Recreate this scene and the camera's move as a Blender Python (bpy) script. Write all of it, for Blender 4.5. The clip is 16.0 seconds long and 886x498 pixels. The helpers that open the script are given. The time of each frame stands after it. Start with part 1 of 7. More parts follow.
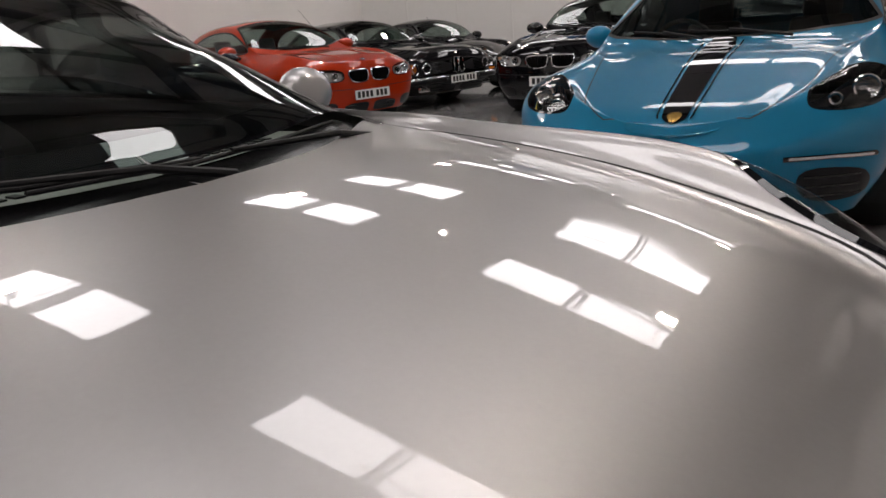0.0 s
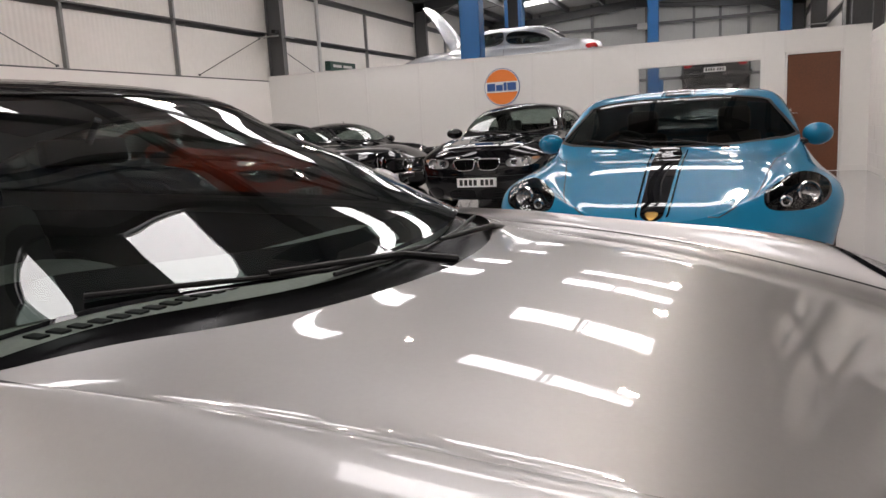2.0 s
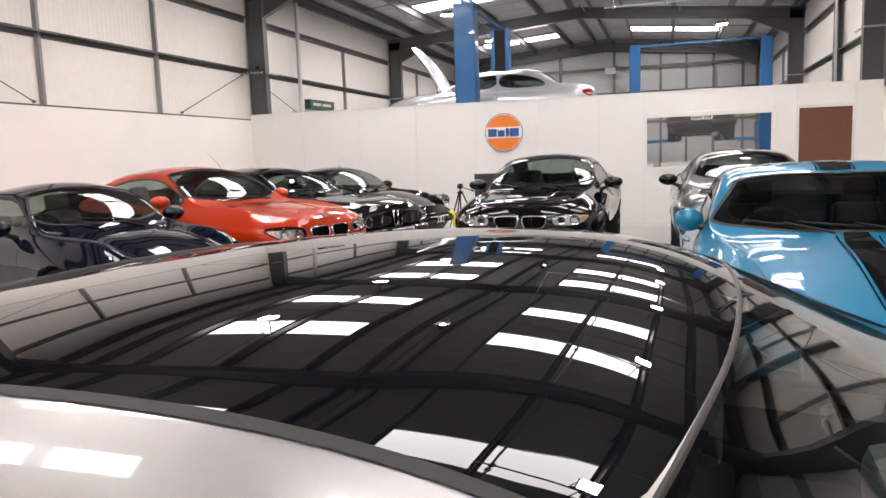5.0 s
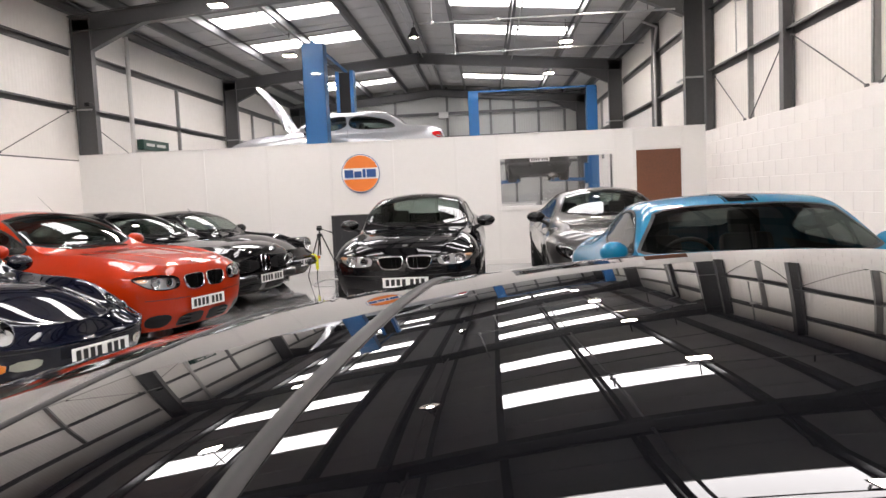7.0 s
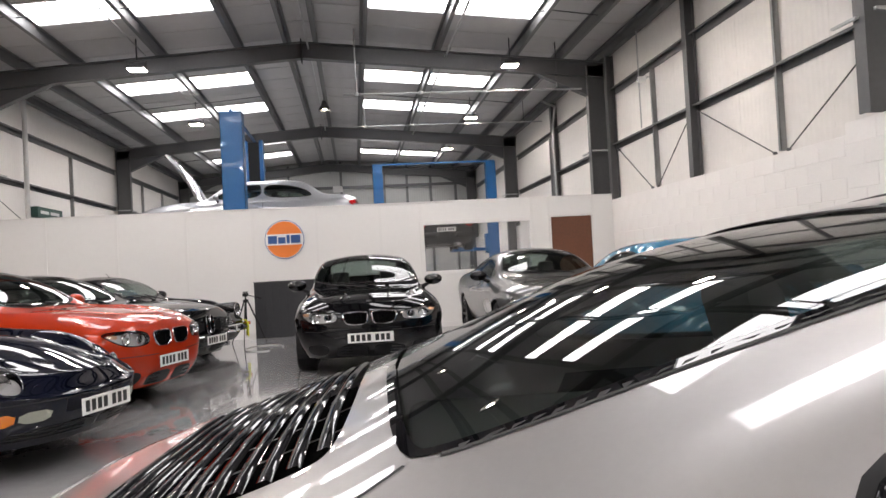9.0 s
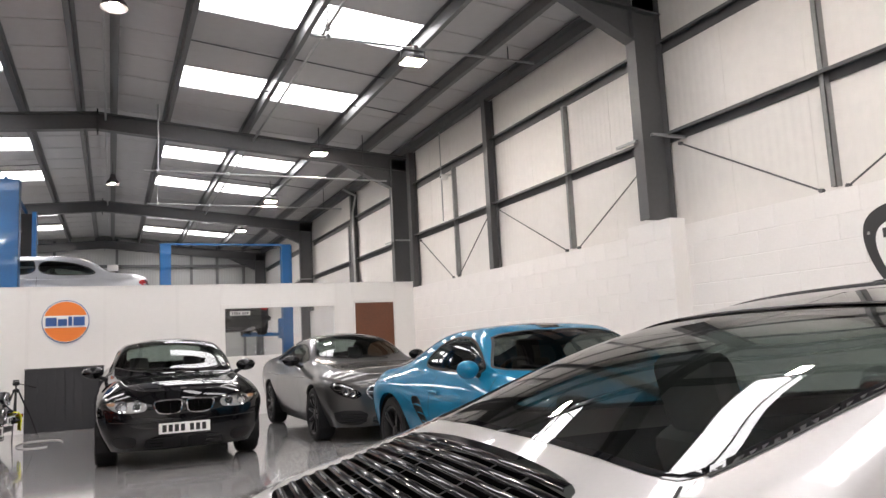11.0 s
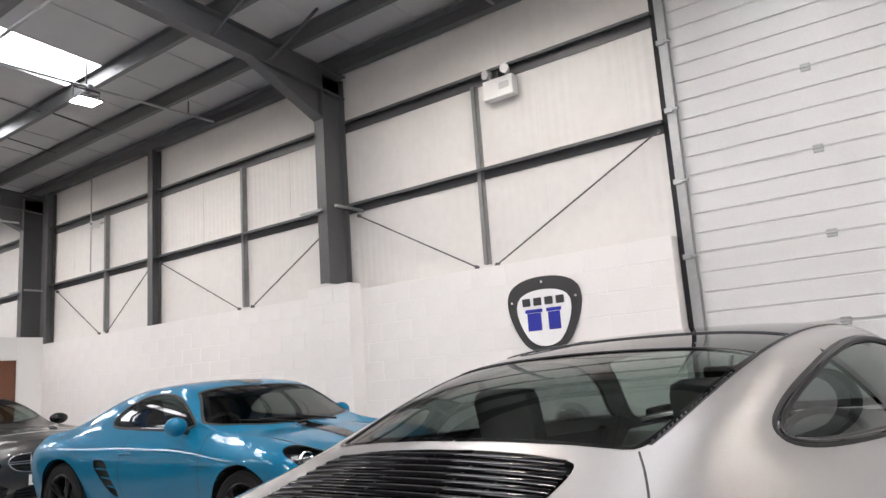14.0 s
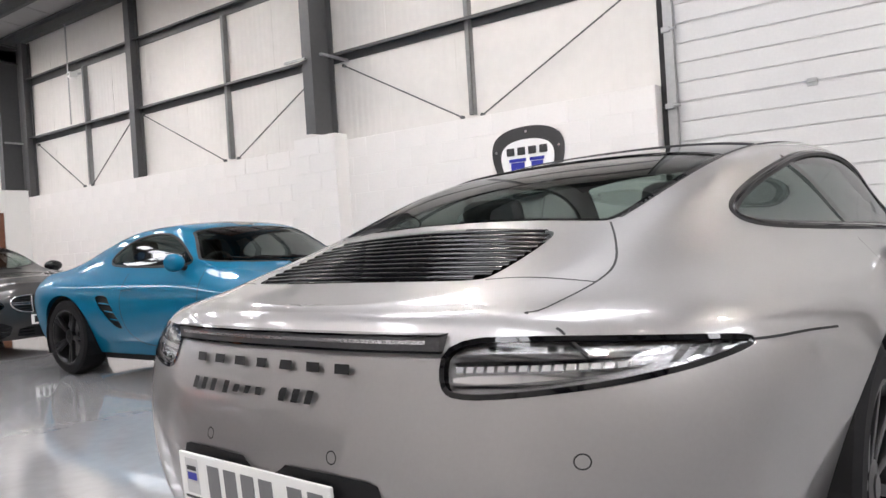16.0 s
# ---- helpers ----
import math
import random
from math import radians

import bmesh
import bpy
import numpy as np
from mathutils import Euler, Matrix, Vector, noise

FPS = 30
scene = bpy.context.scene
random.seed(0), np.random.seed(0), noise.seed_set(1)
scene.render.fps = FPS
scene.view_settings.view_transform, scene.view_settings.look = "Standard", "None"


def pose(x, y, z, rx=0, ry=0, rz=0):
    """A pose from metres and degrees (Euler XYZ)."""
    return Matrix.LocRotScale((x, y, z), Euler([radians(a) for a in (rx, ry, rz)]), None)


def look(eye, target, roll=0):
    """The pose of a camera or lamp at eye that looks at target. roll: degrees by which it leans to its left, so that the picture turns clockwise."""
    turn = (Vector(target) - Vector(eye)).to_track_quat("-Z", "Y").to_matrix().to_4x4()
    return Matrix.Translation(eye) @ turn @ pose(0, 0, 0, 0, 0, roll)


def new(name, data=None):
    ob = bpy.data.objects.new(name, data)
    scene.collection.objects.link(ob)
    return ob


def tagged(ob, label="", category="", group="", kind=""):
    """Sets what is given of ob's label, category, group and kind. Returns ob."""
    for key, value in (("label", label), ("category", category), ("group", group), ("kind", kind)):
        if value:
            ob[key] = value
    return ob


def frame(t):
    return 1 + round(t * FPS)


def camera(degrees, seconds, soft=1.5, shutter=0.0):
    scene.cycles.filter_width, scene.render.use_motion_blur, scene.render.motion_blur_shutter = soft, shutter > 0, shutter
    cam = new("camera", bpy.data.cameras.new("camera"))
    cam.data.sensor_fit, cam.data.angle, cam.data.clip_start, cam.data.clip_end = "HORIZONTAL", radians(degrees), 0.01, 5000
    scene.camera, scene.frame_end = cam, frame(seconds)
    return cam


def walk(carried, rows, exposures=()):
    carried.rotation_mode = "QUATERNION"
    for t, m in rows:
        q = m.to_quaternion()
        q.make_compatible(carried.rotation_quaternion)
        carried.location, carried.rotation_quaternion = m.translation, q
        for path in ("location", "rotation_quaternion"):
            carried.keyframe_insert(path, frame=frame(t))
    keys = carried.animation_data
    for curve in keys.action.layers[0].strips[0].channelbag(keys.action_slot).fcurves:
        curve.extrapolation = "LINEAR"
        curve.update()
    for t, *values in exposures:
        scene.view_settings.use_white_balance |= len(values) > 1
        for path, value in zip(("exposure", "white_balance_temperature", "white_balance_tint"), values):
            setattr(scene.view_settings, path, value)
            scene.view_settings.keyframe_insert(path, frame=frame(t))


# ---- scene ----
cam = camera(61.9, 16.0)
PATH = [
    (0, (2.809, -1.22, 1.094), (1.801, 0.411, 0.527), -4.6),
    (0.5, (2.901, -1.323, 1.065), (2.006, 0.391, 0.553), -3.9),
    (1, (2.826, -1.437, 1.079), (2.001, 0.329, 0.632), -3.5),
    (1.5, (2.641, -1.57, 1.137), (1.862, 0.232, 0.757), -3.1),
    (2, (2.4, -1.656, 1.145), (1.655, 0.171, 0.817), -3.1),
    (2.5, (2.089, -1.616, 1.134), (1.37, 0.227, 0.841), -2.6),
    (3, (1.835, -1.638, 1.179), (1.13, 0.213, 0.904), -2.5),
    (3.5, (1.609, -1.619, 1.231), (0.919, 0.239, 0.966), -2.4),
    (4, (1.379, -1.506, 1.267), (0.706, 0.36, 1.006), -2.3),
    (4.2, (1.287, -1.457, 1.314), (0.623, 0.411, 1.056), -2.2),
    (6.3, (0.615, -1.116, 1.461), (0.295, 0.847, 1.255), -2.4),
    (6.5, (0.54, -1.136, 1.439), (0.275, 0.837, 1.248), -2.5),
    (7, (0.287, -1.179, 1.407), (0.165, 0.812, 1.257), -2.6),
    (7.5, (0.003, -1.179, 1.305), (-0.011, 0.818, 1.206), -2.7),
    (8, (-0.281, -1.2, 1.223), (-0.215, 0.798, 1.176), -2.6),
    (8.2, (-0.376, -1.246, 1.189), (-0.283, 0.752, 1.166), -2.7),
    (10.3, (-1.276, -1.502, 1.183), (-0.688, 0.403, 1.344), -2.8),
    (10.5, (-1.287, -1.53, 1.152), (-0.637, 0.352, 1.341), -2.7),
    (11, (-1.38, -1.445, 1.201), (-0.562, 0.364, 1.447), -2.9),
    (11.5, (-1.515, -1.385, 1.226), (-0.55, 0.337, 1.547), -3.0),
    (12, (-1.642, -1.429, 1.185), (-0.521, 0.185, 1.555), -3.3),
    (12.5, (-1.88, -1.416, 1.165), (-0.591, 0.064, 1.549), -3.4),
    (13, (-1.919, -1.287, 1.164), (-0.507, 0.076, 1.549), -3.4),
    (13.5, (-2.016, -1.338, 1.186), (-0.503, -0.086, 1.561), -3.7),
    (14, (-2.219, -1.354, 1.187), (-0.634, -0.184, 1.533), -4.0),
    (14.5, (-2.341, -1.378, 1.056), (-0.713, -0.251, 1.342), -4.0),
    (15, (-2.385, -1.414, 0.986), (-0.743, -0.288, 1.181), -3.9),
    (15.5, (-2.387, -1.422, 0.983), (-0.753, -0.272, 1.07), -3.8),
    (16, (-2.376, -1.414, 0.992), (-0.753, -0.245, 0.976), -3.6),
]
EXPOSURES = [(0, -1.0, 6900, 18), (1.5, -0.72, 6900, 18), (2.5, -0.45, 6900, 18), (4, -0.02, 6900, 18), (6.5, 0.14, 6950, 18), (7.0, 0.1, 6900, 18), (8, -0.2, 6800, 17), (11, -0.12, 6800, 17), (12.5, 0.0, 6650, 17), (14.5, -0.12, 6500, 16), (16, 0.0, 6450, 16)]
walk(cam, [(t, look(eye, target, roll)) for t, eye, target, roll in PATH], EXPOSURES)
# ---- world and light ----
world = bpy.data.worlds.new("sky")
scene.world = world
world.use_nodes = True
wn = world.node_tree.nodes
sky = wn.new("ShaderNodeTexSky")
sky.sky_type, sky.sun_disc, sky.sun_elevation, sky.sun_rotation = "NISHITA", False, radians(38), radians(200)
world.node_tree.links.new(sky.outputs[0], wn["Background"].inputs[0])
wn["Background"].inputs[1].default_value = 0.08
scene.view_settings.exposure = 0.0
SKYLIGHT, FLOOD = 12.0, 260.0


# ---- materials ----
def mat(name, color, rough=0.5, metal=0.0, coat=0.0, var=0.08, scale=6.0, bump=0.0, fine=0.0, rvar=0.08, spec=0.5, coat_rough=0.03, coat_ior=1.5):
    """A surface with colour, gloss and relief varied at two scales."""
    m = bpy.data.materials.new(name)
    m.use_nodes = True
    nt = m.node_tree
    n, link = nt.nodes, nt.links.new
    p = n["Principled BSDF"]
    p.inputs["Metallic"].default_value = metal
    p.inputs["Coat Weight"].default_value = coat
    p.inputs["Coat Roughness"].default_value = coat_rough
    p.inputs["Coat IOR"].default_value = coat_ior
    p.inputs["Specular IOR Level"].default_value = spec
    tc = n.new("ShaderNodeTexCoord")
    big, small = n.new("ShaderNodeTexNoise"), n.new("ShaderNodeTexNoise")
    big.inputs["Scale"].default_value, big.inputs["Detail"].default_value = scale * 0.15, 3
    small.inputs["Scale"].default_value, small.inputs["Detail"].default_value = scale * 4, 4
    mix = n.new("ShaderNodeMath")
    mix.operation = "MULTIPLY_ADD"
    mix.inputs[1].default_value = 0.45
    half = n.new("ShaderNodeMath")
    half.operation = "MULTIPLY"
    half.inputs[1].default_value = 0.55
    for t in (big, small):
        link(tc.outputs["Object"], t.inputs["Vector"])
    link(big.outputs[0], half.inputs[0])
    link(small.outputs[0], mix.inputs[0])
    link(half.outputs[0], mix.inputs[2])
    ramp = n.new("ShaderNodeValToRGB")
    ramp.color_ramp.elements[0].position, ramp.color_ramp.elements[1].position = 0.3, 0.7
    ramp.color_ramp.elements[0].color = (*[c * (1 - var) for c in color], 1)
    ramp.color_ramp.elements[1].color = (*[min(1, c * (1 + var)) for c in color], 1)
    link(mix.outputs[0], ramp.inputs[0])
    link(ramp.outputs[0], p.inputs["Base Color"])
    rr = n.new("ShaderNodeMapRange")
    rr.inputs[3].default_value, rr.inputs[4].default_value = max(0.01, rough * (1 - rvar)), min(1, rough * (1 + rvar))
    link(big.outputs[0], rr.inputs[0])
    link(rr.outputs[0], p.inputs["Roughness"])
    if bump:
        b = n.new("ShaderNodeBump")
        b.inputs["Strength"].default_value, b.inputs["Distance"].default_value = bump, 0.004
        link(small.outputs[0], b.inputs["Height"])
        link(b.outputs[0], p.inputs["Normal"])
    return m


def glow(name, color, strength):
    m = bpy.data.materials.new(name)
    m.use_nodes = True
    p = m.node_tree.nodes["Principled BSDF"]
    p.inputs["Base Color"].default_value = (0.8, 0.8, 0.8, 1)
    p.inputs["Emission Color"].default_value = (*color, 1)
    p.inputs["Emission Strength"].default_value = strength
    return m


def glass(name, tint, base=0.045):
    """Thin glass: clear with a tint, with a gloss that grows towards grazing angles."""
    m = bpy.data.materials.new(name)
    m.use_nodes = True
    nt = m.node_tree
    n, link = nt.nodes, nt.links.new
    n.remove(n["Principled BSDF"])
    lw, tr, gl, mx = n.new("ShaderNodeLayerWeight"), n.new("ShaderNodeBsdfTransparent"), n.new("ShaderNodeBsdfGlossy"), n.new("ShaderNodeMixShader")
    pw, ma = n.new("ShaderNodeMath"), n.new("ShaderNodeMath")
    pw.operation, ma.operation = "POWER", "MULTIPLY_ADD"
    lw.inputs[0].default_value = 0.5
    pw.inputs[1].default_value = 5.0
    ma.inputs[1].default_value, ma.inputs[2].default_value = 0.95 - base, base
    tr.inputs[0].default_value = (*tint, 1)
    gl.inputs["Roughness"].default_value = 0.01
    link(lw.outputs["Facing"], pw.inputs[0])
    link(pw.outputs[0], ma.inputs[0])
    link(ma.outputs[0], mx.inputs[0])
    link(tr.outputs[0], mx.inputs[1])
    link(gl.outputs[0], mx.inputs[2])
    link(mx.outputs[0], n["Material Output"].inputs[0])
    return m


def ribbed(name, color, rough, pitch, axis, depth, var=0.05):
    """Profiled sheet: fine ribs every pitch metres along one axis."""
    m = mat(name, color, rough, var=var, scale=2.0)
    n, link = m.node_tree.nodes, m.node_tree.links.new
    tc, wv, b = n.new("ShaderNodeTexCoord"), n.new("ShaderNodeTexWave"), n.new("ShaderNodeBump")
    wv.bands_direction = axis
    wv.inputs["Scale"].default_value = 0.314159 / pitch
    wv.inputs["Distortion"].default_value = 0.0
    b.inputs["Strength"].default_value, b.inputs["Distance"].default_value = 1.0, depth
    link(tc.outputs["Object"], wv.inputs["Vector"])
    link(wv.outputs["Fac"], b.inputs["Height"])
    link(b.outputs[0], n["Principled BSDF"].inputs["Normal"])
    return m


M = {
    "floor": mat("floor_epoxy", (0.33, 0.33, 0.335), 0.10, var=0.10, scale=3, rvar=0.5, coat=0.6, coat_rough=0.05),
    "block": mat("white_block_paint", (0.80, 0.78, 0.76), 0.6, var=0.03, scale=9, bump=0.25),
    "panel": mat("white_wall_panel", (0.80, 0.79, 0.77), 0.45, var=0.02, scale=3),
    "trim": mat("white_plastic_trim", (0.78, 0.77, 0.75), 0.4, var=0.02),
    "clad": ribbed("white_cladding_sheet", (0.74, 0.72, 0.69), 0.40, 0.10, "Y", 0.003),
    # gable sheet: ribbed like the side cladding, colour set darker
    "clad_x": ribbed("darker_gable_sheet", (0.40, 0.41, 0.40), 0.40, 0.10, "X", 0.003),
    "roof": ribbed("roof_lining_sheet", (0.46, 0.46, 0.46), 0.5, 0.33, "X", 0.004),
    "steel": mat("dark_grey_steel", (0.085, 0.087, 0.09), 0.45, var=0.12, scale=5, bump=0.08),
    "purlin": mat("galvanised_purlin", (0.13, 0.133, 0.135), 0.42, metal=0.4, var=0.15, scale=5),
    "mullion": mat("galvanised_mullion", (0.27, 0.275, 0.275), 0.42, metal=0.45, var=0.15, scale=5),
    "galv": mat("galvanised_conduit", (0.42, 0.43, 0.43), 0.4, metal=0.8, var=0.12),
    "skylight": glow("rooflight_sheet", (0.95, 0.98, 1.0), SKYLIGHT),
    "lamp": glow("flood_glass", (1.0, 0.93, 0.82), FLOOD),
    "lampbody": mat("flood_housing", (0.06, 0.06, 0.062), 0.5, metal=0.3),
    "door_wood": mat("brown_door_veneer", (0.14, 0.045, 0.017), 0.45, var=0.22, scale=7, coat=0.2),
    "shutter": mat("sectional_door_sheet", (0.66, 0.66, 0.66), 0.38, metal=0.1, var=0.05, scale=10, bump=0.12),
    "blue_lift": mat("blue_lift_paint", (0.003, 0.095, 0.27), 0.35, var=0.12, coat=0.3),
    "black_rubber": mat("black_rubber", (0.012, 0.012, 0.013), 0.7, var=0.2, scale=12, bump=0.1),
    "tyre": mat("tyre_rubber", (0.009, 0.009, 0.010), 0.75, spec=0.25, var=0.2, scale=14, bump=0.15),
    "black_plastic": mat("black_plastic", (0.010, 0.010, 0.011), 0.45, spec=0.22, var=0.15, scale=12),
    "gloss_black": mat("gloss_black", (0.003, 0.003, 0.004), 0.5, coat=1.0, var=0.1, spec=0.0, coat_rough=0.012, coat_ior=1.43),
    "lid_black": mat("engine_lid_black", (0.004, 0.004, 0.005), 0.4, coat=0.5, var=0.1, spec=0.0, coat_rough=0.03),
    "black_rim": mat("satin_black_rim", (0.007, 0.007, 0.008), 0.32, metal=0.2, spec=0.3, coat=0.3, var=0.1),
    "silver_rim": mat("silver_rim", (0.45, 0.45, 0.46), 0.3, metal=0.9, var=0.05),
    "chrome": mat("chrome", (0.75, 0.75, 0.76), 0.08, metal=1.0, var=0.03),
    "disc": mat("brake_disc", (0.3, 0.3, 0.3), 0.35, metal=0.9, var=0.1),
    "dash": mat("grey_dash_leather", (0.27, 0.28, 0.265), 0.62, var=0.15, scale=25, bump=0.15),
    "hood_leather": mat("charcoal_leather", (0.09, 0.093, 0.088), 0.55, var=0.15, scale=25, bump=0.15),
    "interior": mat("black_leather", (0.026, 0.026, 0.026), 0.6, var=0.2, scale=20, bump=0.15),
    "carpet": mat("dark_carpet", (0.02, 0.02, 0.022), 0.9, var=0.2, scale=40, bump=0.3),
    "glass": glass("car_glass", (0.50, 0.57, 0.54), 0.08),
    "tinted": glass("tinted_car_glass", (0.30, 0.34, 0.33), 0.08),
    "lens": glass("clear_lens", (0.95, 0.95, 0.95)),
    "red_lens": mat("red_lens", (0.45, 0.012, 0.015), 0.12, coat=1.0, var=0.05),
    "amber": mat("amber_lens", (0.75, 0.20, 0.01), 0.15, coat=1.0, var=0.05),
    "white_plate": mat("white_plate", (0.82, 0.82, 0.80), 0.35, var=0.02),
    "yellow_plate": mat("yellow_plate", (0.75, 0.52, 0.03), 0.35, var=0.02),
    "plate_ink": mat("plate_ink", (0.01, 0.01, 0.01), 0.4, var=0.05),
    "gold": mat("gold_enamel", (0.50, 0.30, 0.08), 0.25, metal=0.8, var=0.1),
    "sign_orange": mat("sign_orange", (0.85, 0.22, 0.035), 0.4, var=0.03),
    "sign_blue": mat("sign_blue", (0.03, 0.10, 0.30), 0.4, var=0.03),
    "sign_white": mat("sign_white", (0.84, 0.84, 0.83), 0.4, var=0.02),
    "sign_dark": mat("sign_charcoal", (0.035, 0.035, 0.037), 0.4, var=0.08),
    "sign_royal": mat("sign_royal_blue", (0.02, 0.03, 0.32), 0.4, var=0.03),
    "board": mat("charcoal_board", (0.028, 0.029, 0.033), 0.6, var=0.08),
    "yellow": mat("yellow_plastic", (0.75, 0.62, 0.02), 0.4, var=0.05),
    "green": mat("dark_green_sign", (0.01, 0.05, 0.04), 0.4, var=0.05),
    "grey_plastic": mat("pale_grey_plastic", (0.55, 0.55, 0.54), 0.45, var=0.03),
    "slat_black": mat("satin_black_trim", (0.008, 0.008, 0.009), 0.2, var=0.15, scale=12, spec=0.07),
    "reflector": mat("lamp_reflector", (0.62, 0.62, 0.63), 0.18, metal=0.9, var=0.1, scale=40, bump=0.2),
    "pale_amber": mat("pale_amber_lens", (0.62, 0.36, 0.22), 0.2, coat=1.0, var=0.05),
    "fog_glass": mat("fog_lamp_glass", (0.35, 0.36, 0.30), 0.15, metal=0.3, coat=1.0, var=0.15, scale=40),
    "cloth": mat("yellow_microfibre", (0.72, 0.70, 0.02), 0.9, var=0.12, scale=40, bump=0.3),
    "paper": mat("white_paper", (0.80, 0.80, 0.79), 0.6, var=0.02),
    "plate_grey": mat("plate_grey_ink", (0.16, 0.16, 0.165), 0.4, var=0.05),
    # black without gloss, standing in for shade inside grilles and intakes
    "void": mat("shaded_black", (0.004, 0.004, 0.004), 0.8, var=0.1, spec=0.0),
    "smoke": mat("smoked_lens_base", (0.10, 0.10, 0.10), 0.3, metal=0.5, var=0.2, scale=60),
    "tail_reflector": mat("tail_lamp_reflector", (0.40, 0.40, 0.41), 0.25, metal=0.85, var=0.3, scale=50, bump=0.3),
    "lamp_white": mat("bright_lamp_bowl", (0.50, 0.50, 0.50), 0.3, metal=0.3, var=0.25, scale=60, bump=0.3),
    "smoke_gloss": mat("smoked_strip", (0.055, 0.055, 0.058), 0.35, metal=0.3, coat=1.0, var=0.25, scale=40, spec=0.1),
    # paints
    "seam_rubber": mat("grey_seam_rubber", (0.020, 0.020, 0.021), 0.5, var=0.1, spec=0.2),
    "silver": mat("silver_paint", (0.355, 0.343, 0.340), 0.41, metal=0.86, coat=1.0, var=0.03, scale=30, rvar=0.03, coat_ior=1.5),
    "azure": mat("bright_blue_paint", (0.0001, 0.14, 0.26), 0.40, metal=0.1, spec=0.08, coat_ior=1.43, coat=0.85, var=0.03, scale=30),
    "orange": mat("burnt_orange_paint", (0.40, 0.024, 0.0015), 0.40, metal=0.1, spec=0.1, coat_ior=1.38, coat=1.0, var=0.04, scale=30),
    "black_paint": mat("black_paint", (0.004, 0.004, 0.005), 0.5, coat=1.0, spec=0.0, var=0.1),
    "navy": mat("navy_paint", (0.003, 0.004, 0.011), 0.5, spec=0.0, coat=1.0, var=0.1),
    "graphite": mat("graphite_paint", (0.060, 0.059, 0.058), 0.36, metal=0.6, coat=1.0, var=0.04, scale=30),
    "pale_silver": mat("pale_silver_paint", (0.55, 0.57, 0.60), 0.33, metal=0.6, coat=1.0, var=0.03),
}


# ---- mesh helpers ----
def box(bm, x0, x1, y0, y1, z0, z1, bevel=0.0, m=None):
    r = bmesh.ops.create_cube(bm, size=1.0)
    vs = r["verts"]
    bmesh.ops.scale(bm, vec=(abs(x1 - x0), abs(y1 - y0), abs(z1 - z0)), verts=vs)
    bmesh.ops.translate(bm, vec=((x0 + x1) / 2, (y0 + y1) / 2, (z0 + z1) / 2), verts=vs)
    if bevel:
        es = list({e for v in vs for e in v.link_edges})
        out = bmesh.ops.bevel(bm, geom=es, offset=bevel, segments=2, affect="EDGES", profile=0.5)
        vs = list({v for f in out["faces"] for v in f.verts} | {v for v in vs if v.is_valid})
    if m is not None:
        bmesh.ops.transform(bm, matrix=m, verts=vs)
    return vs


def rod(bm, a, b, r, seg=10, r2=None):
    a, b = Vector(a), Vector(b)
    d = b - a
    m = Matrix.Translation((a + b) / 2) @ d.to_track_quat("Z", "Y").to_matrix().to_4x4()
    return bmesh.ops.create_cone(bm, cap_ends=True, segments=seg, radius1=r, radius2=r if r2 is None else r2, depth=d.length, matrix=m)["verts"]


def beam(bm, a, b, w, h, up=(0, 0, 1), web=0.014, flange=0.018, box_section=False):
    """An I-section from a to b: w wide, h deep along up."""
    a, b, up = Vector(a), Vector(b), Vector(up)
    d = b - a
    z = d.normalized()
    y = (up - z * up.dot(z)).normalized()
    x = y.cross(z)
    m = Matrix((( x.x, y.x, z.x, 0), (x.y, y.y, z.y, 0), (x.z, y.z, z.z, 0), (0, 0, 0, 1)))
    m = Matrix.Translation(a) @ m
    L = d.length
    if box_section:
        box(bm, -w / 2, w / 2, -h / 2, h / 2, 0, L, m=m)
        return
    box(bm, -w / 2, w / 2, h / 2 - flange, h / 2, 0, L, m=m)
    box(bm, -w / 2, w / 2, -h / 2, -h / 2 + flange, 0, L, m=m)
    box(bm, -web / 2, web / 2, -h / 2 + flange, h / 2 - flange, 0, L, m=m)


def mesh_of(name, bm, material, smooth=False):
    me = bpy.data.meshes.new(name)
    bm.to_mesh(me)
    bm.free()
    me.materials.append(M[material])
    if smooth:
        me.shade_smooth()
        me.set_sharp_from_angle(angle=radians(35))
    return me


def part(name, bm, material, parent=None, label="", smooth=False):
    ob = new(name, mesh_of(name, bm, material, smooth))
    ob.parent = parent
    return tagged(ob, label=label)


def thing(name, m, label, category, group="", kind=""):
    ob = new(name)
    ob.matrix_world = m
    return tagged(ob, label, category, group, kind)


def structure(name, bm, material, label, category, smooth=False):
    return tagged(part(name, bm, material, None, "", smooth), label, category, kind="structure")

# ---- hall ----
XR, XL, XC = 4.62, -7.90, -1.64      # cladding faces and ridge
BR, BL = 4.44, -7.70                 # block faces
Y0, YP, Y1 = -10.8, 13.06, 30.4      # back wall, partition, far wall
EAVES, RIDGE = 5.47, 5.98
SLOPE = (RIDGE - EAVES) / (XR - XC)
FRAMES = (-10.6, -2.75, 5.20, 13.45, 22.1, 30.2)
DOOR_Y0, DOOR_Y1, DOOR_Z = -4.3, 0.84, 4.75


def roof_z(x):
    return RIDGE - SLOPE * abs(x - XC)


bm = bmesh.new()
box(bm, XL - 0.3, XR + 0.3, Y0 - 0.3, Y1 + 0.3, -0.2, 0.0)
structure("floor", bm, "floor", "glossy grey resin-painted concrete workshop floor", "floor")

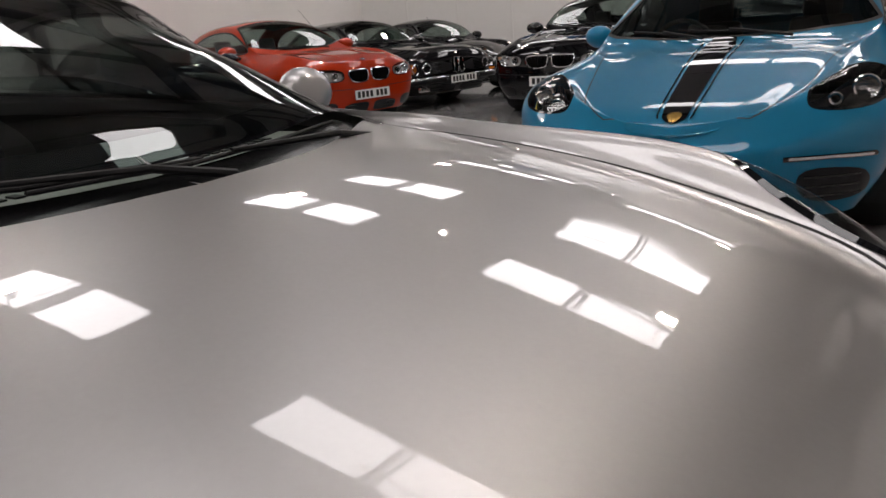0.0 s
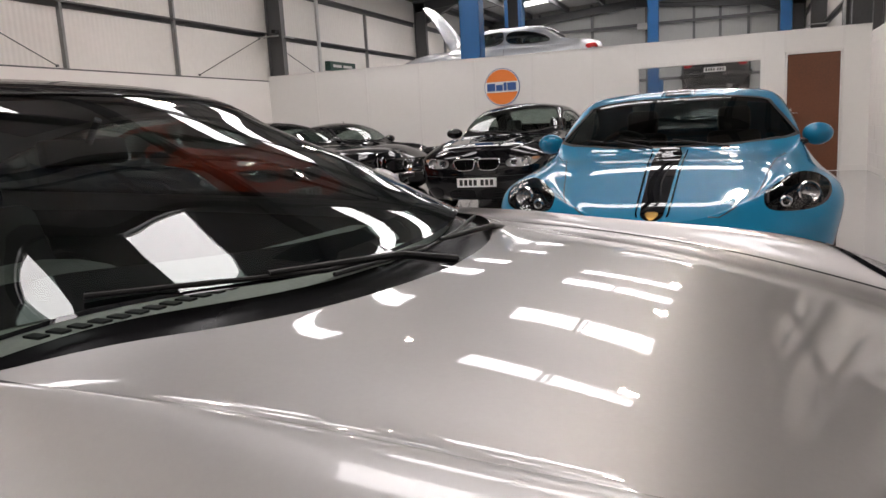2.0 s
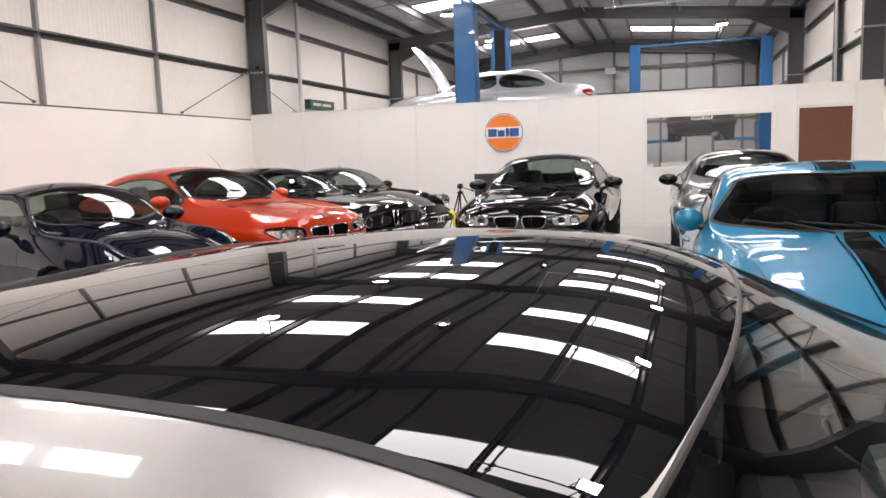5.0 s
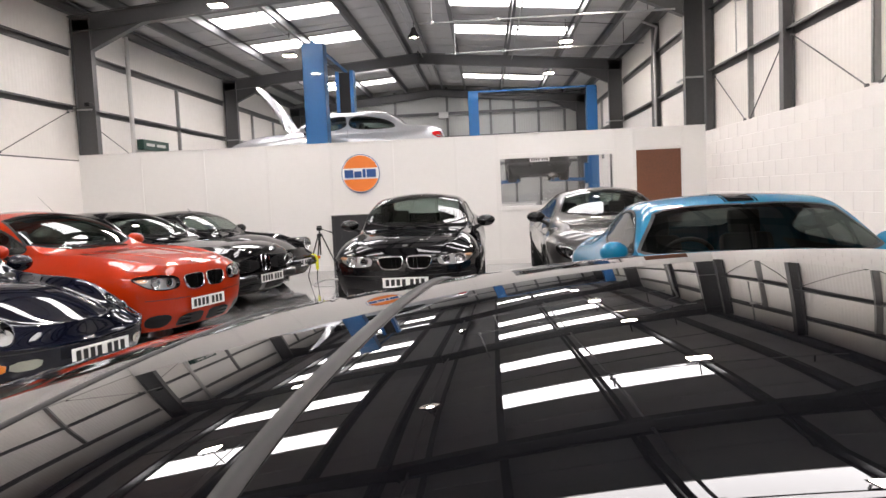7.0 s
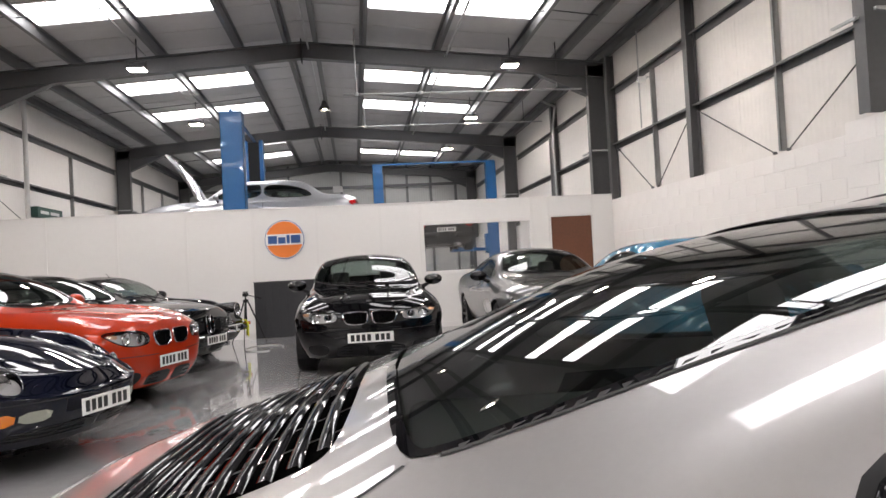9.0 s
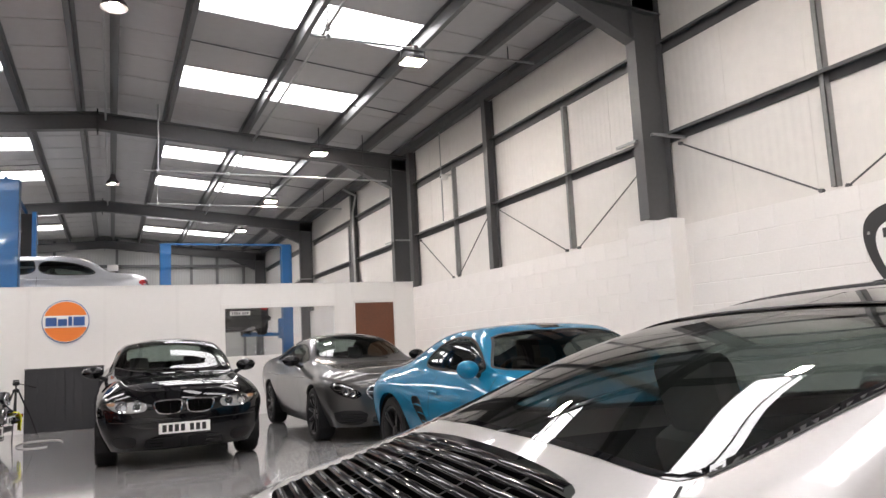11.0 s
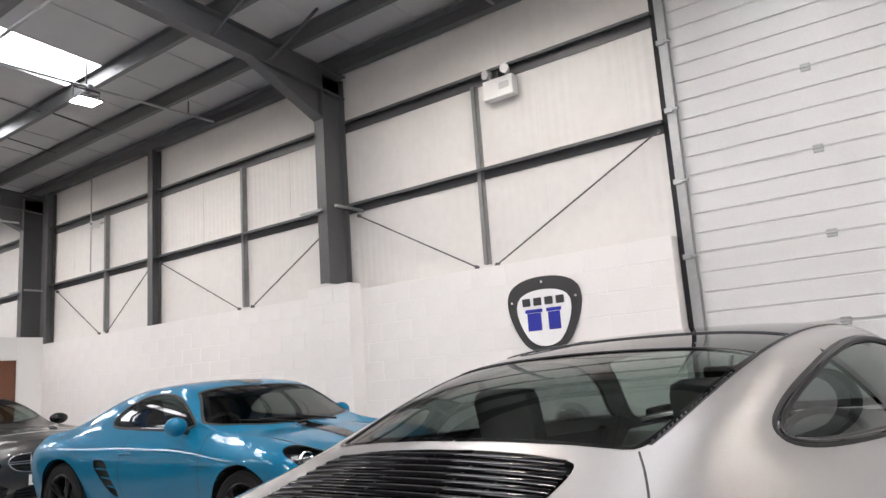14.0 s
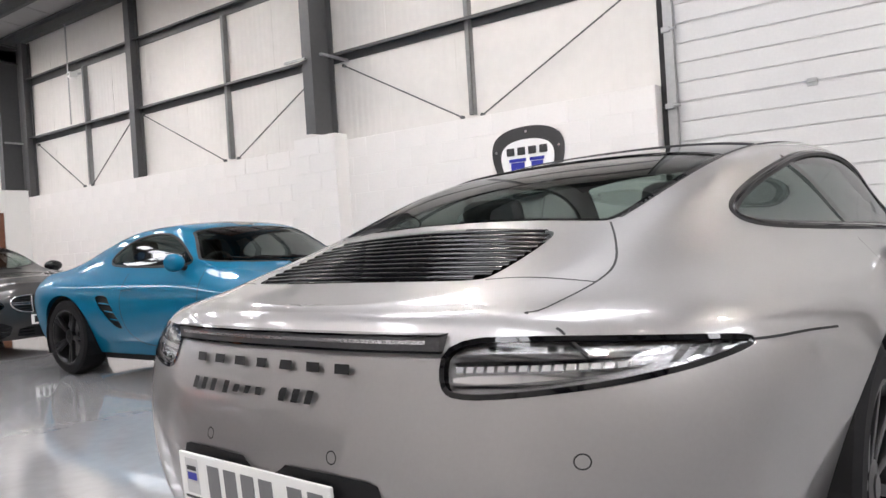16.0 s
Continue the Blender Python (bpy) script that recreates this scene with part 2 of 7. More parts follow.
# cladding walls
bm = bmesh.new()
box(bm, XR, XR + 0.12, DOOR_Y1 + 0.06, Y1, 0, EAVES + 0.1)
box(bm, XR, XR + 0.12, Y0, DOOR_Y0 - 0.06, 0, EAVES + 0.1)
box(bm, XR, XR + 0.12, DOOR_Y0 - 0.06, DOOR_Y1 + 0.06, DOOR_Z, EAVES + 0.1)
structure("wall_east", bm, "clad", "white ribbed metal cladding wall above blockwork", "wall")
bm = bmesh.new()
box(bm, XL - 0.12, XL, Y0, Y1, 0, EAVES + 0.1)
structure("wall_west", bm, "clad", "white ribbed metal cladding wall above blockwork", "wall")
# the south gable is unseen, put there to close the hall
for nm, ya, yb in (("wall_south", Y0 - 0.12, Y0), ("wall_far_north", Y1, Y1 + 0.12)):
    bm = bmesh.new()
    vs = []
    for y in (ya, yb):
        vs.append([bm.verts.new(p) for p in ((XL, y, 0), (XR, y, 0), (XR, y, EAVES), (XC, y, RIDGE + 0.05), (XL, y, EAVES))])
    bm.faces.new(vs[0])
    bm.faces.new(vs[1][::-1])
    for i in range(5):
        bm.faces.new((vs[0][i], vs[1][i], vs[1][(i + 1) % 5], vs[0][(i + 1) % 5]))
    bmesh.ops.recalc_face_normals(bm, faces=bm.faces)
    structure(nm, bm, "clad_x", "ribbed metal gable wall, darker grey than the side walls", "wall")

# white office partition behind the silver car, with two upper windows
OY, OZ = -6.4, 4.35
bm = bmesh.new()
wx = [XL + 0.22, -3.9, -1.5, -0.7, 1.7, XR - 0.20]
for i in range(5):
    if i in (1, 3):
        box(bm, wx[i] + 0.0005, wx[i + 1] - 0.0005, OY - 0.12, OY, 0, 2.75)
        box(bm, wx[i] + 0.0005, wx[i + 1] - 0.0005, OY - 0.12, OY, 3.75, OZ)
    else:
        box(bm, wx[i], wx[i + 1], OY - 0.12, OY, 0, OZ)
structure("wall_office", bm, "panel", "plain white office partition wall with two upper windows", "wall")
for a, b in ((wx[1], wx[2]), (wx[3], wx[4])):
    win = tagged(new("window_2"), "white-framed upper window in the office partition", "window", kind="structure")
    for xa, xb, za, zb in ((a, a + 0.07, 2.75, 3.75), (b - 0.07, b, 2.75, 3.75), (a + 0.07, b - 0.07, 2.75, 2.82), (a + 0.07, b - 0.07, 3.68, 3.75)):
        bm = bmesh.new()
        box(bm, xa + 0.001, xb - 0.001, OY - 0.10, OY + 0.02, za + 0.001, zb - 0.001, bevel=0.003)
        part("window_frame", bm, "trim", win)
    bm = bmesh.new()
    box(bm, a + 0.07, b - 0.07, OY - 0.05, OY - 0.046, 2.82, 3.68)
    part("pane", bm, "lens", win).visible_shadow = False

# roof with openings for the rooflights
SKY_Y = [(-8.3, -7.3), (-5.2, -4.2), (-0.4, 0.6), (2.7, 3.7), (7.7, 8.65), (10.8, 11.8), (15.85, 16.9), (18.9, 20.0), (24.2, 25.2), (27.2, 28.2)]
SKY_X = ((-0.40, 1.02), (1.12, 2.66))


def slope_slab(bm, xa, xb, ya, yb, lift=0.0, thick=0.08):
    za, zb = roof_z(xa) + lift, roof_z(xb) + lift
    vs = [bm.verts.new(p) for p in ((xa, ya, za), (xb, ya, zb), (xb, yb, zb), (xa, yb, za), (xa, ya, za + thick), (xb, ya, zb + thick), (xb, yb, zb + thick), (xa, yb, za + thick))]
    for f in ((0, 1, 2, 3), (7, 6, 5, 4), (0, 4, 5, 1), (1, 5, 6, 2), (2, 6, 7, 3), (3, 7, 4, 0)):
        bm.faces.new([vs[i] for i in f])


bm = bmesh.new()
for side in (1, -1):
    def sx(d):
        return XC + side * (d - XC)
    ys = [Y0] + [v for p in SKY_Y for v in p] + [Y1]
    edges = sorted([XC, SKY_X[0][0]]), sorted([SKY_X[1][1], XR + 0.1])
    for a, b in edges:
        slope_slab(bm, sx(a), sx(b), Y0, Y1)
    for i in range(0, len(ys), 2):
        slope_slab(bm, sx(SKY_X[0][0]), sx(SKY_X[1][1]), ys[i], ys[i + 1])
    # seam of the lining sheets
    for k in range(41):
        y = Y0 + 0.5 + k
        for a, b in edges if any(p - 0.05 < y < q + 0.05 for p, q in SKY_Y) else [(XC, XR + 0.1)]:
            slope_slab(bm, sx(a), sx(b), y, y + 0.025, -0.010, 0.009)
bmesh.ops.recalc_face_normals(bm, faces=bm.faces)
structure("ceiling", bm, "roof", "grey lined sheet roof between dark purlins", "ceiling")
for side in (1, -1):
    for ya, yb in SKY_Y:
        bm = bmesh.new()
        a, b = XC + side * (SKY_X[0][0] - XC), XC + side * (SKY_X[1][1] - XC)
        slope_slab(bm, a, b, ya, yb, 0.03, 0.02)
        bmesh.ops.recalc_face_normals(bm, faces=bm.faces)
        ob = structure("rooflight", bm, "skylight", "bright translucent rooflight sheet letting in daylight", "rooflight")

# portal frames
for y in FRAMES:
    for side in (1, -1):
        wall_x = XR if side > 0 else XL
        bm = bmesh.new()
        cx = wall_x - side * 0.25
        beam(bm, (cx, y, 2.45 if side > 0 and y == 5.20 else 0), (cx, y, EAVES - 0.28), 0.165, 0.40, up=(1, 0, 0))
        structure("steel_column", bm, "steel", "dark grey painted steel I-section column", "column")
        bm = bmesh.new()
        xa, xb = wall_x - side * 0.02, XC
        beam(bm, (xa, y, roof_z(xa) - 0.38), (xb, y, roof_z(xb) - 0.36), 0.17, 0.33)
        # haunch: a tapering web under the rafter with its own flange
        x1, x2 = wall_x - side * 0.45, wall_x - side * 1.55
        z1, z2 = EAVES - 0.90, roof_z(x2) - 0.53
        zt1, zt2 = roof_z(x1) - 0.54, roof_z(x2) - 0.53
        for dy in (-0.008, 0.008):
            f = [bm.verts.new(p) for p in ((x1, y + dy, z1), (x2, y + dy, z2), (x1, y + dy, zt1))]
            bm.faces.new(f)
        beam(bm, (x1, y, z1), (x2, y, z2), 0.17, 0.018, box_section=True)
        box(bm, xb - 0.012, xb + 0.012, y - 0.10, y + 0.10, roof_z(xb) - 0.60, roof_z(xb) - 0.14)
        structure("steel_rafter", bm, "steel", "dark grey steel portal rafter with tapered haunch", "rafter")
        # short galvanised bracket arm where the rail meets the column
        if y > 0:
            bm = bmesh.new()
            box(bm, cx - side * 0.235 - 0.02, cx - side * 0.235 + 0.02, y - 0.02, y + 0.35, 3.36, 3.385)
            box(bm, min(cx - side * 0.24, wall_x), max(cx - side * 0.24, wall_x), y - 0.30, y - 0.26, 3.36, 3.39)
            structure("rail_bracket", bm, "galv", "galvanised bracket arm on a steel column", "bracket")
# knee braces of the nearer rafters
bm = bmesh.new()
for xx in (3.35, 2.55):
    rod(bm, (xx, 5.20, roof_z(xx) - 0.5), (xx, 4.30, roof_z(xx) - 0.12), 0.02, 6)
structure("rafter_stay", bm, "steel", "dark steel angle stays between rafter and purlins", "brace")

# purlins
for d in (0.28, 1.22, 2.72, 4.32, 5.28):
    for side in (1, -1):
        x = XC + side * d
        bm = bmesh.new()
        z = roof_z(x)
        box(bm, x - 0.008, x + 0.008, Y0, Y1, z - 0.20, z - 0.004)
        box(bm, x - 0.008, x + side * 0.065, Y0, Y1, z - 0.204, z - 0.196)
        box(bm, x - side * 0.065, x + 0.008, Y0, Y1, z - 0.024, z - 0.016)
        structure("purlin", bm, "purlin", "dark galvanised roof purlin", "purlin")
for side in (1, -1):
    x = (XR - 0.12) if side > 0 else XL + 0.12
    bm = bmesh.new()
    box(bm, x - 0.06, x + 0.06, Y0, Y1, EAVES - 0.20, EAVES - 0.02)
    box(bm, x - side * 0.16, x - side * 0.02, Y0, Y1, EAVES - 0.06, EAVES - 0.03)
    structure("eaves_beam", bm, "steel", "dark grey steel eaves beam", "beam")


# lapped joints of the cladding sheets
for k in range(-1, 12):
    y = 1.295 + k * 1.0
    if y < DOOR_Y1 + 0.2 or abs(y - 5.2) < 0.2:
        continue
    bm = bmesh.new()
    box(bm, XR - 0.0045, XR - 0.0005, y - 0.02, y + 0.02, 2.352, EAVES - 0.05, bevel=0.0015)
    structure("cladding_lap", bm, "clad", "lapped joint between white cladding sheets", "trim")

# wall rails, mullions and braces
def rail(x, side, ya, yb, z, h=0.11, d=0.11, name="wall_rail", material="steel"):
    bm = bmesh.new()
    inner = x - side * d
    box(bm, min(x, inner), max(x, inner), ya, yb, z - 0.012, z)
    box(bm, x - side * 0.012, x - side * 0.004, ya, yb, z - h, z - 0.012)
    box(bm, inner - 0.004, inner + 0.004, ya, yb, z - 0.035, z - 0.012)
    return structure(name, bm, material, "dark grey steel wall rail fixed to the cladding", "rail")


def upright(x, side, y, za, zb, w=0.055, d=0.08, material="mullion"):
    bm = bmesh.new()
    box(bm, x - side * d, x - side * (d - 0.008), y - w / 2, y + w / 2, za, zb)
    box(bm, min(x, x - side * d), max(x, x - side * d), y - w / 2, y - w / 2 + 0.008, za, zb)
    box(bm, min(x, x - side * d), max(x, x - side * d), y + w / 2 - 0.008, y + w / 2, za, zb)
    return structure("wall_mullion", bm, material, "grey steel upright on the cladding wall", "mullion")


BAYS = [(-2.64, 5.17), (5.39, 13.34), (13.56, 22.0), (22.2, 30.1)]
for side, x in ((1, XR), (-1, XL)):
    for ya, yb in BAYS:
        if side > 0 and ya < 0:
            ya = DOOR_Y1 + 0.08
        rail(x, side, ya, yb, 3.48)
        rail(x, side, ya, yb, 4.60, 0.13, 0.10)
        if side < 0:
            rail(x, side, ya, yb, 2.40, 0.06, 0.07)
for y in (3.06, 7.25, 11.06, 17.9, 26.1):
    for za, zb in ((2.40, 3.47), (3.48, 4.47)):
        upright(XR, 1, y, za, zb)
for y in (-0.4, 2.2, 4.9, 7.63, 10.27, 18.4, 24.8, 27.4):
    for za, zb in ((2.40, 3.47), (3.48, 4.47)):
        upright(XL, -1, y, za, zb)
for y in (9.48, 13.05, 17.3):
    bm = bmesh.new()
    beam(bm, (XR - 0.10, y, 2.352), (XR - 0.10, y, EAVES - 0.2), 0.14, 0.16, up=(1, 0, 0))
    structure("steel_post", bm, "steel", "slim dark grey steel wall post", "post")
BRACES = [(XR, (4.90, 3.29), (3.17, 2.38)), (XR, (2.90, 2.37), (0.97, 3.38)), (XR, (9.29, 3.34), (7.33, 2.38)), (XR, (7.03, 2.38), (5.40, 3.25)), (XR, (12.7, 3.3), (11.18, 2.38)), (XR, (10.93, 2.38), (9.62, 3.30)),
          (XL, (12.98, 3.32), (10.82, 2.43)), (XL, (13.7, 3.2), (16.0, 2.43)), (XL, (7.4, 2.43), (5.5, 3.3))]
for x, a, b in BRACES:
    bm = bmesh.new()
    xx = x - 0.10 * (1 if x > 0 else -1)
    rod(bm, (xx, a[0], a[1]), (xx, b[0], b[1]), 0.009, 8)
    for p in (a, b):
        rod(bm, (xx - 0.02, p[0], p[1]), (xx + 0.02, p[0], p[1]), 0.022, 8)
    structure("tie_rod", bm, "steel", "thin dark diagonal steel tie rod", "brace")

# low block walls; the visible blocks come last in the file
bm = bmesh.new()
box(bm, BR + 0.0035, XR - 0.005, DOOR_Y1 + 0.105, YP, 0, 2.348)
box(bm, BR + 0.012, XR - 0.005, Y0, DOOR_Y0 - 0.16, 0, 2.352)
EAST_BLOCKS = structure("wall_block_east", bm, "block", "white painted blockwork dado wall", "wall")
bm = bmesh.new()
box(bm, XL + 0.005, BL, Y0, Y1, 0, 2.36)
structure("wall_block_west", bm, "block", "white painted blockwork dado wall", "wall")
bm = bmesh.new()
box(bm, BR + 0.012, XR - 0.005, YP + 0.15, Y1, 0, 2.352)
structure("wall_block_north_east", bm, "block", "white painted blockwork dado wall", "wall")
bm = bmesh.new()
box(bm, 4.225, BR - 0.001, 4.86, 5.575, 0, 2.42)
PIER = structure("block_pier", bm, "block", "white painted blockwork pier under a steel column", "pier")

# ---- partition ----
DX0, DX1, DH = 3.15, 3.98, 2.06
WX0, WX1, WZ0, WZ1 = 0.53, 2.76, 1.05, 2.06
PH, PT = 2.455, 0.10
PARTITION = tagged(new("wall_partition"), "white panelled partition wall with cover strips", "wall", kind="structure")
seams = [-7.70, -6.46, -5.20, -3.94, -2.70, -1.49, -0.27, 0.53, 2.76, 3.11, 4.02, 4.44]
for i in range(len(seams) - 1):
    a, b = seams[i], seams[i + 1]
    bm = bmesh.new()
    if a == WX0:
        box(bm, a + 0.001, b - 0.001, YP, YP + PT, 0, WZ0)
        box(bm, a + 0.001, b - 0.001, YP, YP + PT, WZ1, PH)
    elif a == 3.11:
        box(bm, a + 0.001, b - 0.001, YP, YP + PT, DH + 0.04, PH)
    else:
        box(bm, a + 0.001, b - 0.001, YP, YP + PT, 0, PH)
    part("panel", bm, "panel", PARTITION)
    if 0 < i:
        bm = bmesh.new()
        box(bm, a - 0.025, a + 0.025, YP - 0.014, YP - 0.0005, DH + 0.05 if a in (3.11, 4.02) else 0.1, PH)
        part("cover_strip", bm, "trim", PARTITION)
bm = bmesh.new()
box(bm, BL, BR, YP - 0.012, YP + PT + 0.012, PH, PH + 0.02)
structure("partition_capping", bm, "trim", "white capping along the partition top", "trim")
for a, b in ((BL, 3.10), (4.03, BR)):
    bm = bmesh.new()
    box(bm, a, b, YP - 0.016, YP - 0.001, 0.0, 0.10)
    structure("baseboard", bm, "trim", "white skirting along the partition", "skirting")
# door
door = tagged(new("door_1"), "plain brown veneered door, closed, in the white partition", "door", kind="structure")
bm = bmesh.new()
box(bm, DX0, DX1, YP + 0.012, YP + 0.056, 0.008, DH - 0.004, bevel=0.002)
part("leaf", bm, "door_wood", door)
for n_, a, b, c, d in (("jamb", DX0 - 0.035, DX0 - 0.004, 0, DH + 0.035), ("jamb", DX1 + 0.004, DX1 + 0.035, 0, DH + 0.035), ("head", DX0 - 0.004, DX1 + 0.004, DH, DH + 0.035)):
    bm = bmesh.new()
    box(bm, a, b, YP - 0.01, YP + PT, c, d)
    part(n_, bm, "trim", door)
bm = bmesh.new()
box(bm, DX0 + 0.04, DX0 + 0.075, YP + 0.006, YP + 0.012, 0.93, 1.12, bevel=0.002)
rod(bm, (DX0 + 0.057, YP + 0.01, 1.04), (DX0 + 0.057, YP - 0.04, 1.04), 0.008)
rod(bm, (DX0 + 0.057, YP - 0.04, 1.04), (DX0 + 0.17, YP - 0.04, 1.04), 0.008)
part("handle", bm, "chrome", door, "chrome lever handle", True)
# window
win = tagged(new("window_1"), "wide white-framed viewing window in the partition", "window", kind="structure")
for a, b, c, d in ((WX0 - 0.03, WX0 + 0.05, WZ0 - 0.03, WZ1 + 0.03), (WX1 - 0.05, WX1 + 0.03, WZ0 - 0.03, WZ1 + 0.03), (WX0 + 0.05, WX1 - 0.05, WZ1 - 0.05, WZ1 + 0.03), (WX0 + 0.05, WX1 - 0.05, WZ0 - 0.03, WZ0 + 0.05)):
    bm = bmesh.new()
    box(bm, a, b, YP - 0.02, YP + PT + 0.02, c, d, bevel=0.004)
    part("window_frame", bm, "trim", win)
bm = bmesh.new()
box(bm, WX0 + 0.05, WX1 - 0.05, YP + 0.045, YP + 0.049, WZ0 + 0.05, WZ1 - 0.05)
part("pane", bm, "lens", win).visible_shadow = False

# ---- sectional door ----
sd = tagged(new("door_2"), "tall silver-white sectional overhead door, closed", "overhead door", kind="structure")
JOINTS = [0.0] + [0.695 + 0.736 * k for k in range(6)] + [DOOR_Z]
for z, zt in zip(JOINTS, JOINTS[1:]):
    bm = bmesh.new()
    box(bm, XR + 0.022, XR + 0.06, DOOR_Y0 - 0.05, DOOR_Y1 + 0.05, z + 0.0004, zt - 0.0004)
    rib = zt
    while rib > z + 0.05:
        low = max(rib - 0.184, z)
        box(bm, XR + 0.009, XR + 0.0219, DOOR_Y0 + 0.004, DOOR_Y1 - 0.054, low + (0.006 if low > z else 0.010), rib - (0.005 if rib < zt else 0.010), bevel=0.006)
        rib = low
    part("door_section", bm, "shutter", sd)
    if z > 0.1:
        for y in (-0.35, -1.7, -3.0):
            bm = bmesh.new()
            box(bm, XR - 0.006, XR + 0.0085, y - 0.04, y + 0.04, z - 0.035, z - 0.006, bevel=0.004)
            box(bm, XR - 0.006, XR + 0.0085, y - 0.04, y + 0.04, z + 0.006, z + 0.035, bevel=0.004)
            rod(bm, (XR - 0.004, y - 0.045, z), (XR - 0.004, y + 0.045, z), 0.009)
            part("hinge", bm, "galv", sd)
for y in (DOOR_Y1, DOOR_Y0):
    bm = bmesh.new()
    s = 1 if y > 0 else -1
    box(bm, XR - 0.06, XR + 0.0, y - 0.05, y - 0.042, 0, 5.2)
    box(bm, XR - 0.062, XR - 0.055, y - 0.05, y + 0.035, 0, 5.2)
    part("guide_track", bm, "galv", sd)
    bm = bmesh.new()
    box(bm, XR - 0.02, XR + 0.006, y + 0.04, y + 0.10, 0, 5.2)
    part("guide_seal", bm, "black_rubber", sd)
    for zz in (0.70, 1.42, 2.14, 2.857, 3.561, 4.253, 4.96):
        bm = bmesh.new()
        box(bm, XR - 0.09, XR - 0.06, y - 0.03, y + 0.05, zz - 0.025, zz + 0.025, bevel=0.004)
        rod(bm, (XR - 0.075, y - 0.09, zz), (XR - 0.075, y + 0.02, zz), 0.014)
        part("bracket", bm, "galv", sd)

# ---- car bodies ----
from mathutils.geometry import delaunay_2d_cdt


NATURAL = {}


def natural(xs):
    """The matrix that turns the values at knots xs into the second derivatives of a natural cubic spline."""
    key = xs.tobytes()
    if key in NATURAL:
        return NATURAL[key]
    n = len(xs)
    h = np.diff(xs)
    A, B = np.zeros((n, n)), np.zeros((n, n))
    A[0, 0] = A[-1, -1] = 1
    for i in range(1, n - 1):
        A[i, i - 1], A[i, i], A[i, i + 1] = h[i - 1], 2 * (h[i - 1] + h[i]), h[i]
        B[i, i - 1], B[i, i + 1] = 6 / h[i - 1], 6 / h[i]
        B[i, i] = -6 / h[i - 1] - 6 / h[i]
    NATURAL[key] = np.linalg.solve(A, B)
    return NATURAL[key]


def basis(xs, t):
    """Cardinal weights of the natural spline through knots xs at the places t."""
    xs, t = np.asarray(xs, float), np.asarray(t, float)
    S = natural(xs)
    i = np.clip(np.searchsorted(xs, t) - 1, 0, len(xs) - 2)
    h = xs[i + 1] - xs[i]
    a, b = (xs[i + 1] - t) / h, (t - xs[i]) / h
    W = np.zeros((len(t), len(xs)))
    r = np.arange(len(t))
    W[r, i] += a
    W[r, i + 1] += b
    W += ((a ** 3 - a) * h * h / 6)[:, None] * S[i] + ((b ** 3 - b) * h * h / 6)[:, None] * S[i + 1]
    return W


def spline(pts, t):
    pts, t = np.asarray(pts, float), np.asarray(t, float)
    xs, ys = pts[:, 0], pts[:, 1:]
    m = natural(np.ascontiguousarray(xs)) @ ys
    i = np.clip(np.searchsorted(xs, t) - 1, 0, len(xs) - 2)
    h = xs[i + 1] - xs[i]
    a, b = (xs[i + 1] - t) / h, (t - xs[i]) / h
    return a[:, None] * ys[i] + b[:, None] * ys[i + 1] + ((a ** 3 - a) * h * h / 6)[:, None] * m[i] + ((b ** 3 - b) * h * h / 6)[:, None] * m[i + 1]


